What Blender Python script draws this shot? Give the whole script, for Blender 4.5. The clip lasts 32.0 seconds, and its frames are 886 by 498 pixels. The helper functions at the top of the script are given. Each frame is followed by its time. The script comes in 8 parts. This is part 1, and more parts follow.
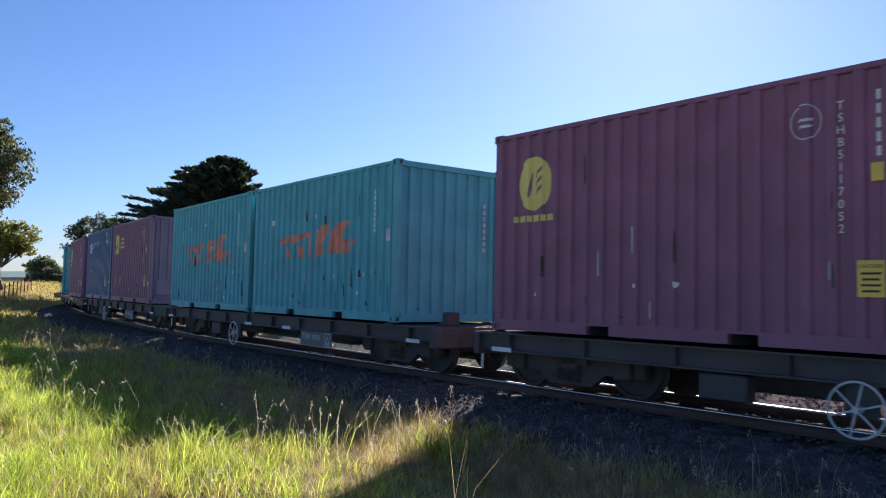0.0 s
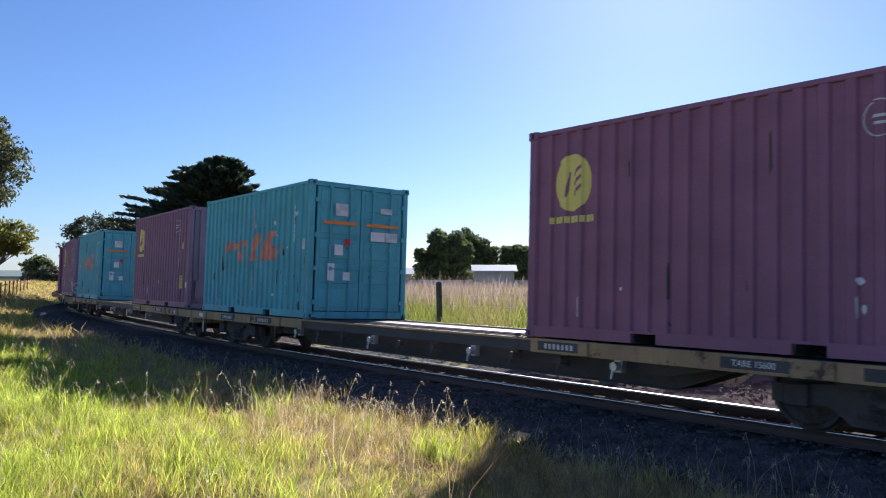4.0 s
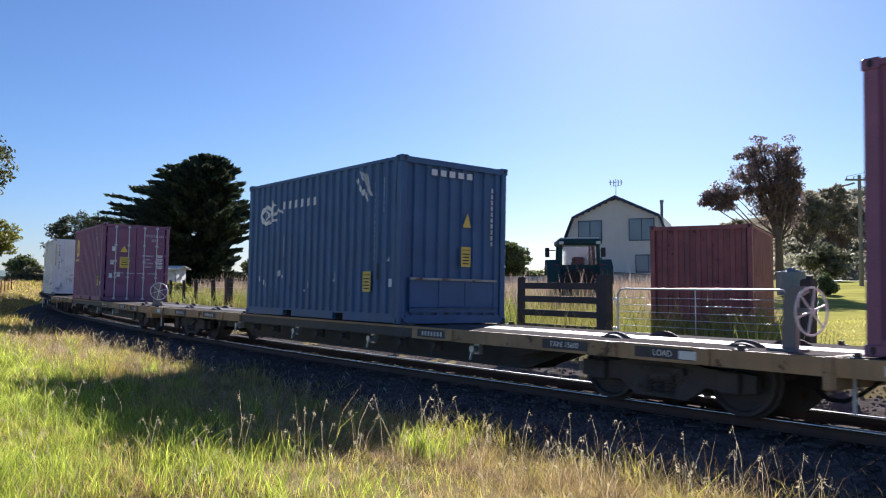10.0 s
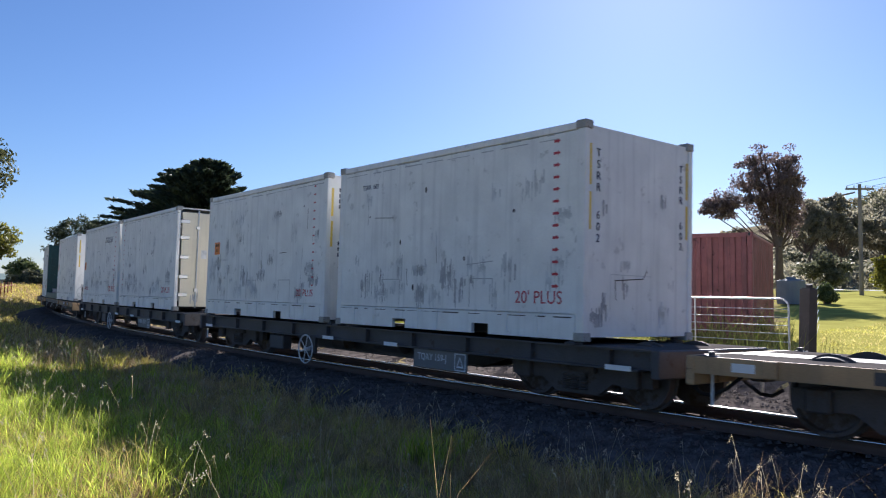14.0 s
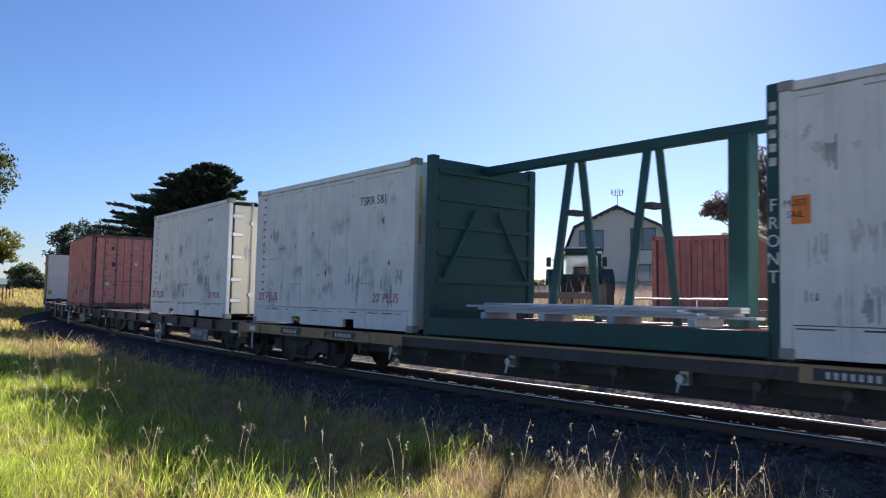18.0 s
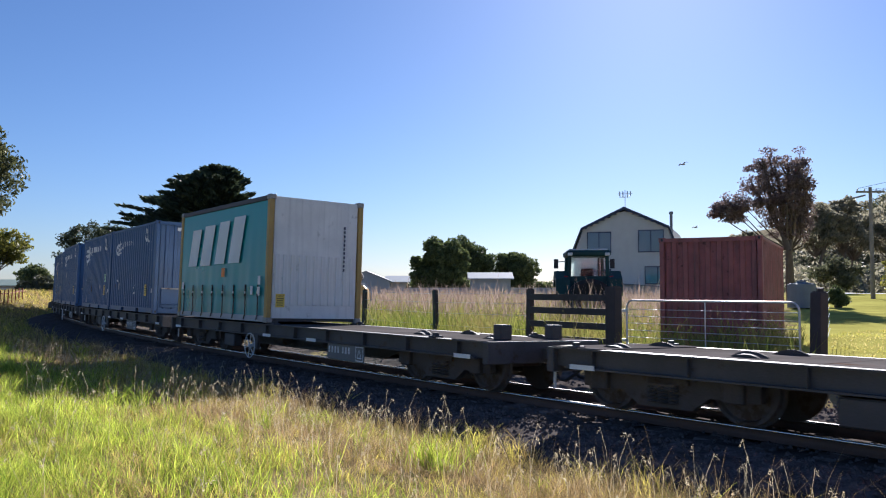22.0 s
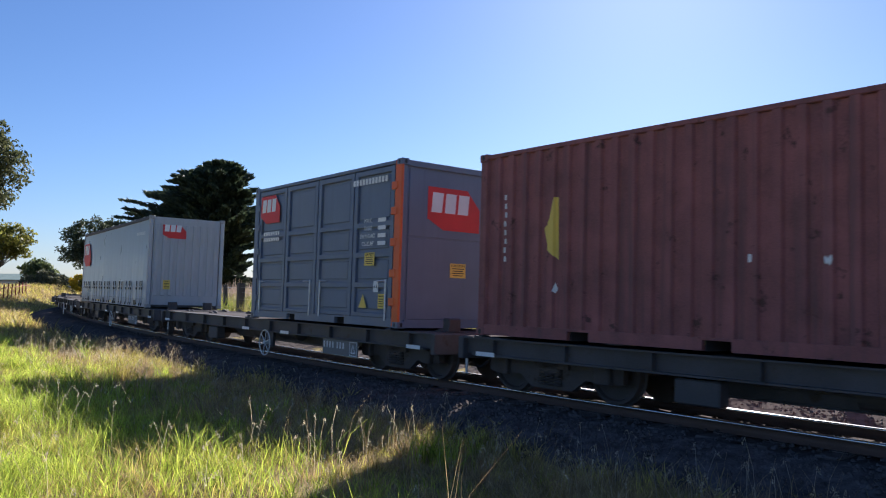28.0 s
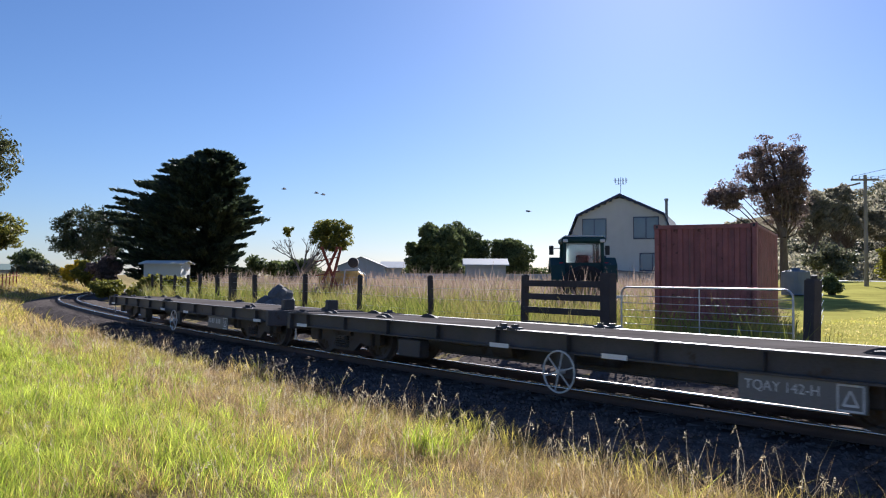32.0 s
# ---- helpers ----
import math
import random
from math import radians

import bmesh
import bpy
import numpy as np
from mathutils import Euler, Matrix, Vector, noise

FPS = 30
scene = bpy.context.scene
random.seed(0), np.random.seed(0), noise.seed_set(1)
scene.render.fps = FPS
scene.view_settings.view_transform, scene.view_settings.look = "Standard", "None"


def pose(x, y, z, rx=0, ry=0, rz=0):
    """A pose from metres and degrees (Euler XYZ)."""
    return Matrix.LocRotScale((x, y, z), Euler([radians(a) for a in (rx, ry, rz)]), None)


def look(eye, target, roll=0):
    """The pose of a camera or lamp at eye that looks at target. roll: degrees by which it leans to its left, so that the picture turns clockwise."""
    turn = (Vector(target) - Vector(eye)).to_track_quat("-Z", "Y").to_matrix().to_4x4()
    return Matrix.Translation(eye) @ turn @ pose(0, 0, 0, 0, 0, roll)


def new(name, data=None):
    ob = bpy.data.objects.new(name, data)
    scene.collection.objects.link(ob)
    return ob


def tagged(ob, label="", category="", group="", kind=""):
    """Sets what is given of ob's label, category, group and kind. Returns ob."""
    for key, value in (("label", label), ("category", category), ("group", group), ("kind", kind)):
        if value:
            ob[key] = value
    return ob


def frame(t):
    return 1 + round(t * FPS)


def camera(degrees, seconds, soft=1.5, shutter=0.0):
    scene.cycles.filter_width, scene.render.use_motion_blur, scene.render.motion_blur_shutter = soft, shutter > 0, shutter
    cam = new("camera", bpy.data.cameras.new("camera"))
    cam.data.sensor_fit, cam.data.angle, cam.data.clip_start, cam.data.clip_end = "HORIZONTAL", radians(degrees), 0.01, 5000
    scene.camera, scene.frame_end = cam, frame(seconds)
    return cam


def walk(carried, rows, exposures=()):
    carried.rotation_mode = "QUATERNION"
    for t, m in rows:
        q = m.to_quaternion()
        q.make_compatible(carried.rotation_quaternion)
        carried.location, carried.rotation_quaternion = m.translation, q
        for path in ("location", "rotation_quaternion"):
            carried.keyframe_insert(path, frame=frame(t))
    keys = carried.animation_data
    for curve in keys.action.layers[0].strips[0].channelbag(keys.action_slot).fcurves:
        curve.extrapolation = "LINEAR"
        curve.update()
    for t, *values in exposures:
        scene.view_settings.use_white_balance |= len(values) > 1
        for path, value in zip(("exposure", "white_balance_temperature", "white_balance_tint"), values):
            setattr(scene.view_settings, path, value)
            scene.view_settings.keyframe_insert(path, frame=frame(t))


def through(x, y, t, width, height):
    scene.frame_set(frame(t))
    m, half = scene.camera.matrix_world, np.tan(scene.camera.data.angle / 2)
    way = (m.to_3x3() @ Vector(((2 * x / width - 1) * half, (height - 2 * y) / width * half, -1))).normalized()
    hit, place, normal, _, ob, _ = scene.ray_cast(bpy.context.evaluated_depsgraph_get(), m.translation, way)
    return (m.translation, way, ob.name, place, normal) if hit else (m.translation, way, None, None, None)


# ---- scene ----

# The camera stands beside the line, 1.6 m over the rail heads, and sways a little in the hand.
EYE = 1.6
PATH = [
    (0, 0.800, 2.244, -0.146), (0.5, 1.003, 2.345, -0.011), (1, 1.157, 2.450, 0.063), (1.5, 1.189, 2.504, 0.147),
    (2, 1.117, 2.518, 0.197), (2.5, 0.985, 2.446, 0.142), (3, 0.824, 2.456, 0.158), (3.5, 0.690, 2.402, 0.167),
    (5.5, 0.422, 2.298, 0.215), (6, 0.357, 2.235, 0.188), (6.5, 0.261, 2.154, 0.168), (7, 0.163, 2.144, 0.132),
    (7.5, 0.095, 2.139, 0.112), (8, -0.009, 2.098, -0.030), (8.5, -0.119, 2.178, -0.003), (9, -0.226, 2.262, 0.002),
    (9.5, -0.295, 2.221, -0.147), (10, -0.306, 2.128, -0.242), (10.5, -0.329, 2.058, -0.251), (11, -0.384, 2.125, -0.039),
    (11.5, -0.313, 2.069, -0.152), (12, -0.319, 2.208, -0.054), (12.5, -0.333, 2.361, 0.033), (13, -0.361, 2.518, 0.183),
    (13.5, -0.310, 2.595, 0.225), (14, -0.301, 2.574, 0.167), (14.5, -0.297, 2.560, 0.113), (16.5, -0.243, 2.759, 0.120),
    (17, -0.211, 2.936, 0.293), (17.5, -0.189, 2.900, 0.143), (18, -0.209, 2.785, -0.073), (18.5, -0.269, 2.665, -0.235),
    (19, -0.278, 2.647, -0.291), (19.5, -0.222, 2.634, -0.418), (20, -0.096, 2.722, -0.414), (20.5, 0.042, 2.752, -0.459),
    (21, 0.149, 2.815, -0.340), (21.5, 0.238, 2.824, -0.262), (22, 0.318, 2.907, -0.005), (22.5, 0.418, 2.947, 0.086),
    (23, 0.527, 2.955, 0.081), (23.5, 0.646, 2.859, -0.123), (24, 0.659, 2.856, -0.116), (24.5, 0.623, 2.787, -0.139),
    (25, 0.566, 2.728, -0.078), (25.5, 0.534, 2.646, -0.084), (26, 0.524, 2.626, -0.001), (26.5, 0.527, 2.644, 0.082),
    (28.5, 0.528, 2.650, 0.310), (29, 0.550, 2.537, 0.277), (29.5, 0.586, 2.454, 0.362), (30, 0.643, 2.311, 0.333),
    (30.5, 0.657, 2.154, 0.244), (31, 0.624, 2.033, 0.253), (31.5, 0.416, 2.031, 0.401), (32, -0.018, 1.905, 0.220),
]

# the film's own exposure: up while dark boxes fill the view, down when the open sky does
EXPOSURES = [(t, e, 5450, 20) for t, e in ((0.0, 1.36), (2.5, 1.36), (5.5, 1.32), (9.0, 1.24), (12.0, 1.14), (14.0, 1.22), (17.0, 1.24), (20.0, 1.18), (22.0, 1.10), (24.5, 1.33), (26.5, 1.36), (29.0, 1.22), (30.5, 1.26), (32.0, 1.08))]


def held(yaw, pitch, roll):
    return pose(0, 0, EYE, 90 + pitch, 0, yaw) @ pose(0, 0, 0, 0, 0, roll)


cam = camera(57.9, 32.0, soft=1.1, shutter=0.1)
walk(cam, [(t, held(y, p, r)) for t, y, p, r in PATH], exposures=EXPOSURES)


# ---- sky and sun: low sun behind the train, to the right of straight ahead ----
SUN_AZ, SUN_EL = radians(15.0), radians(26.5)
world = bpy.data.worlds.new("sky")
scene.world = world
world.use_nodes = True
wn, wl = world.node_tree.nodes, world.node_tree.links
sky = wn.new("ShaderNodeTexSky")
sky.sky_type, sky.sun_disc = "NISHITA", False
sky.sun_elevation, sky.sun_rotation = SUN_EL, SUN_AZ
sky.air_density, sky.dust_density, sky.ozone_density = 1.0, 0.25, 5.0
wn["Background"].inputs["Strength"].default_value = 0.0415
wl.new(sky.outputs[0], wn["Background"].inputs["Color"])
sun_data = bpy.data.lights.new("sun", "SUN")
sun_data.energy, sun_data.angle, sun_data.color = 5.0, radians(0.55), (1.0, 0.90, 0.70)
sun = new("sun", sun_data)
sun.matrix_world = look((0, 0, 0), (-math.sin(SUN_AZ) * math.cos(SUN_EL), -math.cos(SUN_AZ) * math.cos(SUN_EL), -math.sin(SUN_EL)))

# ---- materials ----


def material(name, base, rough=0.6, metal=0.0, var=0.15, scale=6.0, bump=0.05, fine=60.0, rust=None, rust_at=0.62, streak=0.0, per_object=0.0, spec=0.5):
    """Paint or stone: colour that varies at two scales, with optional rust or dirt patches and rain streaks, in the object's own metres."""
    m = bpy.data.materials.new(name)
    m.use_nodes = True
    n, l = m.node_tree.nodes, m.node_tree.links
    b = n["Principled BSDF"]
    b.inputs["Metallic"].default_value = metal
    b.inputs["Specular IOR Level"].default_value = spec
    tc = n.new("ShaderNodeTexCoord")
    big = n.new("ShaderNodeTexNoise")
    big.inputs["Scale"].default_value, big.inputs["Detail"].default_value = scale * 0.25, 5
    small = n.new("ShaderNodeTexNoise")
    small.inputs["Scale"].default_value, small.inputs["Detail"].default_value = fine, 3
    l.new(tc.outputs["Object"], big.inputs["Vector"])
    l.new(tc.outputs["Object"], small.inputs["Vector"])
    mix = n.new("ShaderNodeMix")
    mix.data_type, mix.blend_type = "RGBA", "MIX"
    mix.inputs["A"].default_value = (*[c * (1 - var) for c in base], 1)
    mix.inputs["B"].default_value = (*[min(1, c * (1 + var)) for c in base], 1)
    add = n.new("ShaderNodeMath")
    add.operation = "MULTIPLY_ADD"
    l.new(small.outputs["Fac"], add.inputs[0])
    add.inputs[1].default_value = 0.5
    l.new(big.outputs["Fac"], add.inputs[2])
    ramp = n.new("ShaderNodeMapRange")
    ramp.inputs["From Min"].default_value, ramp.inputs["From Max"].default_value = 0.5, 1.0
    l.new(add.outputs[0], ramp.inputs["Value"])
    l.new(ramp.outputs[0], mix.inputs["Factor"])
    colour = mix.outputs["Result"]
    if streak:
        mp = n.new("ShaderNodeMapping")
        mp.inputs["Scale"].default_value = (9.0, 9.0, 0.35)
        st = n.new("ShaderNodeTexNoise")
        st.inputs["Scale"].default_value, st.inputs["Detail"].default_value = 1.0, 4
        l.new(tc.outputs["Object"], mp.inputs["Vector"])
        l.new(mp.outputs[0], st.inputs["Vector"])
        sr = n.new("ShaderNodeMapRange")
        sr.inputs["From Min"].default_value, sr.inputs["From Max"].default_value = 0.52, 0.72
        sr.inputs["To Max"].default_value = streak
        l.new(st.outputs["Fac"], sr.inputs["Value"])
        sm = n.new("ShaderNodeMix")
        sm.data_type = "RGBA"
        sm.inputs["B"].default_value = (*[c * 0.45 + 0.03 for c in base], 1)
        l.new(sr.outputs[0], sm.inputs["Factor"])
        l.new(colour, sm.inputs["A"])
        colour = sm.outputs["Result"]
    if rust:
        rn = n.new("ShaderNodeTexNoise")
        rn.inputs["Scale"].default_value, rn.inputs["Detail"].default_value, rn.inputs["Roughness"].default_value = scale * 0.4, 8, 0.7
        l.new(tc.outputs["Object"], rn.inputs["Vector"])
        rr = n.new("ShaderNodeMapRange")
        rr.inputs["From Min"].default_value, rr.inputs["From Max"].default_value = rust_at, rust_at + 0.06
        l.new(rn.outputs["Fac"], rr.inputs["Value"])
        rm = n.new("ShaderNodeMix")
        rm.data_type = "RGBA"
        rm.inputs["B"].default_value = (*rust, 1)
        l.new(rr.outputs[0], rm.inputs["Factor"])
        l.new(colour, rm.inputs["A"])
        colour = rm.outputs["Result"]
    if per_object:
        oi = n.new("ShaderNodeObjectInfo")
        hs = n.new("ShaderNodeHueSaturation")
        vr = n.new("ShaderNodeMapRange")
        vr.inputs["To Min"].default_value, vr.inputs["To Max"].default_value = 1 - per_object, 1 + per_object
        l.new(oi.outputs["Random"], vr.inputs["Value"])
        l.new(vr.outputs[0], hs.inputs["Value"])
        l.new(colour, hs.inputs["Color"])
        colour = hs.outputs["Color"]
    l.new(colour, b.inputs["Base Color"])
    rg = n.new("ShaderNodeMapRange")
    rg.inputs["To Min"].default_value, rg.inputs["To Max"].default_value = max(0.02, rough - 0.1), min(1, rough + 0.12)
    l.new(big.outputs["Fac"], rg.inputs["Value"])
    l.new(rg.outputs[0], b.inputs["Roughness"])
    if bump:
        bp = n.new("ShaderNodeBump")
        bp.inputs["Strength"].default_value, bp.inputs["Distance"].default_value = bump, 0.01
        l.new(add.outputs[0], bp.inputs["Height"])
        l.new(bp.outputs[0], b.inputs["Normal"])
    return m


def leafy(name, dark, light, through=0.45, rough=0.55, tint=None, tuft=0.0):
    """Leaves and blades: light goes through them; each island has its own shade, and with tuft each clump of blades too."""
    m = bpy.data.materials.new(name)
    m.use_nodes = True
    n, l = m.node_tree.nodes, m.node_tree.links
    b, out = n["Principled BSDF"], n["Material Output"]
    geo = n.new("ShaderNodeNewGeometry")
    tc = n.new("ShaderNodeTexCoord")
    no = n.new("ShaderNodeTexNoise")
    no.inputs["Scale"].default_value, no.inputs["Detail"].default_value = 0.6, 3
    l.new(tc.outputs["Object"], no.inputs["Vector"])
    mx = n.new("ShaderNodeMix")
    mx.data_type = "RGBA"
    mx.inputs["A"].default_value, mx.inputs["B"].default_value = (*dark, 1), (*light, 1)
    l.new(geo.outputs["Random Per Island"], mx.inputs["Factor"])
    col = mx.outputs["Result"]
    if tint:
        m2 = n.new("ShaderNodeMix")
        m2.data_type = "RGBA"
        m2.inputs["B"].default_value = (*tint, 1)
        mr = n.new("ShaderNodeMapRange")
        mr.inputs["From Min"].default_value, mr.inputs["From Max"].default_value = 0.42, 0.62
        mr.inputs["To Max"].default_value = 0.85
        l.new(no.outputs["Fac"], mr.inputs["Value"])
        l.new(mr.outputs[0], m2.inputs["Factor"])
        l.new(col, m2.inputs["A"])
        col = m2.outputs["Result"]
    if tuft:
        tn = n.new("ShaderNodeTexNoise")
        tn.inputs["Scale"].default_value, tn.inputs["Detail"].default_value = 5.5, 3
        l.new(tc.outputs["Object"], tn.inputs["Vector"])
        tv = n.new("ShaderNodeMapRange")
        tv.inputs["From Min"].default_value, tv.inputs["From Max"].default_value = 0.34, 0.64
        tv.inputs["To Min"].default_value, tv.inputs["To Max"].default_value = 1 - tuft, 1 + 0.45 * tuft
        l.new(tn.outputs["Fac"], tv.inputs["Value"])
        hs = n.new("ShaderNodeHueSaturation")
        l.new(tv.outputs[0], hs.inputs["Value"])
        l.new(col, hs.inputs["Color"])
        col = hs.outputs["Color"]
    l.new(col, b.inputs["Base Color"])
    b.inputs["Roughness"].default_value = rough
    b.inputs["Specular IOR Level"].default_value = 0.3
    tr = n.new("ShaderNodeBsdfTranslucent")
    l.new(col, tr.inputs["Color"])
    ms = n.new("ShaderNodeMixShader")
    ms.inputs[0].default_value = through
    l.new(b.outputs[0], ms.inputs[1])
    l.new(tr.outputs[0], ms.inputs[2])
    l.new(ms.outputs[0], out.inputs["Surface"])
    return m


RUST = (0.10, 0.035, 0.015)
M = {
    "maroon": material("maroon_paint", (0.265, 0.112, 0.185), 0.5, var=0.2, streak=0.25, rust=(0.06, 0.02, 0.015), rust_at=0.68),
    "teal": material("teal_paint", (0.11, 0.42, 0.47), 0.5, var=0.2, streak=0.35, rust=(0.07, 0.05, 0.04), rust_at=0.67),
    "blue": material("blue_paint", (0.056, 0.122, 0.25), 0.45, var=0.2, streak=0.25, rust=(0.05, 0.03, 0.025), rust_at=0.70),
    "red": material("faded_red_paint", (0.66, 0.265, 0.215), 0.6, var=0.2, streak=0.45, rust=(0.22, 0.10, 0.09), rust_at=0.60),
    "red_frame": material("grimy_dull_red_frame", (0.24, 0.105, 0.10), 0.65, var=0.3, scale=10, streak=0.4, rust=(0.08, 0.045, 0.04), rust_at=0.55),
    "rust_red": material("rust_red_paint", (0.26, 0.095, 0.09), 0.65, var=0.35, scale=9, streak=0.8, rust=(0.09, 0.035, 0.03), rust_at=0.60),
    "white": material("dirty_white_paint", (0.82, 0.82, 0.79), 0.45, var=0.09, scale=9, streak=0.30, rust=(0.60, 0.60, 0.57), rust_at=0.60),
    "cream": material("cream_door_paint", (0.74, 0.68, 0.52), 0.5, var=0.08, streak=0.25, rust=(0.3, 0.24, 0.16), rust_at=0.68),
    "slate": material("slate_blue_paint", (0.15, 0.18, 0.24), 0.45, var=0.12, streak=0.2),
    "orange": material("orange_paint", (0.75, 0.13, 0.02), 0.45, var=0.1),
    "grey_cloth": material("grey_curtain", (0.40, 0.46, 0.50), 0.3, var=0.1, scale=4, streak=0.15, bump=0.1),
    "grey_panel": material("grey_panel", (0.42, 0.44, 0.45), 0.5, var=0.08, streak=0.2),
    "teal_cloth": material("teal_curtain", (0.02, 0.28, 0.29), 0.3, var=0.12, scale=5, bump=0.12),
    "green_steel": material("dark_green_steel", (0.013, 0.068, 0.064), 0.5, var=0.3, rust=RUST, rust_at=0.66),
    "yellow_post": material("yellow_ochre_paint", (0.44, 0.29, 0.09), 0.5, var=0.2, rust=RUST, rust_at=0.68),
    "sill_yellow": material("weathered_yellow_steel", (0.40, 0.26, 0.13), 0.6, var=0.3, streak=0.4, rust=(0.09, 0.05, 0.03), rust_at=0.58),
    "deck": material("worn_deck_plate", (0.12, 0.11, 0.105), 0.9, metal=0.0, spec=0.0, var=0.3, scale=3, rust=(0.12, 0.08, 0.06), rust_at=0.6),
    "frame_dark": material("grimy_black_steel", (0.062, 0.058, 0.06), 0.55, var=0.4, rust=(0.05, 0.03, 0.02), rust_at=0.6),
    "bogie": material("brake_dust_steel", (0.078, 0.065, 0.058), 0.7, var=0.4, rust=(0.06, 0.035, 0.02), rust_at=0.55),
    "plate": material("grey_number_plate", (0.17, 0.165, 0.16), 0.55, var=0.25, streak=0.3),
    "galv": material("galvanised_steel", (0.55, 0.56, 0.57), 0.4, metal=0.8, var=0.15),
    "pale": material("pale_grey_paint", (0.62, 0.63, 0.62), 0.45, var=0.1),
    "m_white": material("white_marking", (0.78, 0.78, 0.76), 0.5, var=0.12, rust=(0.4, 0.38, 0.38), rust_at=0.66, bump=0),
    "m_yellow": material("yellow_marking", (0.80, 0.58, 0.10), 0.5, var=0.12, bump=0),
    "m_lemon": material("lemon_logo_paint", (0.76, 0.66, 0.18), 0.5, var=0.1, bump=0),
    "m_orange": material("faded_orange_logo", (0.72, 0.26, 0.17), 0.55, var=0.3, scale=12, rust=(0.12, 0.36, 0.40), rust_at=0.57, bump=0),
    "m_red": material("red_marking", (0.62, 0.035, 0.03), 0.5, var=0.15, bump=0),
    "m_red_worn": material("worn_red_print", (0.46, 0.04, 0.06), 0.5, var=0.2, scale=22, rust=(0.70, 0.70, 0.68), rust_at=0.57, bump=0),
    "casting": material("grimy_pale_casting", (0.36, 0.35, 0.32), 0.6, var=0.3, scale=14, rust=(0.12, 0.07, 0.05), rust_at=0.56),
    "strap": material("pale_webbing", (0.50, 0.51, 0.50), 0.7, var=0.15),
    "m_black": material("black_marking", (0.02, 0.02, 0.022), 0.5, var=0.2, bump=0),
    "m_navy": material("navy_marking", (0.02, 0.03, 0.07), 0.5, var=0.2, bump=0),
    "m_sticker": material("orange_sticker", (0.85, 0.25, 0.03), 0.45, var=0.1, bump=0),
    "m_patch": material("scuffed_grey_patch", (0.62, 0.63, 0.62), 0.6, var=0.3, scale=20, bump=0),
    "m_lime": material("pale_green_sticker", (0.45, 0.75, 0.50), 0.5, var=0.1, bump=0),
    "m_logo_white": material("matt_white_print", (0.72, 0.76, 0.76), 0.5, var=0.1, bump=0),
    "m_worn": material("worn_dark_grey_paint", (0.42, 0.42, 0.42), 0.6, var=0.3, scale=20, bump=0),
    "rubber": material("black_rubber", (0.015, 0.015, 0.016), 0.75, var=0.2),
    "rail": material("rail_side_rust", (0.11, 0.065, 0.045), 0.7, var=0.25),
    "rail_head": material("polished_rail_head", (0.75, 0.73, 0.70), 0.22, metal=1.0, var=0.05, bump=0),
    "sleeper": material("weathered_sleeper_timber", (0.15, 0.125, 0.11), 0.85, var=0.3, scale=12, bump=0.4, per_object=0.25, spec=0.0),
    "ballast": material("basalt_ballast", (0.115, 0.100, 0.092), 0.95, var=0.45, scale=20, bump=0.6, fine=40, spec=0.0),
    "soil": material("dry_grass_and_soil", (0.27, 0.22, 0.11), 0.95, var=0.4, scale=3, bump=0.6, fine=25, spec=0.0),
    "lawn": material("mown_lawn", (0.36, 0.34, 0.09), 0.95, var=0.3, scale=2, bump=0.6, fine=60, spec=0.0),
    "post": material("dark_stained_timber", (0.055, 0.048, 0.046), 0.85, var=0.3, scale=10, bump=0.3),
    "pole": material("grey_weathered_pole", (0.24, 0.22, 0.20), 0.85, var=0.2, scale=8, bump=0.3),
    "bark": material("rough_bark", (0.11, 0.085, 0.065), 0.9, var=0.35, scale=8, bump=0.5),
    "bark_pale": material("pale_bark", (0.19, 0.165, 0.14), 0.85, var=0.3, scale=8, bump=0.4),
    "wall_white": material("cream_weatherboard", (0.62, 0.62, 0.58), 0.65, var=0.05),
    "roof_grey": material("grey_roof_sheet", (0.20, 0.22, 0.24), 0.7, var=0.1, spec=0.15),
    "roof_green": material("green_roof_sheet", (0.27, 0.34, 0.30), 0.7, var=0.1, spec=0.05),
    "roof_pale": material("pale_roof_sheet", (0.40, 0.44, 0.48), 0.7, var=0.1, spec=0.1),
    "shed_wall": material("pale_shed_sheet", (0.45, 0.46, 0.45), 0.5, var=0.1),
    "brick_wall": material("pale_brick_wall", (0.42, 0.38, 0.33), 0.8, var=0.2),
    "tractor": material("dark_green_tractor_paint", (0.014, 0.050, 0.050), 0.55, var=0.2, spec=0.25),
    "tail_lamp": material("red_lens", (0.55, 0.02, 0.02), 0.25, var=0.1, bump=0),
    "rust_iron": material("red_oxide_iron", (0.24, 0.06, 0.035), 0.7, var=0.3),
    "machine_yellow": material("faded_machine_yellow", (0.62, 0.38, 0.10), 0.6, var=0.2),
    "rubble": material("grey_rubble", (0.15, 0.145, 0.145), 0.85, var=0.4, scale=10, bump=0.5),
    "paling": material("pale_paling_timber", (0.52, 0.53, 0.54), 0.85, var=0.2, per_object=0.15),
    "scrub": material("dry_hillside_scrub", (0.24, 0.21, 0.14), 0.95, var=0.5, scale=0.6, bump=0.6, fine=3, spec=0.0),
    "road": material("pale_sealed_road", (0.30, 0.30, 0.30), 0.85, var=0.15),
    "bird": material("grey_feather", (0.30, 0.30, 0.30), 0.8, var=0.2),
}
GRASS = leafy("green_grass", (0.18, 0.19, 0.025), (0.84, 0.76, 0.13), 0.55, tint=(0.64, 0.47, 0.17), tuft=0.65)
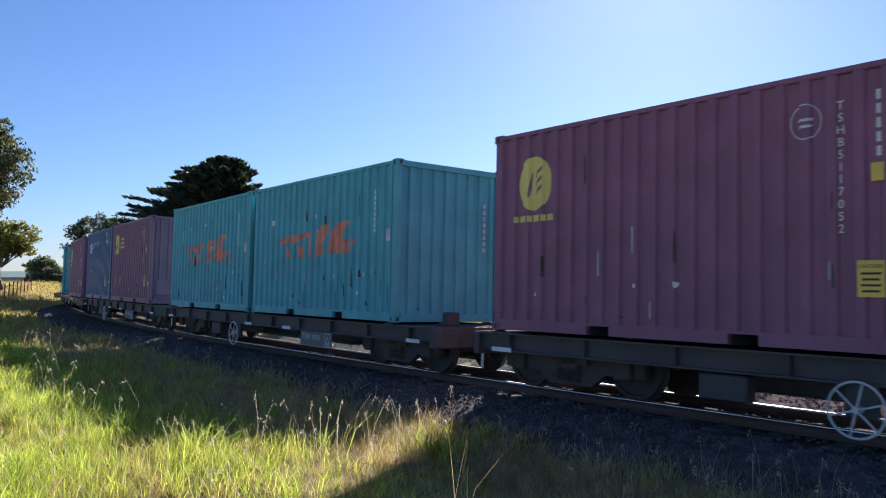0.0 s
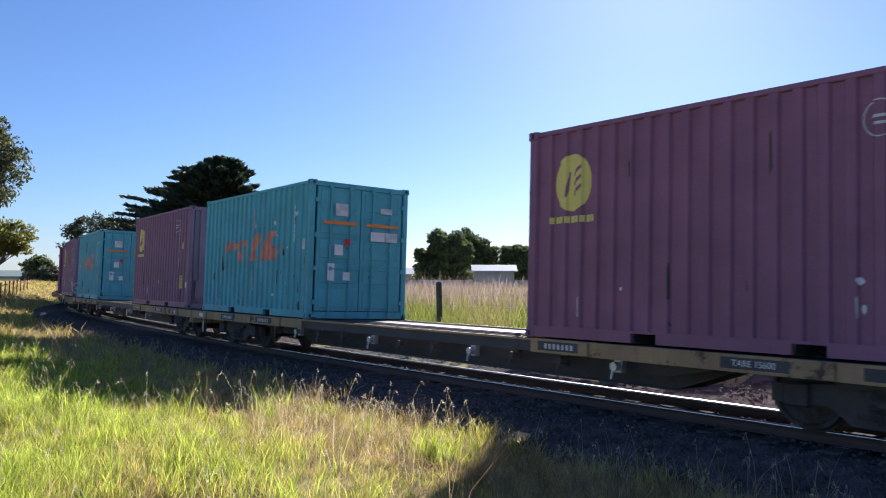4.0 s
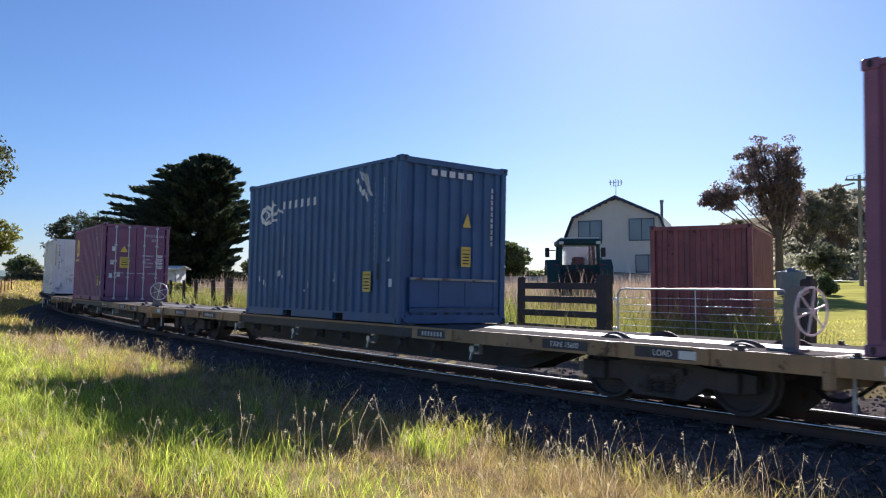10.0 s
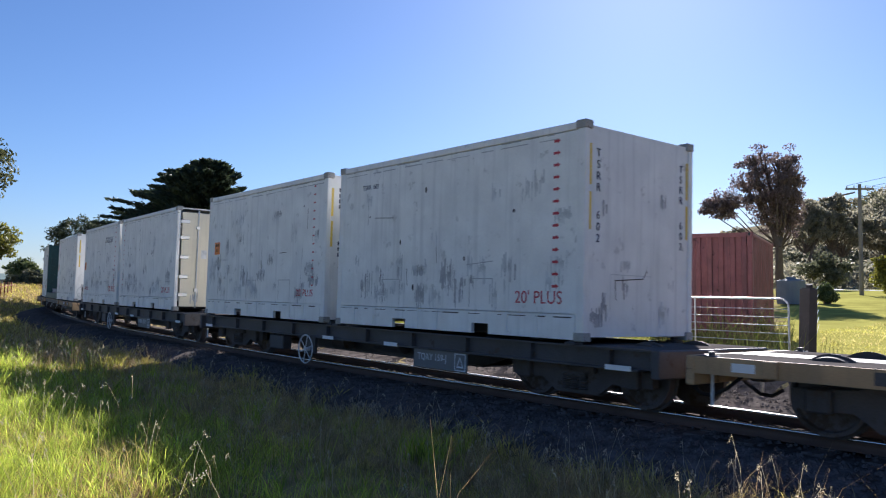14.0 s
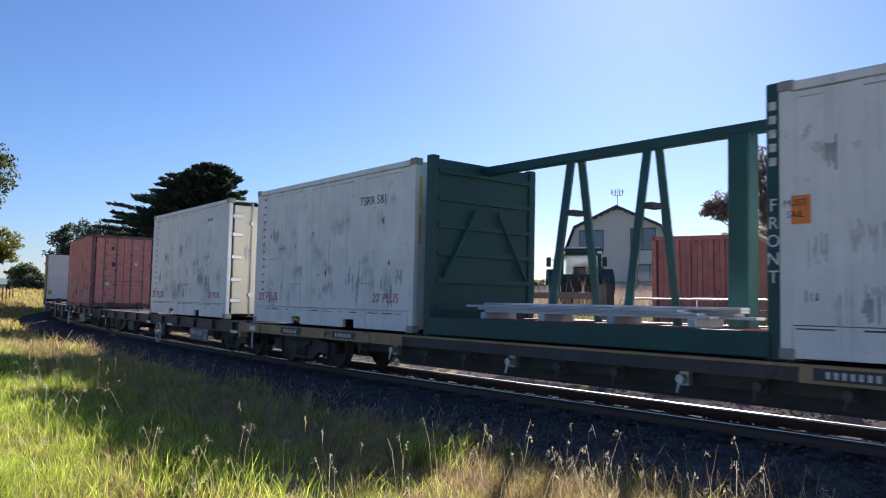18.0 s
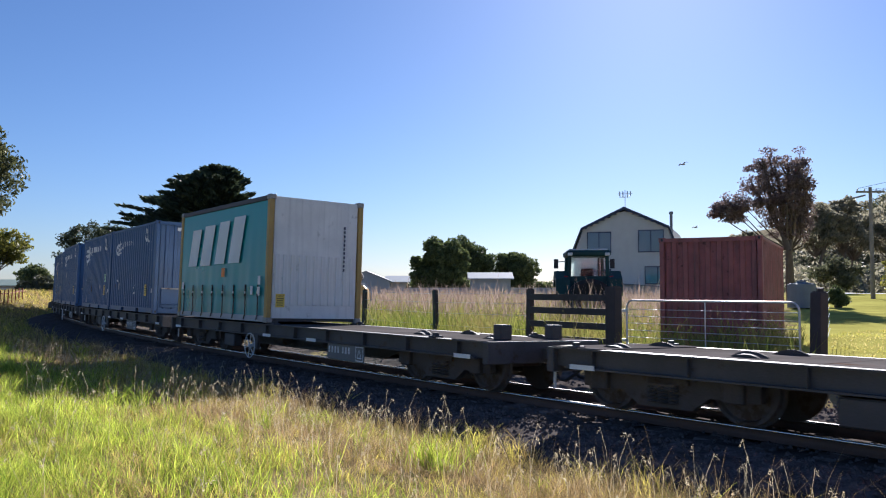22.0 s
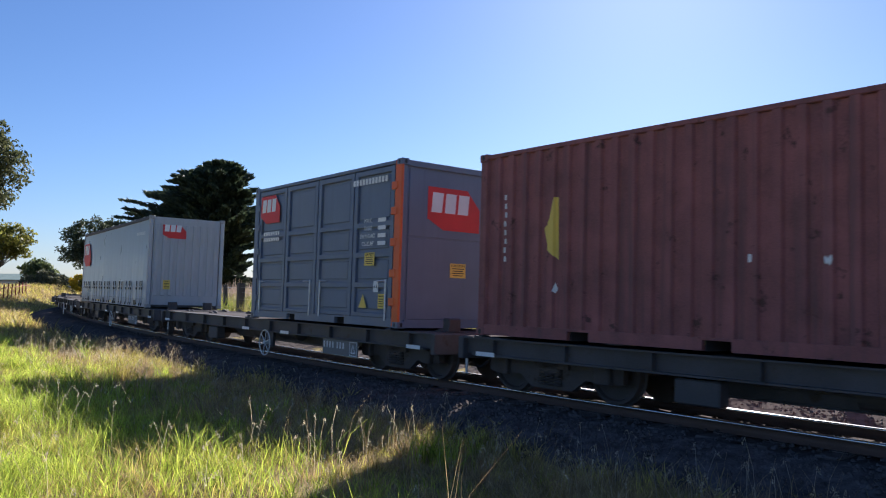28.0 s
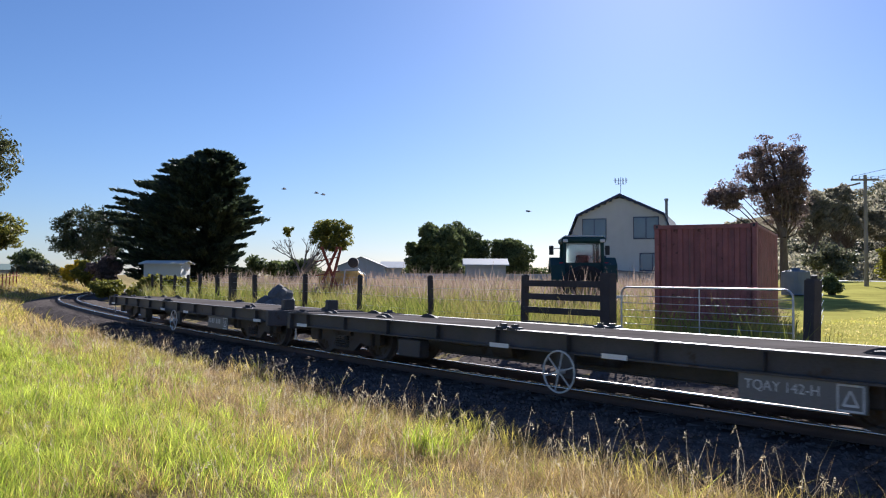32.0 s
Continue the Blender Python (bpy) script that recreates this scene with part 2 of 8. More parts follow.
LUSH = leafy("lush_grass", (0.18, 0.28, 0.025), (0.76, 0.82, 0.11), 0.58, tuft=0.6)
STRAW = leafy("dry_straw_grass", (0.28, 0.19, 0.085), (0.76, 0.58, 0.28), 0.4, tint=(0.50, 0.35, 0.18), tuft=0.6)
LAWN = leafy("mown_lawn_grass", (0.36, 0.36, 0.06), (0.62, 0.56, 0.15), 0.5, tint=(0.60, 0.50, 0.20))
SEED = leafy("straw_brown_seed_heads", (0.42, 0.35, 0.22), (0.70, 0.61, 0.42), 0.55)
PADDOCK = leafy("paddock_grass", (0.08, 0.12, 0.02), (0.34, 0.36, 0.07), 0.45, tint=(0.34, 0.28, 0.10))
SEED_FAR = leafy("pinkish_seed_heads", (0.26, 0.18, 0.14), (0.48, 0.38, 0.30), 0.4)
LEAF_CYPRESS = leafy("cypress_foliage", (0.022, 0.034, 0.024), (0.085, 0.11, 0.055), 0.3)
LEAF_GUM = leafy("gum_leaves", (0.045, 0.06, 0.028), (0.17, 0.17, 0.07), 0.42)
# hill leaves: distance haze is put into the colour, paler than nearer gums
LEAF_HILL = leafy("haze_paled_hill_leaves", (0.19, 0.19, 0.14), (0.40, 0.36, 0.25), 0.62)
LEAF_DARK = leafy("dark_green_leaves", (0.05, 0.075, 0.032), (0.20, 0.23, 0.085), 0.4)
LEAF_GREY = leafy("grey_green_leaves", (0.07, 0.08, 0.05), (0.19, 0.19, 0.11), 0.4)
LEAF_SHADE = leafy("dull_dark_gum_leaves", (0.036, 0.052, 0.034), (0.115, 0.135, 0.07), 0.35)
LEAF_BROWN = leafy("brown_purple_leaves", (0.11, 0.085, 0.085), (0.30, 0.225, 0.20), 0.4)
LEAF_YELLOW = leafy("yellow_blossom", (0.45, 0.33, 0.02), (0.70, 0.52, 0.03), 0.4)
LEAF_OLIVE = leafy("olive_green_leaves", (0.09, 0.10, 0.022), (0.32, 0.30, 0.05), 0.45)


def pane_glass(name, tint):
    m = bpy.data.materials.new(name)
    m.use_nodes = True
    b = m.node_tree.nodes["Principled BSDF"]
    b.inputs["Base Color"].default_value = (*tint, 1)
    b.inputs["Roughness"].default_value = 0.05
    b.inputs["Transmission Weight"].default_value = 0.6
    return m


M["glass"] = pane_glass("window_glass", (0.35, 0.45, 0.55))
M["clear_glass"] = pane_glass("clear_cab_glass", (0.9, 0.97, 0.97))
M["clear_glass"].node_tree.nodes["Principled BSDF"].inputs["Transmission Weight"].default_value = 1.0

# ---- geometry helpers ----


class Geo:
    """Gathers vertices and faces for one mesh."""

    def __init__(self):
        self.v, self.f = [], []

    def add(self, verts, faces, m=None):
        k = len(self.v)
        self.v += [tuple(m @ Vector(p)) for p in verts] if m is not None else [tuple(p) for p in verts]
        self.f += [tuple(i + k for i in q) for q in faces]
        return self

    def box(self, x0, x1, y0, y1, z0, z1, m=None, chamfer=0.0):
        if chamfer:
            c = chamfer
            vs, ring = [], []
            for z, ins in ((z0, c), (z0 + c, 0), (z1 - c, 0), (z1, c)):
                ring.append(len(vs))
                a0, a1, b0, b1 = x0 + ins, x1 - ins, y0 + ins, y1 - ins
                d = c if ins == 0 else c * 0.4
                vs += [(a0 + d, b0, z), (a1 - d, b0, z), (a1, b0 + d, z), (a1, b1 - d, z), (a1 - d, b1, z), (a0 + d, b1, z), (a0, b1 - d, z), (a0, b0 + d, z)]
            fs = [tuple(reversed(range(8))), tuple(range(24, 32))]
            for r in range(3):
                fs += [(8 * r + i, 8 * r + (i + 1) % 8, 8 * r + 8 + (i + 1) % 8, 8 * r + 8 + i) for i in range(8)]
            return self.add(vs, fs, m)
        vs = [(x, y, z) for z in (z0, z1) for x, y in ((x0, y0), (x1, y0), (x1, y1), (x0, y1))]
        return self.add(vs, [(3, 2, 1, 0), (4, 5, 6, 7), (0, 1, 5, 4), (1, 2, 6, 5), (2, 3, 7, 6), (3, 0, 4, 7)], m)

    def tube(self, p0, p1, r0, r1=None, n=8, cap=True):
        r1 = r0 if r1 is None else r1
        p0, p1 = Vector(p0), Vector(p1)
        q = (p1 - p0).to_track_quat("Z", "Y")
        vs = []
        for p, r in ((p0, r0), (p1, r1)):
            vs += [p + q @ Vector((r * math.cos(a), r * math.sin(a), 0)) for a in (2 * math.pi * i / n for i in range(n))]
        fs = [(i, (i + 1) % n, n + (i + 1) % n, n + i) for i in range(n)]
        if cap:
            fs += [tuple(reversed(range(n))), tuple(range(n, 2 * n))]
        return self.add(vs, fs)

    def prism(self, outline, y0, y1, m=None):
        """An outline in x, z (counter-clockwise seen from -y) drawn out along y."""
        n = len(outline)
        vs = [(x, y0, z) for x, z in outline] + [(x, y1, z) for x, z in outline]
        return self.add(vs, [tuple(range(n)), tuple(reversed(range(n, 2 * n)))] + [(i, n + i, n + (i + 1) % n, (i + 1) % n) for i in range(n)], m)

    def ring(self, c, axis, radius, r, n=28, k=6):
        q = Vector(axis).to_track_quat("Z", "Y")
        vs, fs = [], []
        for i in range(n):
            a = 2 * math.pi * i / n
            for j in range(k):
                b = 2 * math.pi * j / k
                vs.append(Vector(c) + q @ Vector(((radius + r * math.cos(b)) * math.cos(a), (radius + r * math.cos(b)) * math.sin(a), r * math.sin(b))))
                fs.append((i * k + j, (i + 1) % n * k + j, (i + 1) % n * k + (j + 1) % k, i * k + (j + 1) % k))
        return self.add(vs, fs)

    def lathe(self, profile, c=(0, 0, 0), axis="Y", n=28):
        """A profile of (along, radius) turned round an axis."""
        vs, fs = [], []
        for a, r in profile:
            for i in range(n):
                t = 2 * math.pi * i / n
                u, w = r * math.cos(t), r * math.sin(t)
                vs.append((c[0] + u, c[1] + a, c[2] + w) if axis == "Y" else (c[0] + a, c[1] + u, c[2] + w) if axis == "X" else (c[0] + u, c[1] + w, c[2] + a))
        for j in range(len(profile) - 1):
            fs += [(j * n + i, j * n + (i + 1) % n, (j + 1) * n + (i + 1) % n, (j + 1) * n + i) for i in range(n)]
        fs += [tuple(range(n)), tuple(reversed(range((len(profile) - 1) * n, len(profile) * n)))]
        return self.add(vs, fs)

    def mesh(self, name, mats, smooth=False):
        me = bpy.data.meshes.new(name)
        me.from_pydata(self.v, [], self.f)
        for m in mats if isinstance(mats, (list, tuple)) else [mats]:
            me.materials.append(m)
        if smooth:
            me.shade_smooth()
        me.update()
        return me


def quick_mesh(name, verts, faces, mat, smooth=False):
    """A mesh from number arrays; every face has the same number of corners."""
    verts, faces = np.asarray(verts, np.float32).reshape(-1, 3), np.asarray(faces, np.int32)
    me = bpy.data.meshes.new(name)
    me.vertices.add(len(verts))
    me.vertices.foreach_set("co", verts.ravel())
    n, k = faces.shape
    me.loops.add(n * k)
    me.loops.foreach_set("vertex_index", faces.ravel())
    me.polygons.add(n)
    me.polygons.foreach_set("loop_start", np.arange(0, n * k, k, dtype=np.int32))
    me.polygons.foreach_set("loop_total", np.full(n, k, np.int32))
    me.materials.append(mat)
    me.update(calc_edges=True)
    me.validate()
    if smooth:
        me.shade_smooth()
    return me


STORE = {}


def part(name, geo, mat, parent, label="", m=None, key=None, smooth=False):
    """One mesh object under a thing or part. With a key, alike parts share their mesh."""
    if key is not None:
        key = (key, mat.name if mat is not None else "")
    if key is not None and key in STORE:
        me = STORE[key]
    else:
        if callable(geo):
            geo = geo()
        me = geo if isinstance(geo, bpy.types.Mesh) else geo.mesh(name, mat, smooth)
        if key is not None:
            STORE[key] = me
    ob = new(name, me)
    ob.parent = parent
    if m is not None:
        ob.matrix_basis = m
    if label:
        tagged(ob, label)
    return ob


def thing(name, label, category, group="", kind="", m=None):
    ob = new(name)
    ob.empty_display_size = 0.2
    if m is not None:
        ob.matrix_basis = m
    return tagged(ob, label, category, group, kind)


def solo(name, me, label, category, group="", kind="", m=None):
    ob = new(name, me)
    if m is not None:
        ob.matrix_basis = m
    return tagged(ob, label, category, group, kind)


def letters(text, size, mat, spacing=1.0):
    key = ("text", text, size, mat.name, spacing)
    if key not in STORE:
        cu = bpy.data.curves.new("lettering", "FONT")
        cu.body, cu.size, cu.align_x, cu.align_y, cu.extrude, cu.space_character = text, size, "CENTER", "CENTER", 0.0015, spacing
        cu.resolution_u = 3
        tmp = bpy.data.objects.new("lettering", cu)
        scene.collection.objects.link(tmp)
        me = bpy.data.meshes.new_from_object(tmp.evaluated_get(bpy.context.evaluated_depsgraph_get()))
        bpy.data.objects.remove(tmp)
        me.materials.clear()
        me.materials.append(mat)
        STORE[key] = me
    return STORE[key]


def on_side(x, y, z):
    """A pose for flat work on a face that looks to +y: its right is -x, its up z."""
    return Matrix(((-1, 0, 0, x), (0, 0, 1, y), (0, 1, 0, z), (0, 0, 0, 1)))


def on_end(x, y, z):
    """The same on a face that looks to -x: its right is -y."""
    return Matrix(((0, 0, -1, x), (-1, 0, 0, y), (0, 1, 0, z), (0, 0, 0, 1)))


def flat(outlines, t=0.002):
    """Flat shapes in x, y, a hair thick."""
    g = Geo()
    for o in outlines:
        n = len(o)
        g.add([(x, y, t) for x, y in o], [tuple(range(n))])
    return g


def weld(g):
    """Joins corners that lie on one another, so that a folded mark is one sheet."""
    seen, where, v = {}, [], []
    for p in g.v:
        q = (round(p[0], 5), round(p[1], 5), round(p[2], 5))
        if q not in seen:
            seen[q] = len(v)
            v.append(p)
        where.append(seen[q])
    f = []
    for o in g.f:
        r = [where[i] for i in o]
        r = [i for k, i in enumerate(r) if i != r[k - 1]]
        if len(set(r)) > 2:
            f.append(tuple(r))
    g.v, g.f = v, f
    return g


def groups(shapes):
    """Outlines sorted into heaps whose boxes touch."""
    heaps = []
    for o in shapes:
        x0, x1, y0, y1 = min(p[0] for p in o), max(p[0] for p in o), min(p[1] for p in o), max(p[1] for p in o)
        hit = [h for h in heaps if any(x0 <= b[1] + 1e-4 and b[0] <= x1 + 1e-4 and y0 <= b[3] + 1e-4 and b[2] <= y1 + 1e-4 for b, _ in h)]
        merged = [((x0, x1, y0, y1), o)] + [e for h in hit for e in h]
        heaps = [h for h in heaps if h not in hit] + [merged]
    return [[o for _, o in h] for h in heaps]


def rect(cx, cy, w, h, slant=0.0):
    return [(cx - w / 2 - slant * h / 2, cy - h / 2), (cx + w / 2 - slant * h / 2, cy - h / 2), (cx + w / 2 + slant * h / 2, cy + h / 2), (cx - w / 2 + slant * h / 2, cy + h / 2)]


def oval(cx, cy, rx, ry, n=24, a0=0.0, a1=2 * math.pi):
    return [(cx + rx * math.cos(a0 + (a1 - a0) * i / n), cy + ry * math.sin(a0 + (a1 - a0) * i / n)) for i in range(n)]


def band(cx, cy, rx, ry, w, a0=0.0, a1=2 * math.pi, n=20):
    """A curved band as quads."""
    out = []
    for i in range(n):
        p, q = a0 + (a1 - a0) * i / n, a0 + (a1 - a0) * (i + 1) / n
        out.append([(cx + (rx - w) * math.cos(p), cy + (ry - w) * math.sin(p)), (cx + rx * math.cos(p), cy + ry * math.sin(p)),
                    (cx + rx * math.cos(q), cy + ry * math.sin(q)), (cx + (rx - w) * math.cos(q), cy + (ry - w) * math.sin(q))])
    return out


# ---- the line of the track ----
# s runs along the track from the point abreast of the camera, growing to the left and away; the curve bends to the right.
PSI0, ABREAST, K0, K1, CANT = 41.03, 9.33, 0.0041, 0.0112, 1.73
DS = 0.25
S_AXIS = np.arange(-340, 380, DS)


def make_line():
    k = K0 + (K1 - K0) * np.clip((S_AXIS - 50.0) / 12.7 + 0.5, 0, 1)
    k = np.where(S_AXIS < -60, 0, k)
    zero = int(round(340 / DS))
    turn = np.concatenate([[0], np.cumsum((k[1:] + k[:-1]) / 2 * DS)])
    turn -= turn[zero]
    psi = np.maximum(radians(PSI0) - turn, radians(9.0))
    mid = (psi[1:] + psi[:-1]) / 2
    x = np.concatenate([[0], np.cumsum(-np.sin(mid) * DS)])
    y = np.concatenate([[0], np.cumsum(np.cos(mid) * DS)])
    return x - x[zero] + math.cos(radians(PSI0)) * ABREAST, y - y[zero] + math.sin(radians(PSI0)) * ABREAST, psi


LINE_X, LINE_Y, LINE_PSI = make_line()


def line_at(s):
    return float(np.interp(s, S_AXIS, LINE_X)), float(np.interp(s, S_AXIS, LINE_Y)), float(np.interp(s, S_AXIS, LINE_PSI))


def on_line(s, cant=CANT):
    """The pose at s: x along the track to growing s, y to the camera's side, z up from the rail heads."""
    x, y, psi = line_at(s)
    return Matrix.Translation((x, y, 0)) @ Matrix.Rotation(psi + math.pi / 2, 4, "Z") @ Matrix.Rotation(radians(cant), 4, "X")


def beside(s, lat, z=0.0):
    """The point at s, lat metres to the far side of the track."""
    x, y, psi = line_at(s)
    return Vector((x + lat * math.cos(psi), y + lat * math.sin(psi), z))


def track_coords(px, py):
    """s and lat of many points, by the nearest point of the line."""
    sel = slice(int(240 / DS), int(560 / DS), 4)
    lx, ly, lp, ls = LINE_X[sel], LINE_Y[sel], LINE_PSI[sel], S_AXIS[sel]
    s, lat = np.empty(len(px)), np.empty(len(px))
    for a in range(0, len(px), 4000):
        b = slice(a, a + 4000)
        i = np.argmin((px[b, None] - lx) ** 2 + (py[b, None] - ly) ** 2, 1)
        s[b] = ls[i] + -np.sin(lp[i]) * (px[b] - lx[i]) + np.cos(lp[i]) * (py[b] - ly[i])
        lat[b] = np.cos(lp[i]) * (px[b] - lx[i]) + np.sin(lp[i]) * (py[b] - ly[i])
    return s, lat


def smooth01(v, a, b):
    t = np.clip((v - a) / (b - a), 0, 1)
    return t * t * (3 - 2 * t)


def ground_z(px, py):
    """Height of the ground: a shallow trough along the line, a bank outside the far bend, a rise to the hill on the right."""
    px, py = np.asarray(px, float), np.asarray(py, float)
    s, lat = track_coords(px, py)
    z = -0.36 + 0.36 * smooth01(-lat, 2.6, 6.5) + 0.53 * smooth01(lat, 2.6, 5.0)
    z += 1.25 * smooth01(-lat, 4.0, 10.0) * smooth01(s, 46, 72) * (1 - smooth01(s, 110, 150))
    z += 0.016 * np.clip(py - 18, 0, 60) * smooth01(px, 8, 22)
    z += 0.05 * np.sin(px * 0.9 + 1.3) * np.sin(py * 0.7) + 0.03 * np.sin(px * 2.3) * np.sin(py * 1.9 + 2)
    return z

# ---- ground ----


def spread(lo, hi, n, mid, tight):
    t = np.linspace(np.arcsinh((lo - mid) / tight), np.arcsinh((hi - mid) / tight), n)
    return mid + tight * np.sinh(t)


def make_ground():
    gx, gy = spread(-900, 900, 260, 0, 7.0), spread(-300, 2200, 260, 10, 8.0)
    X, Y = np.meshgrid(gx, gy)
    Z = ground_z(X.ravel(), Y.ravel())
    n, k = len(gx), len(gy)
    i = (np.arange(k - 1)[:, None] * n + np.arange(n - 1)).ravel()
    me = quick_mesh("ground", np.stack([X.ravel(), Y.ravel(), Z], 1), np.stack([i, i + 1, i + n + 1, i + n], 1), M["soil"], smooth=True)
    me.materials.append(M["lawn"])
    cx, cy = X.ravel()[i], Y.ravel()[i]
    idx = ((cx > 8.2 + 0.0 * cy) & (cy > 14) & (cx > 0.42 * cy) & (cy < 120)).astype(np.int32)
    me.polygons.foreach_set("material_index", idx)
    return solo("ground", me, "dry grassland beside the railway, green lawn to one side", "ground", kind="structure")


make_ground()


def sweep(name, profile, s0, s1, step, mat, closed=True, jitter=0.0, cant=CANT):
    """A profile of (lat to the camera's side, z) drawn along the line."""
    ss = np.arange(s0, s1 + step / 2, step)
    rng = np.random.default_rng(5)
    vs = []
    for s in ss:
        m = on_line(s, cant)
        for y, z in profile:
            vs.append(m @ Vector((0, y + rng.uniform(-jitter, jitter), z + rng.uniform(-jitter, jitter))))
    n, k = len(ss), len(profile)
    e = k if closed else k - 1
    fs = [(i * k + j, i * k + (j + 1) % k, (i + 1) * k + (j + 1) % k, (i + 1) * k + j) for i in range(n - 1) for j in range(e)]
    return quick_mesh(name, np.array([tuple(v) for v in vs]), np.array(fs), mat)


def make_track():
    bed = sweep("ballast_bed", [(2.9, -0.50), (2.35, -0.33), (1.55, -0.15), (0.9, -0.17), (0, -0.16), (-0.9, -0.17), (-1.55, -0.15), (-2.35, -0.27), (-2.7, -0.24), (-3.5, -0.06), (-4.3, 0.20), (-4.6, 0.12)], -40, 120, 0.25, M["ballast"], closed=False, jitter=0.03)
    solo("ballast_bed", bed, "dark crushed-stone ballast bed under the railway track", "ballast", kind="structure")
    prof = [(-0.064, -0.137), (0.064, -0.137), (0.064, -0.125), (0.012, -0.11), (0.008, -0.04), (0.033, -0.03), (0.033, -0.008), (0.024, 0.0), (-0.024, 0.0), (-0.033, -0.008), (-0.033, -0.03), (-0.008, -0.04), (-0.012, -0.11), (-0.064, -0.125)]
    for side in (1, -1):
        c = side * 0.567
        me = sweep("rail", [(c + y, z) for y, z in prof], -60, 150, 1.0, M["rail"])
        me.materials.append(M["rail_head"])
        k = len(prof)
        head = np.array([1 if j % k in (5, 6, 7, 8, 9) else 0 for j in range(len(me.polygons))], np.int32)
        me.polygons.foreach_set("material_index", head)
        solo("rail", me, "steel railway rail with polished running surface", "rail", "rails of the track", "structure")
    # sleepers, each a timber of its own
    g = Geo()
    g.box(-0.115, 0.115, -1.05, 1.05, -0.262, -0.142, chamfer=0.012)
    for y in (0.567, -0.567):
        g.box(-0.09, 0.09, y - 0.15, y + 0.15, -0.144, -0.134)
    sl = g.mesh("sleeper", M["sleeper"])
    bed_thing = thing("sleepers", "row of weathered timber railway sleepers in ballast", "sleepers", kind="structure")
    rng = random.Random(3)
    for i in range(165):
        ob = new("sleeper", sl)
        ob.parent = bed_thing
        ob.matrix_basis = on_line(-20 + 0.66 * i + rng.uniform(-0.03, 0.03)) @ pose(0, rng.uniform(-0.03, 0.03), 0, 0, 0, rng.uniform(-1.5, 1.5))
    # loose stones on the near shoulder and between the rails
    rng = np.random.default_rng(8)
    base = np.array([(1, 0, -.3), (0, 1, -.3), (-1, 0, -.3), (0, -1, -.3), (.4, .3, .7), (-.4, -.2, .6)])
    tri = np.array([(0, 1, 4), (1, 5, 4), (1, 2, 5), (2, 3, 5), (3, 4, 5), (3, 0, 4)])
    V, F = [], []
    n = 24000
    ss, ll = -2 + 48 * rng.random(n) ** 1.5, np.where(rng.random(n) < 0.45, rng.uniform(-3.1, -1.4, n), rng.uniform(-2.6, 4.2, n))
    for i in range(n):
        s, lat = ss[i], ll[i]
        if rng.random() < s / 80:
            continue
        y = -lat
        a = abs(lat)
        z = -0.15 if a < 1.55 else -0.15 - (a - 1.55) * 0.23 if lat < 2.4 else -0.25 + (lat - 2.4) * 0.21
        r = rng.uniform(0.018, 0.045)
        c = on_line(s) @ Vector((0, y, z + r * 0.3))
        sh = base * rng.uniform(0.7, 1.2, (6, 3)) * r
        t = rng.uniform(0, 6.28)
        rot = np.array([[math.cos(t), -math.sin(t), 0], [math.sin(t), math.cos(t), 0], [0, 0, 1]])
        F.append(tri + 6 * len(V))
        V.append(sh @ rot.T + np.array(c))
    solo("ballast_stones", quick_mesh("ballast_stones", np.concatenate(V), np.concatenate(F), M["ballast"]), "loose dark ballast stones along the track", "ballast", kind="stuff")


make_track()

# ---- wagons ----
RESTS = {}       # height of a load's floor over the rail heads
MOVERS = []      # (thing, place along the train)
WHEELS = []      # (wheelset, turn sense)
SPEED = 9.53     # metres a second
WHEEL_R = 0.42


def wheelset_geo():
    g = Geo()
    g.tube((0, -0.78, 0), (0, 0.78, 0), 0.065, n=12)
    for s in (1, -1):
        y = s * 0.567
        g.lathe([(y - s * 0.075, 0.06), (y - s * 0.07, WHEEL_R + 0.028), (y - s * 0.045, WHEEL_R + 0.028), (y - s * 0.035, WHEEL_R + 0.002), (y + s * 0.06, WHEEL_R - 0.006),
                 (y + s * 0.062, WHEEL_R - 0.05), (y + s * 0.02, WHEEL_R - 0.07), (y + s * 0.015, 0.15), (y + s * 0.05, 0.11), (y + s * 0.05, 0.06)], n=32)
        for i in range(4):
            a = math.pi / 2 * i
            g.tube((0.24 * math.cos(a), y + s * 0.012, 0.24 * math.sin(a)), (0.24 * math.cos(a), y + s * 0.022, 0.24 * math.sin(a)), 0.035, n=8)
        g.tube((0, y + s * 0.2, 0), (0, y + s * 0.245, 0), 0.085, n=10)
    return g


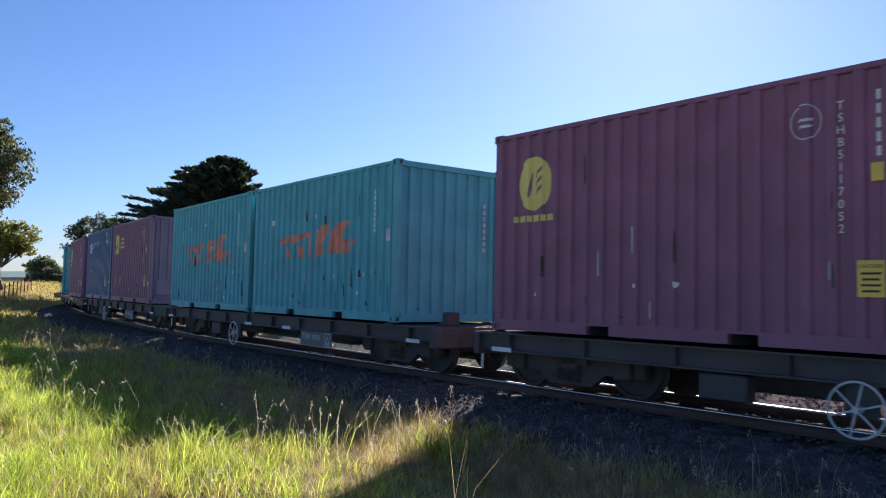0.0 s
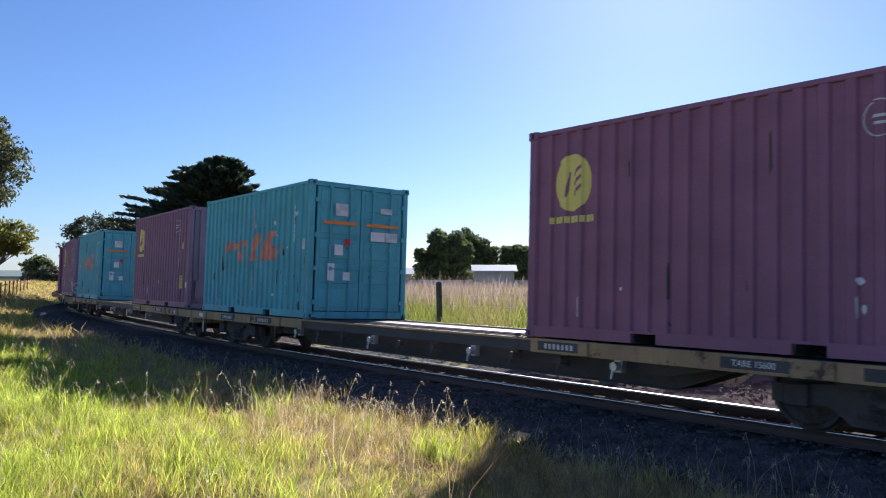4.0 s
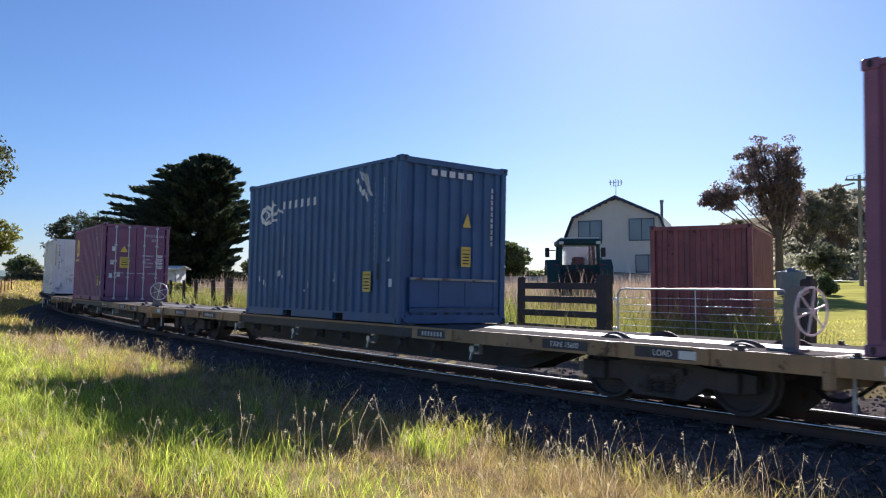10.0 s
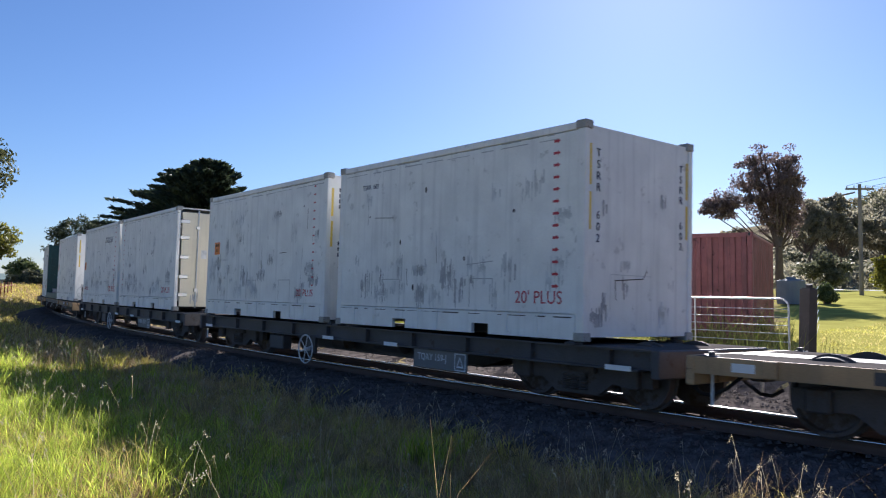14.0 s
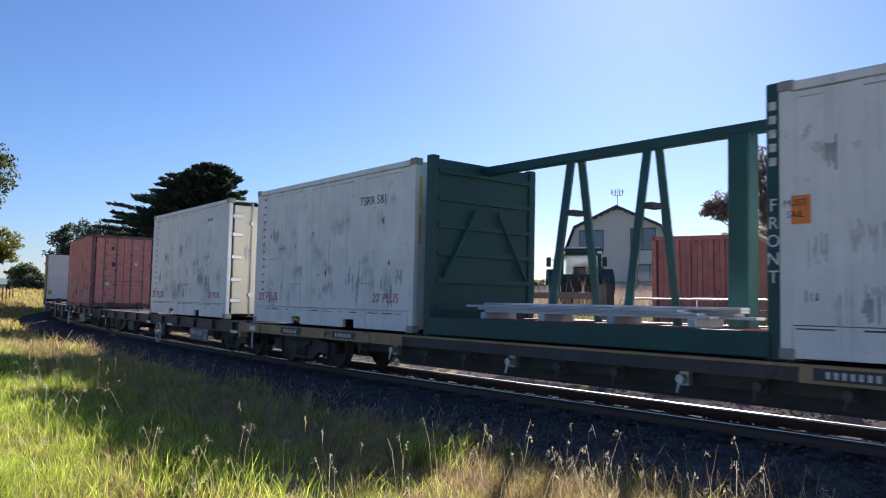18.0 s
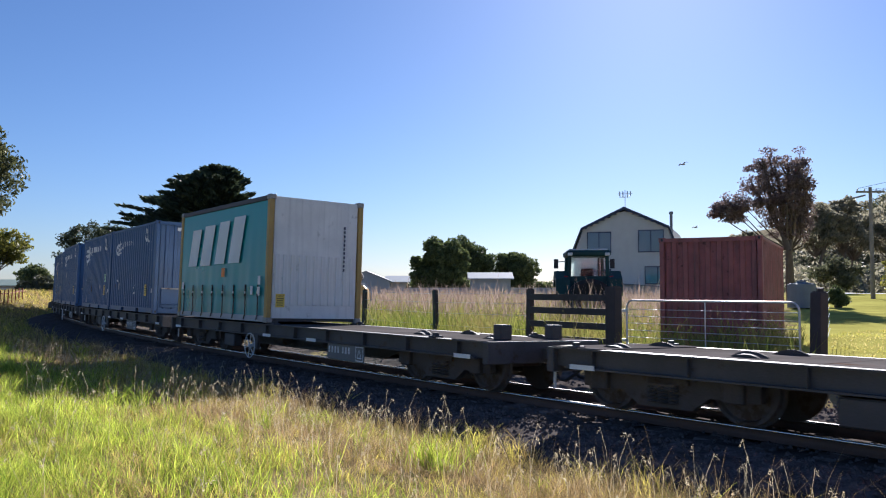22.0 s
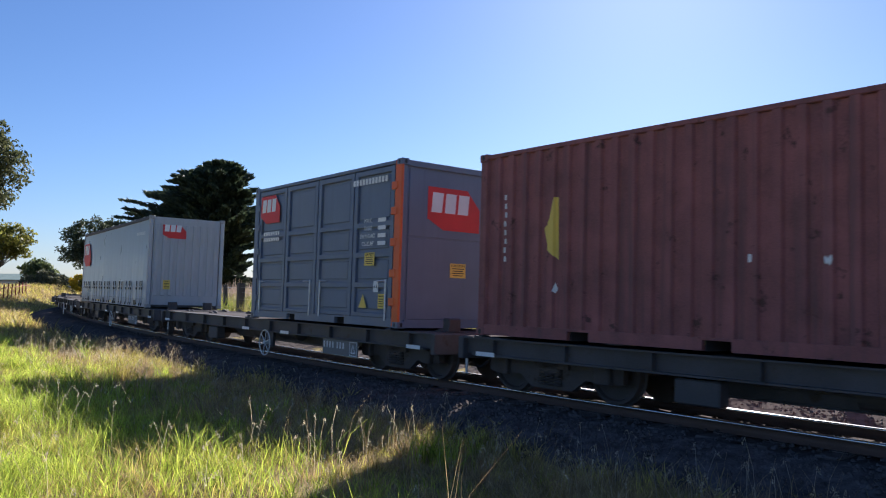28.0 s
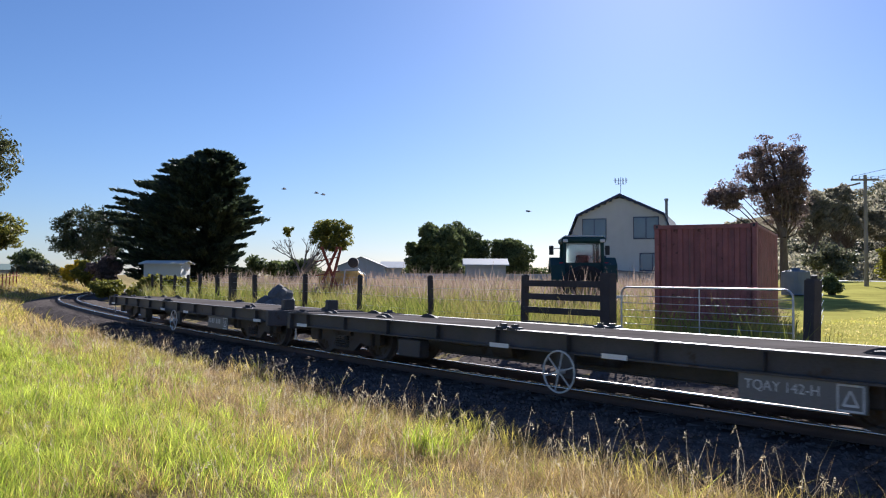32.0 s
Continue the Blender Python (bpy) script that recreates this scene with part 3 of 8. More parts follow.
def bogie_geo():
    g = Geo()
    for s in (1, -1):
        y0, y1 = sorted((s * 0.72, s * 0.83))
        g.prism([(-1.25, 0.30), (-0.98, 0.28), (-0.62, 0.30), (-0.38, 0.13), (0.38, 0.13), (0.62, 0.30), (0.98, 0.28), (1.25, 0.30), (1.25, 0.50), (0.6, 0.53), (0.34, 0.60), (-0.34, 0.60), (-0.6, 0.53), (-1.25, 0.50)], y0, y1)
        for x in (-0.95, 0.95):
            a, b = sorted((s * 0.80, s * 0.92))
            g.box(x - 0.13, x + 0.13, a, b, 0.27, 0.52, chamfer=0.02)
        for x in (-0.15, 0.0, 0.15):
            for k in range(5):
                g.ring((x, s * 0.86, 0.20 + k * 0.045), (0, 0, 1), 0.05, 0.014, n=10, k=4)
        a, b = sorted((s * 0.84, s * 0.90))
        g.box(-0.36, 0.36, a, b, 0.42, 0.50)
    g.box(-0.2, 0.2, -0.9, 0.9, 0.34, 0.52, chamfer=0.02)
    for x in (-0.5, 0.5):
        g.tube((x, -0.7, 0.26), (x, 0.7, 0.26), 0.04)
        for s in (1, -1):
            g.box(x - 0.05, x + 0.05, s * 0.567 - 0.06, s * 0.567 + 0.06, 0.18, 0.46)
    return g


def add_bogies(wagon, xs):
    for x in xs:
        b = part("bogie", bogie_geo, M["bogie"], wagon, m=pose(x, 0, 0), key="bogie")
        for dx in (-0.95, 0.95):
            w = part("wheelset", wheelset_geo, M["bogie"], b, m=pose(dx, 0, WHEEL_R), key="wheelset", smooth=False)
            WHEELS.append((w, dx))


def coupler_geo():
    g = Geo()
    g.box(-0.05, 0.62, -0.09, 0.09, 0.52, 0.70, chamfer=0.015)
    g.box(0.55, 0.80, -0.16, 0.16, 0.46, 0.76, chamfer=0.04)
    return g


def hose_geo():
    g = Geo()
    pts = [(0.05, 0.35, 0.55), (0.25, 0.36, 0.38), (0.45, 0.33, 0.27), (0.65, 0.25, 0.27), (0.82, 0.18, 0.36)]
    for a, b in zip(pts, pts[1:]):
        g.tube(a, b, 0.025, n=6)
    return g


def lever_geo():
    g = Geo()
    g.tube((0.0, 0.95, 0.62), (0.12, 0.95, 0.62), 0.02, n=6)
    g.tube((0.12, 0.95, 0.62), (0.12, 0.95, 0.22), 0.02, n=6)
    return g


def handwheel_geo(r=0.275):
    g = Geo()
    g.ring((0, 0, 0), (0, 1, 0), r, 0.013, n=32, k=6)
    return g


def brake_wheel(parent, m, r=0.275):
    """Rim, hub and six spokes."""
    w = part("brake_wheel", lambda: handwheel_geo(r), M["pale"], parent, "white spoked brake wheel", m=m, key=("brake_wheel", r))
    part("hub", lambda: Geo().tube((0, -0.10, 0), (0, 0.03, 0), 0.035, n=10), M["pale"], w, key="wheel_hub")
    for i in range(6):
        part("spoke", lambda: Geo().tube((0.03, 0, 0), (r, 0, 0), 0.011, n=6, cap=False), M["pale"], w, m=pose(0, 0, 0, 0, 60 * i + 17, 0), key=("spoke", r))
    return w


def skel_sill_geo(s):
    g = Geo()
    x0, x1 = -7.45, 6.45
    web = sorted((s * 1.09, s * 1.105))
    g.box(x0, x1, web[0], web[1], 0.55, 0.77)
    fl = sorted((s * 1.0, s * 1.19))
    g.box(x0, x1, fl[0], fl[1], 0.772, 0.795)
    g.box(x0 + 0.25, x1 - 0.25, fl[0], fl[1], 0.528, 0.552)
    for i in range(10):
        x = x0 + 0.7 + i * (x1 - x0 - 1.4) / 9
        st = sorted((s * 1.105, s * 1.18))
        g.box(x - 0.006, x + 0.006, st[0], st[1], 0.552, 0.772)
    return g


def centre_sill_geo(x0, x1, b0, b1, deep):
    """Box girder that bellies down between the bogies, b0 to b1."""
    g = Geo()
    for s in (1, -1):
        a, b = sorted((s * 0.27, s * 0.29))
        g.prism([(x0, 0.54), (b0 - 0.9, 0.54), (b0, deep), (b1, deep), (b1 + 0.9, 0.54), (x1, 0.54), (x1, 0.77), (x0, 0.77)], a, b)
    g.box(b0, b1, -0.34, 0.34, deep - 0.02, deep)
    g.box(x0, x1, -0.34, 0.34, 0.77, 0.79)
    return g


def skeletal_wagon(place, sense=1, number="", locks=True):
    """Short dark container wagon for two boxes; sense gives the side of the middle on which its brake wheel sits."""
    w = thing("container_wagon", "grimy black skeletal container wagon with white brake wheel", "wagon", "wagons of the train")
    for s in (1, -1):
        part("side_sill", lambda: skel_sill_geo(s), M["frame_dark"], w, key=("sk_sill", s))
    part("centre_sill", lambda: centre_sill_geo(-7.45, 6.45, -3.4, 2.5, 0.27), M["frame_dark"], w, key="sk_centre")
    for x in (-7.2, -6.2, -3.1, -0.15, 0.15, 3.1, 6.2):
        part("cross_bearer", lambda: Geo().box(-0.09, 0.09, -1.08, 1.08, 0.60, 0.77), M["frame_dark"], w, m=pose(x, 0, 0), key="sk_cross")
    for x, s in ((-7.45, -1), (6.45, 1)):
        part("headstock", lambda: Geo().box(-0.06, 0.06, -1.2, 1.2, 0.46, 0.80, chamfer=0.015), M["frame_dark"], w, m=pose(x, 0, 0), key="headstock")
        part("coupler", coupler_geo, M["bogie"], w, m=pose(x, 0, 0) @ pose(0, 0, 0, 0, 0, 0 if s > 0 else 180), key="coupler")
        part("air_hose", hose_geo, M["rubber"], w, m=pose(x, 0, 0) @ pose(0, 0, 0, 0, 0, 0 if s > 0 else 180), key="hose")
        part("coupler_lever", lever_geo, M["pale"], w, "pale coupler lever", m=pose(x, 0, 0) @ pose(0, 0, 0, 0, 0, 0 if s > 0 else 180), key="lever")
        part("end_plate", lambda: Geo().box(-0.42, 0.42, -1.17, 1.17, 0.795, 0.806), M["deck"], w, "worn steel deck plate", m=pose(x - s * 0.42, 0, 0), key="sk_plate")
    for x in (-6.08, -0.12, 0.12, 6.08):
        for y in (1.09, -1.09):
            part("twist_lock", lambda: Geo().box(-0.09, 0.09, -0.09, 0.09, 0.79, 0.826, chamfer=0.01).box(-0.03, 0.03, -0.05, 0.05, 0.826, 0.87), M["frame_dark"], w, m=pose(x, y, 0), key="twist_lock")
    for x0, x1 in ((-7.35, -4.0), (-3.98, -0.52), (-0.5, 2.98), (3.0, 6.35)):
        part("deck_plate", lambda: Geo().box(x0, x1, -0.995, 0.995, 0.772, 0.793), M["deck"], w, "worn steel deck plate", key=("sk_deck", x0))
    if not locks:
        for x in (-7.1,):
            for y in (0.55, -0.55):
                part("end_stop", lambda: Geo().box(-0.09, 0.09, -0.13, 0.13, 0.80, 1.04, chamfer=0.02), M["frame_dark"], w, m=pose(x, y, 0), key="end_stop")
    brake_wheel(w, pose(sense * 1.0 - 0.12, 1.24, 0.29))
    part("bracket", lambda: Geo().box(-0.16, 0.16, 1.06, 1.12, 0.20, 0.56), M["frame_dark"], w, m=pose(sense * 1.0 - 0.12, 0, 0), key="wheel_bracket")
    plate = part("number_plate", lambda: Geo().box(-0.68, 0.68, 1.13, 1.15, 0.235, 0.525, chamfer=0.004), M["plate"], w, "grey panel with stencilled marks", m=pose(-3.3 if sense > 0 else -4.35, 0, 0), key="number_plate")
    if number:
        part("lettering", letters(number, 0.15, M["m_patch"]), None, plate, "pale stencilled wagon number", m=on_side(0.19, 1.154, 0.41))
    else:
        mark(plate, [rect(-0.40 + 0.115 * i + (0.06 if i > 3 else 0), 0.02, 0.055, 0.12) for i in range(7)], M["m_patch"], on_side(0.20, 1.152, 0.40), key="plate_bars")
    part("sign_border", lambda: flat([rect(0, 0.125, 0.27, 0.02), rect(0, -0.125, 0.27, 0.02), rect(-0.125, 0, 0.02, 0.27), rect(0.125, 0, 0.02, 0.27)]), M["m_patch"], plate, m=on_side(-0.52, 1.152, 0.38), key="plate_border")
    part("sign_triangle", lambda: flat([[(-0.085, -0.075), (-0.06, -0.075), (0.01, 0.075), (-0.015, 0.075)], [(0.085, -0.075), (0.06, -0.075), (-0.015, 0.075), (0.01, 0.075)], rect(0, -0.072, 0.16, 0.025)]), M["m_patch"], plate, m=on_side(-0.52, 1.152, 0.38), key="plate_sign")
    for x in (-6.9, -2.0, 0.1, 5.9):
        part("reflector", lambda: Geo().box(-0.20, 0.20, 1.19, 1.197, 0.525, 0.588), M["m_white"], w, "white reflector strip", m=pose(x, 0, 0), key="reflector")
    part("brake_cylinder", lambda: Geo().lathe([(-0.25, 0.05), (-0.25, 0.14), (0.2, 0.14), (0.24, 0.05)], axis="X", n=16).tube((0.2, 0, 0), (1.4, 0, 0), 0.02), M["bogie"], w, m=pose(0.6, 0.55, 0.45), key="brake_cylinder")
    part("air_tank", lambda: Geo().lathe([(-0.45, 0.05), (-0.42, 0.15), (0.42, 0.15), (0.45, 0.05)], axis="X", n=16), M["frame_dark"], w, m=pose(-1.2, 0.6, 0.50), key="air_tank")
    part("valve_box", lambda: Geo().box(-0.3, 0.3, 0.9, 1.12, 0.2, 0.5, chamfer=0.02), M["frame_dark"], w, m=pose(2.4, 0, 0), key="valve_box")
    add_bogies(w, (-5.9, 4.9))
    MOVERS.append((w, place))
    return w


def winch_geo():
    g = Geo()
    g.tube((0, 0.98, 0.50), (0, 1.10, 0.50), 0.055, n=10)
    g.box(-0.06, 0.06, 0.92, 1.0, 0.42, 0.60)
    g.tube((0, 1.08, 0.50), (0.03, 1.10, 0.34), 0.018, n=6)
    return g


def flat_wagon(place, stand=True, flags=False, tilt=False):
    """Long flat wagon with weathered yellow side sills."""
    w = thing("flat_wagon", "long container flat wagon with weathered yellow side sill", "wagon", "wagons of the train")
    x0, x1 = -10.25, 9.5
    for s in (1, -1):
        for k, (e0, e1) in enumerate(((x0, -3.4), (3.4, x1))):
            def sill():
                g = Geo()
                a, b = sorted((s * 1.155, s * 1.20))
                g.box(e0, e1, a, b, 0.595, 0.785)
                for x in ((-8.9, -7.6, -4.4) if k == 0 else (4.4, 5.9, 8.6)):
                    c_, d_ = sorted((s * 1.20, s * 1.245))
                    g.box(x - 0.08, x + 0.08, c_, d_, 0.60, 0.78, chamfer=0.01)
                return g
            part("side_sill", sill, M["sill_yellow"], w, key=("fl_sill", s, k))
        part("sill_flange", lambda: Geo().box(-3.4, 3.4, *sorted((s * 1.155, s * 1.20)), 0.752, 0.785), M["sill_yellow"], w, key=("fl_flange", s))
        part("sill_web", lambda: Geo().box(-3.4, 3.4, *sorted((s * 1.15, s * 1.165)), 0.60, 0.752), M["frame_dark"], w, key=("fl_midweb", s))
        def lower():
            g = Geo()
            a, b = sorted((s * 0.78, s * 0.80))
            g.prism([(-6.2, 0.58), (-5.4, 0.42), (4.9, 0.42), (5.7, 0.58)], a, b)
            return g
        part("truss_web", lower, M["frame_dark"], w, key=("fl_web", s))
    part("centre_sill", lambda: centre_sill_geo(x0, x1, -5.2, 4.6, 0.22), M["frame_dark"], w, key="fl_centre")
    def deck():
        g = Geo()
        for e0, e1 in ((x0, -3.35), (3.35, x1)):
            g.box(e0, e1, -1.15, 1.15, 0.762, 0.789)
        for y in (-0.95, -0.55, -0.2, 0.2, 0.55, 0.95):
            g.box(-3.35, 3.35, y - 0.07, y + 0.07, 0.745, 0.787)
        for x in np.arange(-3.0, 3.1, 0.75):
            g.box(x - 0.05, x + 0.05, -1.15, 1.15, 0.64, 0.744)
        return g
    part("deck", deck, M["deck"], w, "worn steel deck with open bays", key="fl_deck")
    for x, s in ((x0 - 0.02, -1), (x1 + 0.02, 1)):
        part("headstock", lambda: Geo().box(-0.05, 0.05, -1.22, 1.22, 0.46, 0.79, chamfer=0.015), M["sill_yellow"], w, m=pose(x, 0, 0), key="fl_headstock")
        part("coupler", coupler_geo, M["bogie"], w, m=pose(x - s * 0.25, 0, 0) @ pose(0, 0, 0, 0, 0, 0 if s > 0 else 180), key="coupler")
        part("air_hose", hose_geo, M["rubber"], w, m=pose(x - s * 0.25, 0, 0) @ pose(0, 0, 0, 0, 0, 0 if s > 0 else 180), key="hose")
        part("coupler_lever", lever_geo, M["pale"], w, "pale coupler lever", m=pose(x - s * 0.25, 0, 0) @ pose(0, 0, 0, 0, 0, 0 if s > 0 else 180), key="lever")
    for x in (-9.3, -3.3, -3.05, 3.05, 3.3, 9.3):
        for y in (1.12, -1.12):
            part("twist_lock", lambda: Geo().box(-0.07, 0.07, -0.07, 0.07, 0.76, 0.797, chamfer=0.01).box(-0.025, 0.025, -0.04, 0.04, 0.797, 0.84), M["frame_dark"], w, m=pose(x, y, 0), key="fl_lock")
    for i in range(11):
        part("tie_down_winch", winch_geo, M["galv"] if i % 3 == 0 else M["bogie"], w, m=pose(-4.8 + i * 0.96, 0, 0), key=("winch", i % 3 == 0))
    for x, word in ((-3.95, ""), (-6.8, "TARE 15600"), (-8.35, "LOAD"), (5.2, ""), (7.2, "")):
        pl = part("stencil_plate", lambda: Geo().box(-0.40, 0.40, 1.20, 1.206, 0.63, 0.755), M["frame_dark"], w, "dark stencil plate", m=pose(x, 0, 0), key="stencil_plate")
        if word:
            part("lettering", letters(word, 0.10, M["m_white"]), None, pl, "white stencilled word", m=on_side(0, 1.208, 0.69))
        else:
            mark(pl, [rect(-0.25 + 0.08 * i, 0, 0.045, 0.07) for i in range(7)], M["m_patch"], on_side(0, 1.208, 0.69), key="stencil_bars")
    for x in (-8.7, 8.9):
        part("reflector", lambda: Geo().box(-0.13, 0.13, 1.20, 1.207, 0.64, 0.735), M["m_white"], w, "white reflector plate", m=pose(x, 0, 0), key="fl_reflector")
    if flags:
        part("tag", lambda: Geo().box(-0.16, 0.16, 1.20, 1.21, 0.66, 0.75), M["m_yellow"], w, "bright yellow tag", m=pose(-3.6, 0, 0), key="fl_tag")
    if stand:
        lean = pose(-9.68, 0.05, 0, 0, 6 if tilt else 0, 0)

        def post():
            g = Geo().box(-0.14, 0.22, 0.60, 0.86, 0.789, 0.82, chamfer=0.006)
            if tilt:
                g.prism([(-0.12, 0.82), (0.36, 0.82), (0.22, 0.98), (0.12, 1.12), (0.10, 1.44), (0.05, 1.50), (-0.10, 1.50), (-0.12, 1.44)], 0.66, 0.80)
            else:
                g.prism([(-0.07, 0.82), (0.09, 0.82), (0.07, 1.30), (0.05, 1.42), (-0.02, 1.48), (-0.16, 1.48), (-0.18, 1.42), (-0.07, 1.36)], 0.69, 0.77)
            return g.tube((0.0, 0.73, 1.22), (-0.24, 0.73, 1.22), 0.035, n=10)
        part("brake_stand", post, M["plate"], w, "grimy steel brake stand", m=lean, key=("brake_stand", tilt))
        brake_wheel(w, lean @ pose(-0.22, 0.73, 1.22, 0, 0, 80), 0.25)
    add_bogies(w, (-8.05, 7.3))
    MOVERS.append((w, place))
    return w


# ---- containers ----
WIDE = 2.438


FOLDS = (0.0, 0.37, 0.45, 0.92)
RIB_DEEP = 0.042


def corrugated(length, height, depth, pitch, flip=1):
    """A corrugated sheet in x, z; its outer folds lie at y = 0, its inner ones at -depth."""
    n = max(2, round(length / pitch))
    p = length / n
    xs, ys = [], []
    for i in range(n):
        x = -length / 2 + i * p
        for f, y in zip(FOLDS, (0, 0, -depth, -depth)):
            xs.append(x + f * p)
            ys.append(y)
    xs.append(length / 2)
    ys.append(0)
    k = len(xs)
    v = [(x, y * flip, z) for z in (0, height) for x, y in zip(xs, ys)]
    f = [(i + 1, i, k + i, k + i + 1) if flip > 0 else (i, i + 1, k + i + 1, k + i) for i in range(k - 1)]
    return Geo().add(v, f)


def casting_geo():
    g = Geo()
    g.box(-0.089, 0.089, -0.081, 0.081, -0.059, 0.059, chamfer=0.012)
    return g


def slots_geo():
    g = Geo()
    g.add([(x * 0.9, y, 0.0015) for x, y in oval(0, 0, 0.032, 0.042, 12)], [tuple(range(12))])
    return g


def box_frame(c, H, L, mat, key, rails=True):
    """Corner posts, rails, castings and fork pockets shared by all boxes."""
    hl, hw = L / 2, WIDE / 2
    for x, sx in ((-hl, 1), (hl, -1)):
        for y, sy in ((hw, -1), (-hw, 1)):
            part("corner_post", lambda: Geo().box(-0.075, 0.075, -0.06, 0.06, 0.10, H - 0.10, chamfer=0.014), mat, c, m=pose(x + sx * 0.085, y + sy * 0.07, 0), key=("post", H))
            for z in (0.059, H - 0.059):
                cs = part("corner_casting", casting_geo, mat, c, m=pose(x + sx * 0.083, y + sy * 0.075, z), key=("casting", mat.name))
                if sy < 0:
                    part("hole", slots_geo, M["m_black"], cs, m=on_side(0, 0.0815, 0), key="slot_s")
                if sx > 0:
                    part("hole", slots_geo, M["m_black"], cs, m=on_end(-0.0895, 0, 0), key="slot_e")
    if rails:
        for s in (1, -1):
            def top():
                a, b = sorted((s * (hw - 0.075), s * (hw - 0.008)))
                return Geo().box(-hl + 0.16, hl - 0.16, a, b, H - 0.085, H - 0.018, chamfer=0.01)
            def bottom():
                g = Geo()
                a, b = sorted((s * (hw - 0.07), s * (hw - 0.006)))
                cuts = [-hl + 0.16, -1.21, -0.84, 0.84, 1.21, hl - 0.16] if L < 8 else [-hl + 0.16, hl - 0.16]
                for x0, x1 in zip(cuts[::2], cuts[1::2]):
                    g.box(x0, x1, a, b, 0.015, 0.165)
                if L < 8:
                    for x0, x1 in ((-1.21, -0.84), (0.84, 1.21)):
                        g.box(x0, x1, a, b, 0.135, 0.165)
                return g
            part("top_rail", top, mat, c, key=("top", L, H, s))
            part("bottom_rail", bottom, mat, c, key=("bot", L, H, s))
        for x, s in ((-hl, 1), (hl, -1)):
            part("end_rail", lambda: Geo().box(-0.05, 0.05, -hw + 0.15, hw - 0.15, H - 0.12, H - 0.02), mat, c, m=pose(x + s * 0.06, 0, 0), key=("et", H))
            part("end_sill", lambda: Geo().box(-0.05, 0.05, -hw + 0.15, hw - 0.15, 0.01, 0.15), mat, c, m=pose(x + s * 0.06, 0, 0), key="eb")
    if L < 8:
        for x in (-1.025, 1.025):
            def pocket():
                g = Geo()
                g.box(-0.185, 0.185, -hw + 0.08, hw - 0.08, 0.125, 0.134)
                g.box(-0.185, -0.177, -hw + 0.08, hw - 0.08, 0.0, 0.125)
                g.box(0.177, 0.185, -hw + 0.08, hw - 0.08, 0.0, 0.125)
                g.box(-0.18, 0.18, -0.4, 0.4, 0.002, 0.125)
                return g
            part("fork_pocket", pocket, M["frame_dark"], c, "dark fork pocket", m=pose(x, 0, 0.004), key="fork")
    part("floor", lambda: Geo().box(-hl + 0.1, hl - 0.1, -hw + 0.075, hw - 0.075, 0.14, 0.168), M["frame_dark"], c, key=("floor", L))


def door_end(c, H, L, mat, key, rod_mat):
    """Two doors on the end that looks to -x."""
    x = -L / 2 + 0.05
    hh = H - 0.30
    for s in (1, -1):
        def leaf():
            g = Geo()
            a, b = sorted((s * 0.012, s * 1.04))
            g.box(-0.03, 0.015, a, b, 0.17, 0.17 + hh)
            return g
        d = part("door", leaf, mat, c, m=pose(x, 0, 0), key=("leaf", H, s))
        for i in range(5):
            p, q = sorted((s * 0.09, s * 0.97))
            part("door_panel", lambda: Geo().box(-0.048, -0.029, p, q, 0.06, hh / 5 - 0.06, chamfer=0.008), mat, d, m=pose(0, 0, 0.17 + hh * i / 5), key=("dpanel", H, s))
        for y in (0.28, 0.74):
            def rod():
                g = Geo()
                g.tube((-0.085, s * y, 0.06), (-0.085, s * y, H - 0.06), 0.021, n=8)
                for z in (0.1, 0.9, 1.5, 2.1, H - 0.12):
                    g.box(-0.10, -0.05, s * y - 0.05, s * y + 0.05, z - 0.03, z + 0.03)
                g.tube((-0.10, s * y, 1.05), (-0.11, s * (y - 0.24 if y < 0.5 else y - 0.3), 1.05), 0.014, n=6)
                g.box(-0.12, -0.06, s * y - 0.035, s * y + 0.035, 1.01, 1.09)
                return g
            part("lock_rod", rod, rod_mat, d, key=("rod", H, s, y, rod_mat.name))
        for z in (0.35, 1.05, 1.75, H - 0.42):
            part("hinge", lambda: Geo().box(-0.07, 0.0, -0.06, 0.05, -0.05, 0.05, chamfer=0.008), mat, d, m=pose(0, s * 1.07, z), key=("hinge", mat.name))


def wall_end(c, H, L, mat, key, x_sign, hatch=False):
    x = x_sign * (L / 2 - 0.05)
    def wall():
        g = corrugated(2.14, H - 0.26, 0.045, 0.27)
        return g
    m = pose(x, 0, 0.14) @ pose(0, 0, 0, 0, 0, 90 if x_sign < 0 else -90)
    part("end_panel", wall, mat, c, m=m, key=("endwall", H))
    if hatch:
        def h():
            g = Geo()
            g.box(-0.03, 0.01, -0.98, 0.98, 0.2, 0.80)
            return g
        hd = part("hatch", h, mat, c, "low discharge hatch", m=pose(x + 0.02, 0, 0), key="bulk_hatch")
        for z0, z1 in ((0.2, 0.25), (0.76, 0.80)):
            part("hatch_edge", lambda: Geo().box(-0.075 if z0 > 0.5 else -0.047, -0.029, -0.98, 0.98, z0, z1), M["casting"] if z0 > 0.5 and mat == M["blue"] else mat, hd, key=("hatch_edge", z0))
        for y in (-0.98, -0.3, 0.3, 0.93):
            part("hatch_edge", lambda: Geo().box(-0.045, -0.029, 0, 0.05, 0.25, 0.76), mat, hd, m=pose(0, y, 0), key="hatch_stile")
        part("hatch_bar", lambda: Geo().tube((-0.07, -1.0, 0.30), (-0.07, 1.0, 0.30), 0.018, n=6), mat, hd, key="hatch_bar")


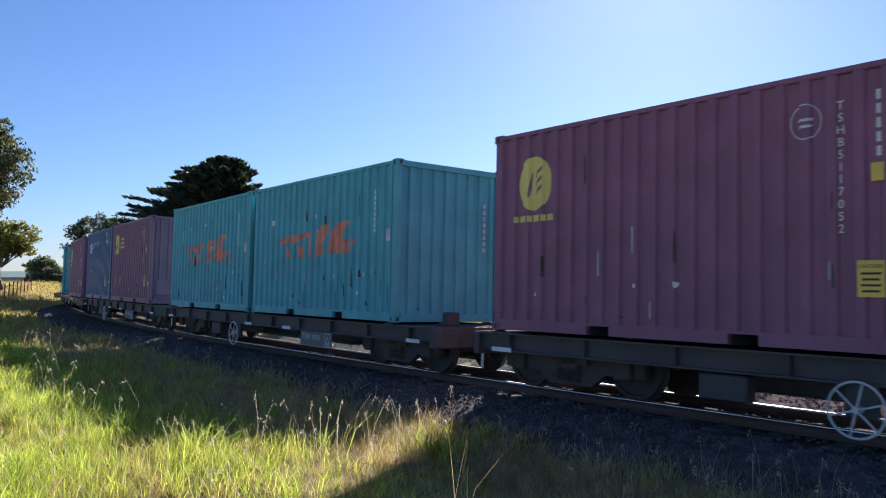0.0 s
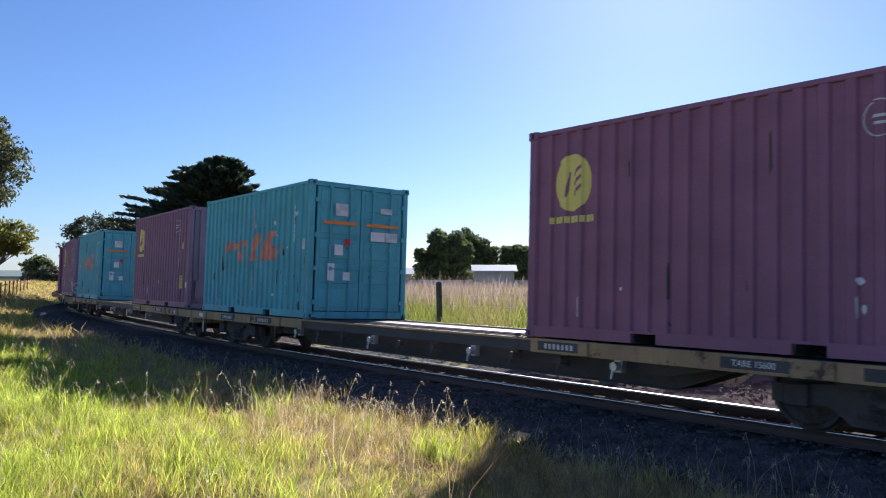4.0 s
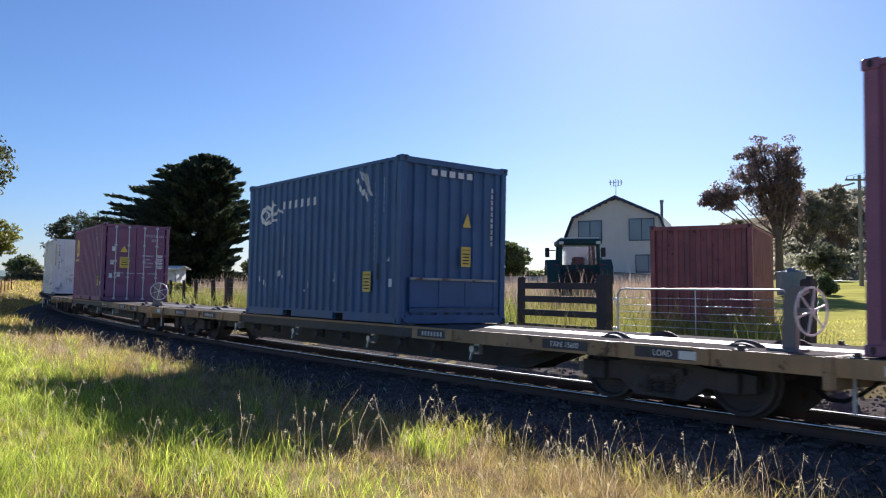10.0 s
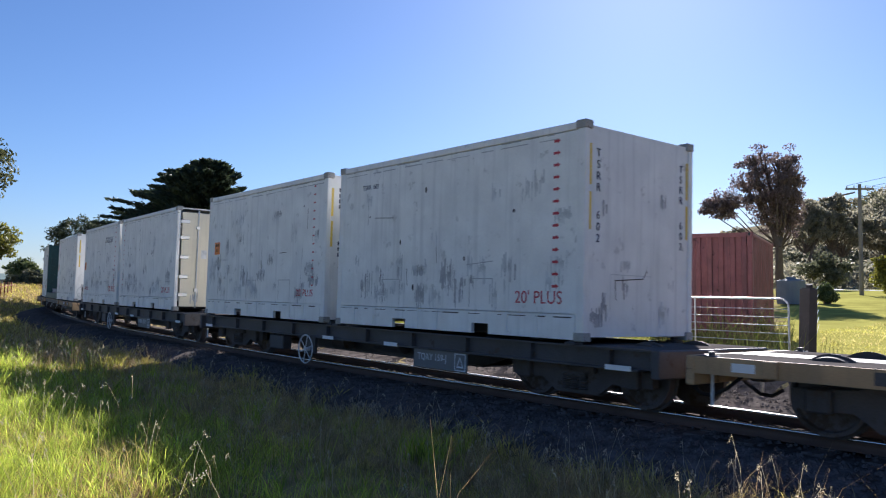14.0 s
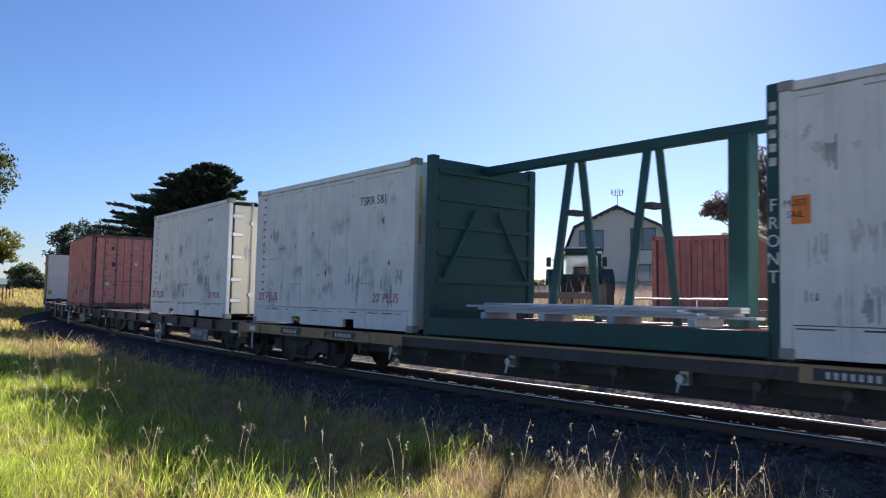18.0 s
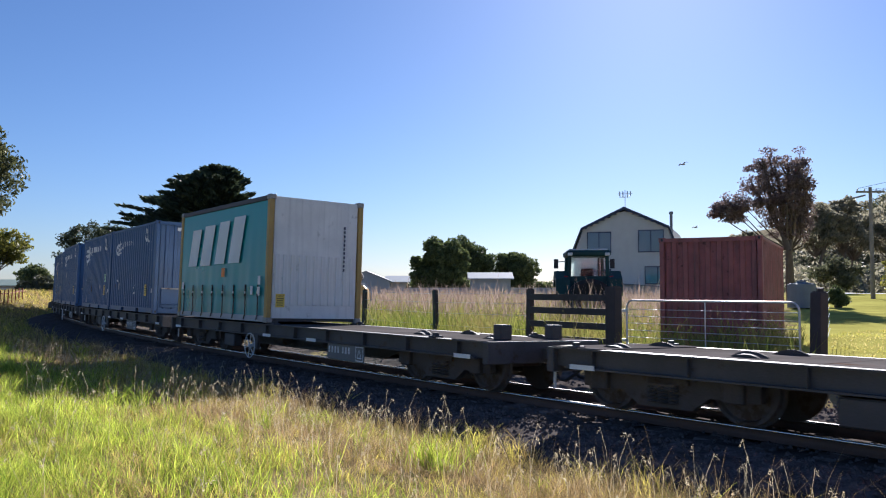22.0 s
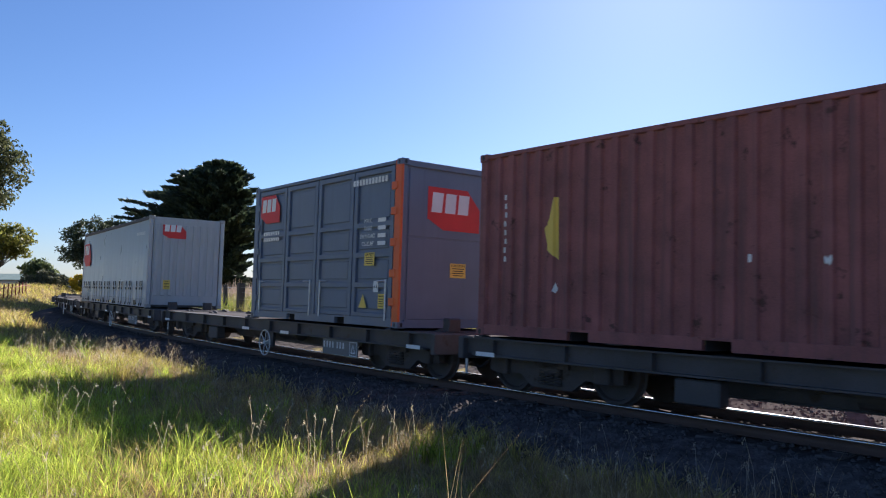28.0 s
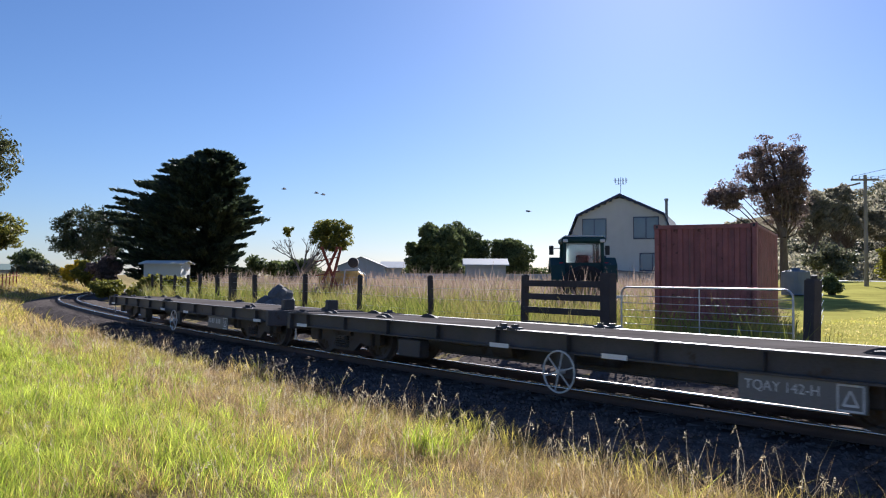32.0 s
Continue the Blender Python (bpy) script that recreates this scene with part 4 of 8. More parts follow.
def make_container(label, mat, place, H=2.896, front="wall", rest=0.80, rod_mat=None, L=6.058, hatch=False, frame_mat=None):
    c = thing("shipping_container", label, "container", "containers on the train")
    hw = WIDE / 2
    key = (mat.name, H)
    box_frame(c, H, L, frame_mat or mat, key)
    for s in (1, -1):
        part("side_panel", lambda: corrugated(L - 0.33, H - 0.24, RIB_DEEP, 0.276, s), mat, c, m=pose(0, s * (hw - 0.012), 0.16), key=("side", L, H, s))
    part("roof", lambda: Geo().box(-L / 2 + 0.14, L / 2 - 0.14, -hw + 0.06, hw - 0.06, H - 0.05, H - 0.03), mat, c, key=("roof", L, H))
    wall_end(c, H, L, mat, key, 1)
    if front == "door":
        door_end(c, H, L, mat, key, rod_mat or mat)
    else:
        wall_end(c, H, L, mat, key, -1, hatch)
    RESTS[c.name] = rest
    MOVERS.append((c, place))
    return c


def rest_of(ob):
    return RESTS.get(ob.name, 0.0)

# ---- markings ----


def cut(o, k, low):
    """The part of an outline in x, z that lies past x = k."""
    out = []
    for (x0, z0), (x1, z1) in zip(o, o[1:] + o[:1]):
        a, b = (x0 >= k, x1 >= k) if low else (x0 <= k, x1 <= k)
        if a:
            out.append((x0, z0))
        if a != b:
            t = (k - x0) / (x1 - x0)
            out.append((k, z0 + t * (z1 - z0)))
    return out


def on_ribs(shapes, cx, cz, lift=0.003, L=6.058):
    """Flat shapes laid over the folds of a corrugated side."""
    length = L - 0.33
    n = round(length / 0.276)
    p = length / n
    edges = [-length / 2 + (i + f) * p for i in range(n) for f in FOLDS] + [length / 2]
    deep = [-RIB_DEEP * v for _ in range(n) for v in (0, 0, 1, 1)] + [0]
    g = Geo()
    for o in shapes:
        w = [(cx - u, cz + v) for u, v in o]
        lo, hi = min(q[0] for q in w), max(q[0] for q in w)
        for a, b, ya, yb in zip(edges, edges[1:], deep, deep[1:]):
            if b <= lo or a >= hi:
                continue
            c = cut(cut(w, a, True), b, False) if len(w) > 2 else []
            if len(c) > 2:
                g.add([(x, WIDE / 2 - 0.012 + ya + (yb - ya) * (x - a) / (b - a) + lift, z) for x, z in c], [tuple(range(len(c)))])
    return g


def mark(parent, shapes, mat, m, label="", key=None):
    """Paint or print on a face: each separate shape is a part."""
    ribs = parent.name.startswith("shipping_container") and m[2][1] == 1 and abs(m[1][3] - Y_FACE) < 0.006
    for i, heap in enumerate(groups(shapes)):
        k = None if key is None else (key, i)
        if ribs:
            if k is not None:
                k = (k, "ribs", round(m[0][3], 3), round(m[2][3], 3))
            part("marking", lambda: weld(on_ribs(heap, m[0][3], m[2][3], 0.003 + m[1][3] - Y_FACE)), mat, parent, label, key=k)
        else:
            part("marking", lambda: weld(flat(heap)), mat, parent, label, m=m, key=k)


def stack(parent, text, mat, m, size=0.11, label="white painted serial characters"):
    me = letters("\n".join(text), size, mat)
    return part("lettering", me, None, parent, label, m=m)


def words(parent, text, mat, m, size, label=""):
    return part("lettering", letters(text, size, mat), None, parent, label, m=m)


Y_FACE = WIDE / 2 - 0.004


def oval_logo(c, H, name=True):
    mark(c, [oval(0, 0, 0.32, 0.39, 28)], M["m_lemon"], on_side(2.22, Y_FACE, H * 0.73), "lemon yellow oval emblem", "oval_logo")
    mark(c, ([[(0.02, -0.02 - 0.13 * i + 0.1), (0.17, 0.09 - 0.13 * i + 0.1), (0.17, 0.14 - 0.13 * i + 0.1), (0.02, 0.04 - 0.13 * i + 0.1)] for i in range(3)] + [rect(-0.08, -0.02, 0.03, 0.34, 0.15)]), M["maroon"], on_side(2.22, Y_FACE + 0.002, H * 0.73), "maroon bars on the emblem", key="oval_bars")
    if name:
        mark(c, [rect(-0.36 + 0.09 * i, 0, 0.06, 0.09) for i in range(9)], M["m_lemon"], on_side(2.22, Y_FACE, H * 0.73 - 0.50), "row of small yellow name blocks", "oval_name")


def caution(c, x, z, w=0.26, h=0.36, face="side", hl=3.029):
    m = on_side(x, Y_FACE, z) if face == "side" else on_end(-hl - 0.004, x, z)
    p = part("sticker", flat([rect(0, 0, w, h)]), M["m_yellow"], c, "yellow caution sticker", m=m, key=("caution", w, h))
    part("lettering", letters("CAUTION", w * 0.19, M["m_black"]), None, p, m=pose(0, h * 0.33, 0.003))
    part("marking", flat([rect(0, h * (0.14 - 0.16 * i), w * (0.75 - 0.1 * (i % 2)), h * 0.06) for i in range(4)], 0.003), M["m_black"], p, key=("cautionbars", w, h))


def scuffs(c, seed, n, mat, z0=0.2, z1=1.2, big=0.12, face="side", L=6.058):
    rng = random.Random(seed)
    for i in range(n):
        w, h = rng.uniform(0.04, big * 1.3), rng.uniform(0.05, big * 2.2)
        x, z = rng.uniform(-L / 2 + 0.3, L / 2 - 0.3), rng.uniform(z0, z1)
        k = 7
        o = [(w / 2 * math.cos(6.28 * i / k) * rng.uniform(0.5, 1.2), h / 2 * math.sin(6.28 * i / k) * rng.uniform(0.5, 1.2)) for i in range(k)]
        part("scuff", on_ribs([o], x, z), mat, c)


def rub_down(c, seed, n, z0=0.25, z1=2.4):
    """Dull upright rubbing marks and grime on the outer folds."""
    rng = random.Random(seed)
    for i in range(n):
        low = rng.random() < 0.6
        h = rng.uniform(0.08, 0.5)
        part("rub_mark", on_ribs([[(-0.012 * rng.random(), -h / 2), (rng.uniform(0.01, 0.03), -h / 2 * rng.uniform(0.5, 1)), (rng.uniform(0.005, 0.02), h / 2), (-0.01, h / 2 * rng.uniform(0.5, 1))]], -2.864 + (rng.randrange(20) + rng.choice((0.02, 0.15, 0.28))) * 0.2727, rng.uniform(z0, 0.9) if low else rng.uniform(0.6, z1), 0.002), M["bogie"] if i % 3 else M["m_worn"], c)


def maroon_box(place, rest, front, serial, label, name=True, hatch=False, extra=0):
    H = 2.896
    c = make_container(label, M["maroon"], place, H, front, rest, rod_mat=M["pale"], hatch=hatch)
    oval_logo(c, H, name)
    stack(c, serial, M["m_white"], on_side(-2.10, Y_FACE, 1.86), 0.125)
    mark(c, [rect(0, 0.35 - 0.14 * i, 0.05, 0.10) for i in range(5)], M["m_white"], on_side(-2.45, Y_FACE, 2.20), key="serial_bars")
    mark(c, band(0, 0, 0.17, 0.19, 0.013) + [rect(0.0, 0.02, 0.16, 0.03, 0.5), rect(0.0, -0.05, 0.14, 0.03, 0.5)], M["m_patch"], on_side(-1.72, Y_FACE, 2.38), "faded round emblem", "round_emblem")
    caution(c, -2.38, 0.74)
    part("sticker", flat([rect(0, 0, 0.12, 0.18)]), M["m_yellow"], c, "small yellow sticker", m=on_side(-2.45, Y_FACE, 1.78), key="small_sticker")
    mark(c, [[(2.0 - 0.1 * i, 0), (2.05 - 0.1 * i, 0), (2.01 - 0.1 * i, 0.05), (1.96 - 0.1 * i, 0.05)] for i in range(5)], M["m_yellow"], on_side(0.75 + 4.0, Y_FACE, H - 0.075), key="hatch_marks")
    part("sticker", flat([rect(0, 0, 0.12, 0.16)]), M["m_white"], c, "white paper label", m=on_side(-2.86, Y_FACE, 0.66), key="paper_label")
    scuffs(c, int(place * 10), 4 + extra, M["m_white"], 0.45, 0.9, 0.06)
    rub_down(c, int(place * 7), 12)
    if front == "door":
        e = -3.029 - 0.105
        words(c, serial[:4] + " " + serial[4:10], M["m_white"], on_end(-3.03 - 0.052, -0.62, 2.48), 0.13)
        words(c, "22G1", M["m_white"], on_end(-3.03 - 0.052, -0.66, 2.32), 0.12)
        for i, word in enumerate(("MAXGROSS", "TARE", "PAYLOAD", "CU.CAP")):
            words(c, word, M["m_white"], on_end(-3.03 - 0.052, -0.42, 1.72 - 0.14 * i), 0.085, "white painted word")
            mark(c, [rect(0, 0.025, 0.22, 0.045), rect(0, -0.035, 0.18, 0.035)], M["m_white"], on_end(-3.03 - 0.052, -0.86, 1.72 - 0.14 * i), key="door_figures")
        caution(c, 0.42, 1.45, 0.34, 0.40, "end", 3.029 + 0.048)
        mark(c, [[(-0.14, -0.11), (0.14, -0.11), (0, 0.13)]], M["m_yellow"], on_end(-3.03 - 0.052, 0.45, 1.95), "yellow warning triangle", "tri")
        for k, (y, z) in enumerate(((0.86, 1.45), (0.82, 1.95), (0.62, 1.0), (0.9, 0.95))):
            part("sticker", flat([rect(0, 0, 0.12, 0.17)]), M["m_white"] if k % 2 else M["m_patch"], c, "worn paper label", m=on_end(-3.03 - 0.052, y, z), key=("doorlabel", k % 2))
    else:
        stack(c, serial, M["m_patch"], on_end(-3.012, -0.72, 2.0), 0.085, "faded serial characters")
        if hatch:
            caution(c, 0.15, 1.15, 0.24, 0.34, "end", 3.0)
    return c


def rough_logo(c, seed):
    """A peeling orange brand mark: slanted wedges with pieces torn out."""
    rng = random.Random(seed)
    k = 1 / 178
    pieces = [[(-318, 52), (-190, 68), (-200, 30), (-300, 14)], [(-246, 10), (-226, 10), (-220, -46), (-240, -46)],
              [(-200, 52), (-72, 74), (-76, 40), (-196, 14)], [(-156, 14), (-110, 20), (-90, -46), (-140, -46)], [(-70, 64), (-42, 66), (-46, -42), (-70, -42)],
              [(-30, -46), (20, 88), (100, 94), (76, 66), (54, -10), (64, -42)], [(66, -42), (106, 30), (120, 64), (160, 100), (236, 106), (210, 70), (200, 26), (246, 20), (246, -36)],
              [(256, -16), (266, 20), (302, 30)]]
    for i, o in enumerate(pieces):
        if i in (1, 4) and rng.random() < 0.35:
            continue
        mark(c, [[(x * k + rng.uniform(-0.03, 0.03), 0.82 * y * k + rng.uniform(-0.03, 0.03)) for x, y in o]], M["m_orange"], on_side(-0.05, Y_FACE, 1.44), "peeling faded orange brand shape")


def teal_box(place, rest, front, label):
    H = 2.896
    c = make_container(label, M["teal"], place, H, front, rest, rod_mat=M["teal"])
    rough_logo(c, place)
    scuffs(c, int(place), 10, M["m_white"], 0.3, 2.4, 0.07)
    rub_down(c, int(place * 7), 26)
    mark(c, [rect(0, 0.4 - 0.1 * i, 0.04, 0.07) for i in range(8)], M["m_white"], on_side(-2.3, Y_FACE, 1.95), key="teal_serial")
    part("sticker", flat([rect(0, 0, 0.14, 0.22)]), M["m_patch"], c, "worn paper label", m=on_side(-2.78, Y_FACE, 1.55), key="teal_label")
    if front == "door":
        for y, z, w, h, k in ((0.5, 2.30, 0.30, 0.26, "m_patch"), (0.55, 1.45, 0.2, 0.22, "m_white"), (-0.4, 1.78, 0.36, 0.2, "m_white"), (-0.75, 1.78, 0.3, 0.2, "m_patch"), (-0.6, 2.35, 0.3, 0.12, "m_patch"), (0.72, 0.98, 0.16, 0.36, "m_white"), (0.35, 0.9, 0.17, 0.17, "m_white"), (0.35, 1.62, 0.14, 0.14, "m_red")):
            part("sticker", flat([rect(0, 0, w, h)]), M[k], c, "weathered door label", m=on_end(-3.03 - 0.052, y, z))
        for s in (1, -1):
            mark(c, [rect(0, 0, 0.8, 0.07)], M["m_sticker"], on_end(-3.03 - 0.050, s * 0.52, 2.02), "faded orange stripe", "teal_stripe")
    else:
        mark(c, [rect(0, 0.3 - 0.12 * i, 0.05, 0.08) for i in range(8)], M["m_patch"], on_end(-3.012, -0.8, 1.9), key="teal_endserial")
    return c


def horse_mark(c, x, z, k, H):
    """White curling horse-like emblem and a row of plain blocks for the name."""
    sh = band(-0.20 * k, -0.02 * k, 0.30 * k, 0.27 * k, 0.10 * k, 0.5, 5.5, 22) + band(-0.18 * k, -0.02 * k, 0.14 * k, 0.13 * k, 0.055 * k, 2.3, 8.0, 14) + [
        [(-0.62 * k, 0.0), (-0.44 * k, 0.07 * k), (-0.47 * k, -0.07 * k)],
        [(-0.04 * k, 0.02 * k), (0.03 * k, 0.20 * k), (0.10 * k, 0.32 * k), (0.18 * k, 0.36 * k), (0.20 * k, 0.28 * k), (0.29 * k, 0.22 * k), (0.20 * k, 0.16 * k), (0.22 * k, -0.02 * k), (0.16 * k, -0.20 * k), (-0.02 * k, -0.26 * k), (0.06 * k, -0.10 * k)],
        [(0.23 * k, 0.02 * k), (0.44 * k, 0.14 * k), (0.66 * k, 0.04 * k), (0.69 * k, -0.02 * k), (0.62 * k, -0.01 * k), (0.45 * k, 0.07 * k), (0.24 * k, -0.06 * k)],
        [(0.16 * k, -0.14 * k), (0.42 * k, -0.12 * k), (0.42 * k, -0.34 * k), (0.34 * k, -0.38 * k), (0.35 * k, -0.19 * k), (0.16 * k, -0.20 * k)]]
    mark(c, sh, M["m_white"], on_side(x, Y_FACE, z), "white curling emblem")
    for i in range(6):
        mark(c, [rect(i * 0.31 * k, 0, 0.215 * k, 0.19 * k, 0.05)], M["m_white"], on_side(x - 0.76 * k, Y_FACE, z + 0.17 * k), "white name block")


def blue_box(place, rest, label, H=2.896, hatch=True, arrow=False, k=0.85):
    c = make_container(label, M["blue"], place, H, "wall", rest, hatch=hatch)
    horse_mark(c, 1.98, H * 0.755, k, H)
    lines = [[(-0.10 + 0.062 * i, 0.30 - 0.02 * i), (-0.065 + 0.062 * i, 0.30 - 0.02 * i), (0.10 + 0.05 * i, 0.02 - 0.05 * i), (0.065 + 0.05 * i, 0.02 - 0.05 * i)] for i in range(5)]
    mark(c, lines, M["m_patch"], on_side(-1.78, Y_FACE, H * 0.84), "faded hatched diamond emblem")
    mark(c, [[(-0.27 + 0.075 * i, 0.15 - 0.075 * i), (-0.21 + 0.075 * i, 0.20 - 0.075 * i), (-0.165 + 0.075 * i, 0.12 - 0.075 * i), (-0.225 + 0.075 * i, 0.07 - 0.075 * i)] for i in range(6)], M["m_white"], on_side(-1.78, Y_FACE, H * 0.84), "slanting white name block")
    mark(c, [rect(0, 0.7 - 0.13 * i, 0.05, 0.09) for i in range(11)], M["m_patch"], on_side(-2.20, Y_FACE, 1.72), key="blue_serial")
    mark(c, [rect(0, 0.3 - 0.13 * i, 0.05, 0.09) for i in range(5)], M["m_patch"], on_side(-2.48, Y_FACE, 2.2), key="blue_serial2")
    caution(c, -2.0, 0.72)
    scuffs(c, int(place * 3), 8, M["m_white"], 0.45, 1.2, 0.08)
    rub_down(c, int(place * 7), 12)
    mark(c, [rect(0.3 - 0.2 * i, 0, 0.13, 0.11) for i in range(5)], M["m_white"], on_end(-3.01, 0.0, H - 0.24), "row of white name blocks on the end", "end_blocks")
    caution(c, -0.25, 1.2, 0.22, 0.36, "end", 3.0)
    mark(c, [[(-0.1, -0.12), (0.1, -0.12), (0.02, 0.14)]], M["m_yellow"], on_end(-3.012, -0.25, 1.85), "yellow warning triangle", "tri_end")
    mark(c, [rect(0, 0.5 - 0.11 * i, 0.045, 0.08) for i in range(10)], M["m_patch"], on_end(-3.012, -0.85, 1.95), key="blue_endserial")
    if arrow:
        mark(c, [[(0.0, 0.42), (0.06, 0.42), (0.08, -0.45), (-0.12, -0.30), (-0.2, 0.0), (-0.08, 0.1)]], M["m_yellow"], on_side(1.05, Y_FACE, 1.72), "large ochre arrow mark", "ochre_arrow")
    part("sticker", flat([rect(0, 0, 0.10, 0.14)]), M["m_white"], c, "paper label", m=on_side(-2.75, Y_FACE, 0.7), key="paper_label_b")
    return c


def streaky(rng, w, h):
    """A worn patch: upright strips of uneven length side by side."""
    out, x = [], -w / 2
    while x < w / 2:
        d = rng.uniform(0.008, 0.035)
        a, b = h * rng.uniform(0.05, 0.62), h * rng.uniform(0.05, 0.62)
        if rng.random() < 0.72:
            out.append([(x, -a), (x + d * 0.93, -a * rng.uniform(0.8, 1.1)), (x + d * 0.93, b * rng.uniform(0.85, 1.1)), (x, b)])
        x += d
    return out


def weather(c, seed, H):
    """Worn patches, repair outlines, scratches and grime on an insulated box's side."""
    rng = random.Random(seed)
    face = Y_FACE - 0.0075
    for i in range(34):
        low = rng.random() < 0.76
        w, h = rng.uniform(0.10, 0.42), rng.uniform(0.14, 0.46)
        x, z = rng.uniform(-2.7, 2.7), rng.uniform(0.5, 1.15) if low else rng.uniform(1.1, 2.3)
        part("scuff", flat(streaky(rng, w, h), 0.001 + 0.0004 * (i % 4)), M["m_patch"] if i % 3 else M["m_worn"], c, m=on_side(x, face, z))
    for x0 in (rng.uniform(-1.9, -1.0), rng.uniform(0.2, 1.4)):
        w, h = rng.uniform(0.42, 0.55), 0.42
        part("repair_outline", flat([rect(0, h / 2, w, 0.012), rect(-w / 2, 0, 0.012, h), rect(w / 2, 0, 0.012, h)], 0.003), M["m_worn"], c, m=on_side(x0, face, 0.62))
    for i in range(5):
        part("scratch", flat([rect(0, 0, rng.uniform(0.2, 0.7), 0.012, 0)] if i < 2 else [rect(0, 0, 0.012, rng.uniform(0.25, 0.8))], 0.003), M["m_worn"] if i % 2 else M["bogie"], c, m=on_side(rng.uniform(-2.5, 2.5), face, rng.uniform(0.7, 2.2)) @ pose(0, 0, 0, 0, 0, rng.uniform(-5, 5)))
    for i in range(7):
        part("grime_mark", flat([oval(0, 0, rng.uniform(0.012, 0.03), rng.uniform(0.015, 0.06), 7)], 0.003), M["bogie"], c, m=on_side(rng.uniform(-2.7, 2.7), face, rng.uniform(0.45, 2.4)))
    for z in (H - 0.135, H - 0.20):
        x = -2.8
        sh = []
        while x < 2.7:
            d = rng.uniform(0.1, 0.7)
            sh.append(rect(x + d / 2, rng.uniform(-0.006, 0.006), d, rng.uniform(0.006, 0.018)))
            x += d + rng.uniform(0.0, 0.5)
        part("rub_mark", flat(sh, 0.003), M["m_worn"], c, m=on_side(0, face, z))
    x, sh = -2.85, []
    while x < 2.8:
        d = rng.uniform(0.05, 0.4)
        sh.append(rect(x + d / 2, 0, d, rng.uniform(0.005, 0.02)))
        x += d + rng.uniform(0.05, 0.4)
    part("rub_mark", flat(sh, 0.004), M["bogie"], c, m=on_side(0, Y_FACE + 0.003, rng.uniform(0.30, 0.33)))


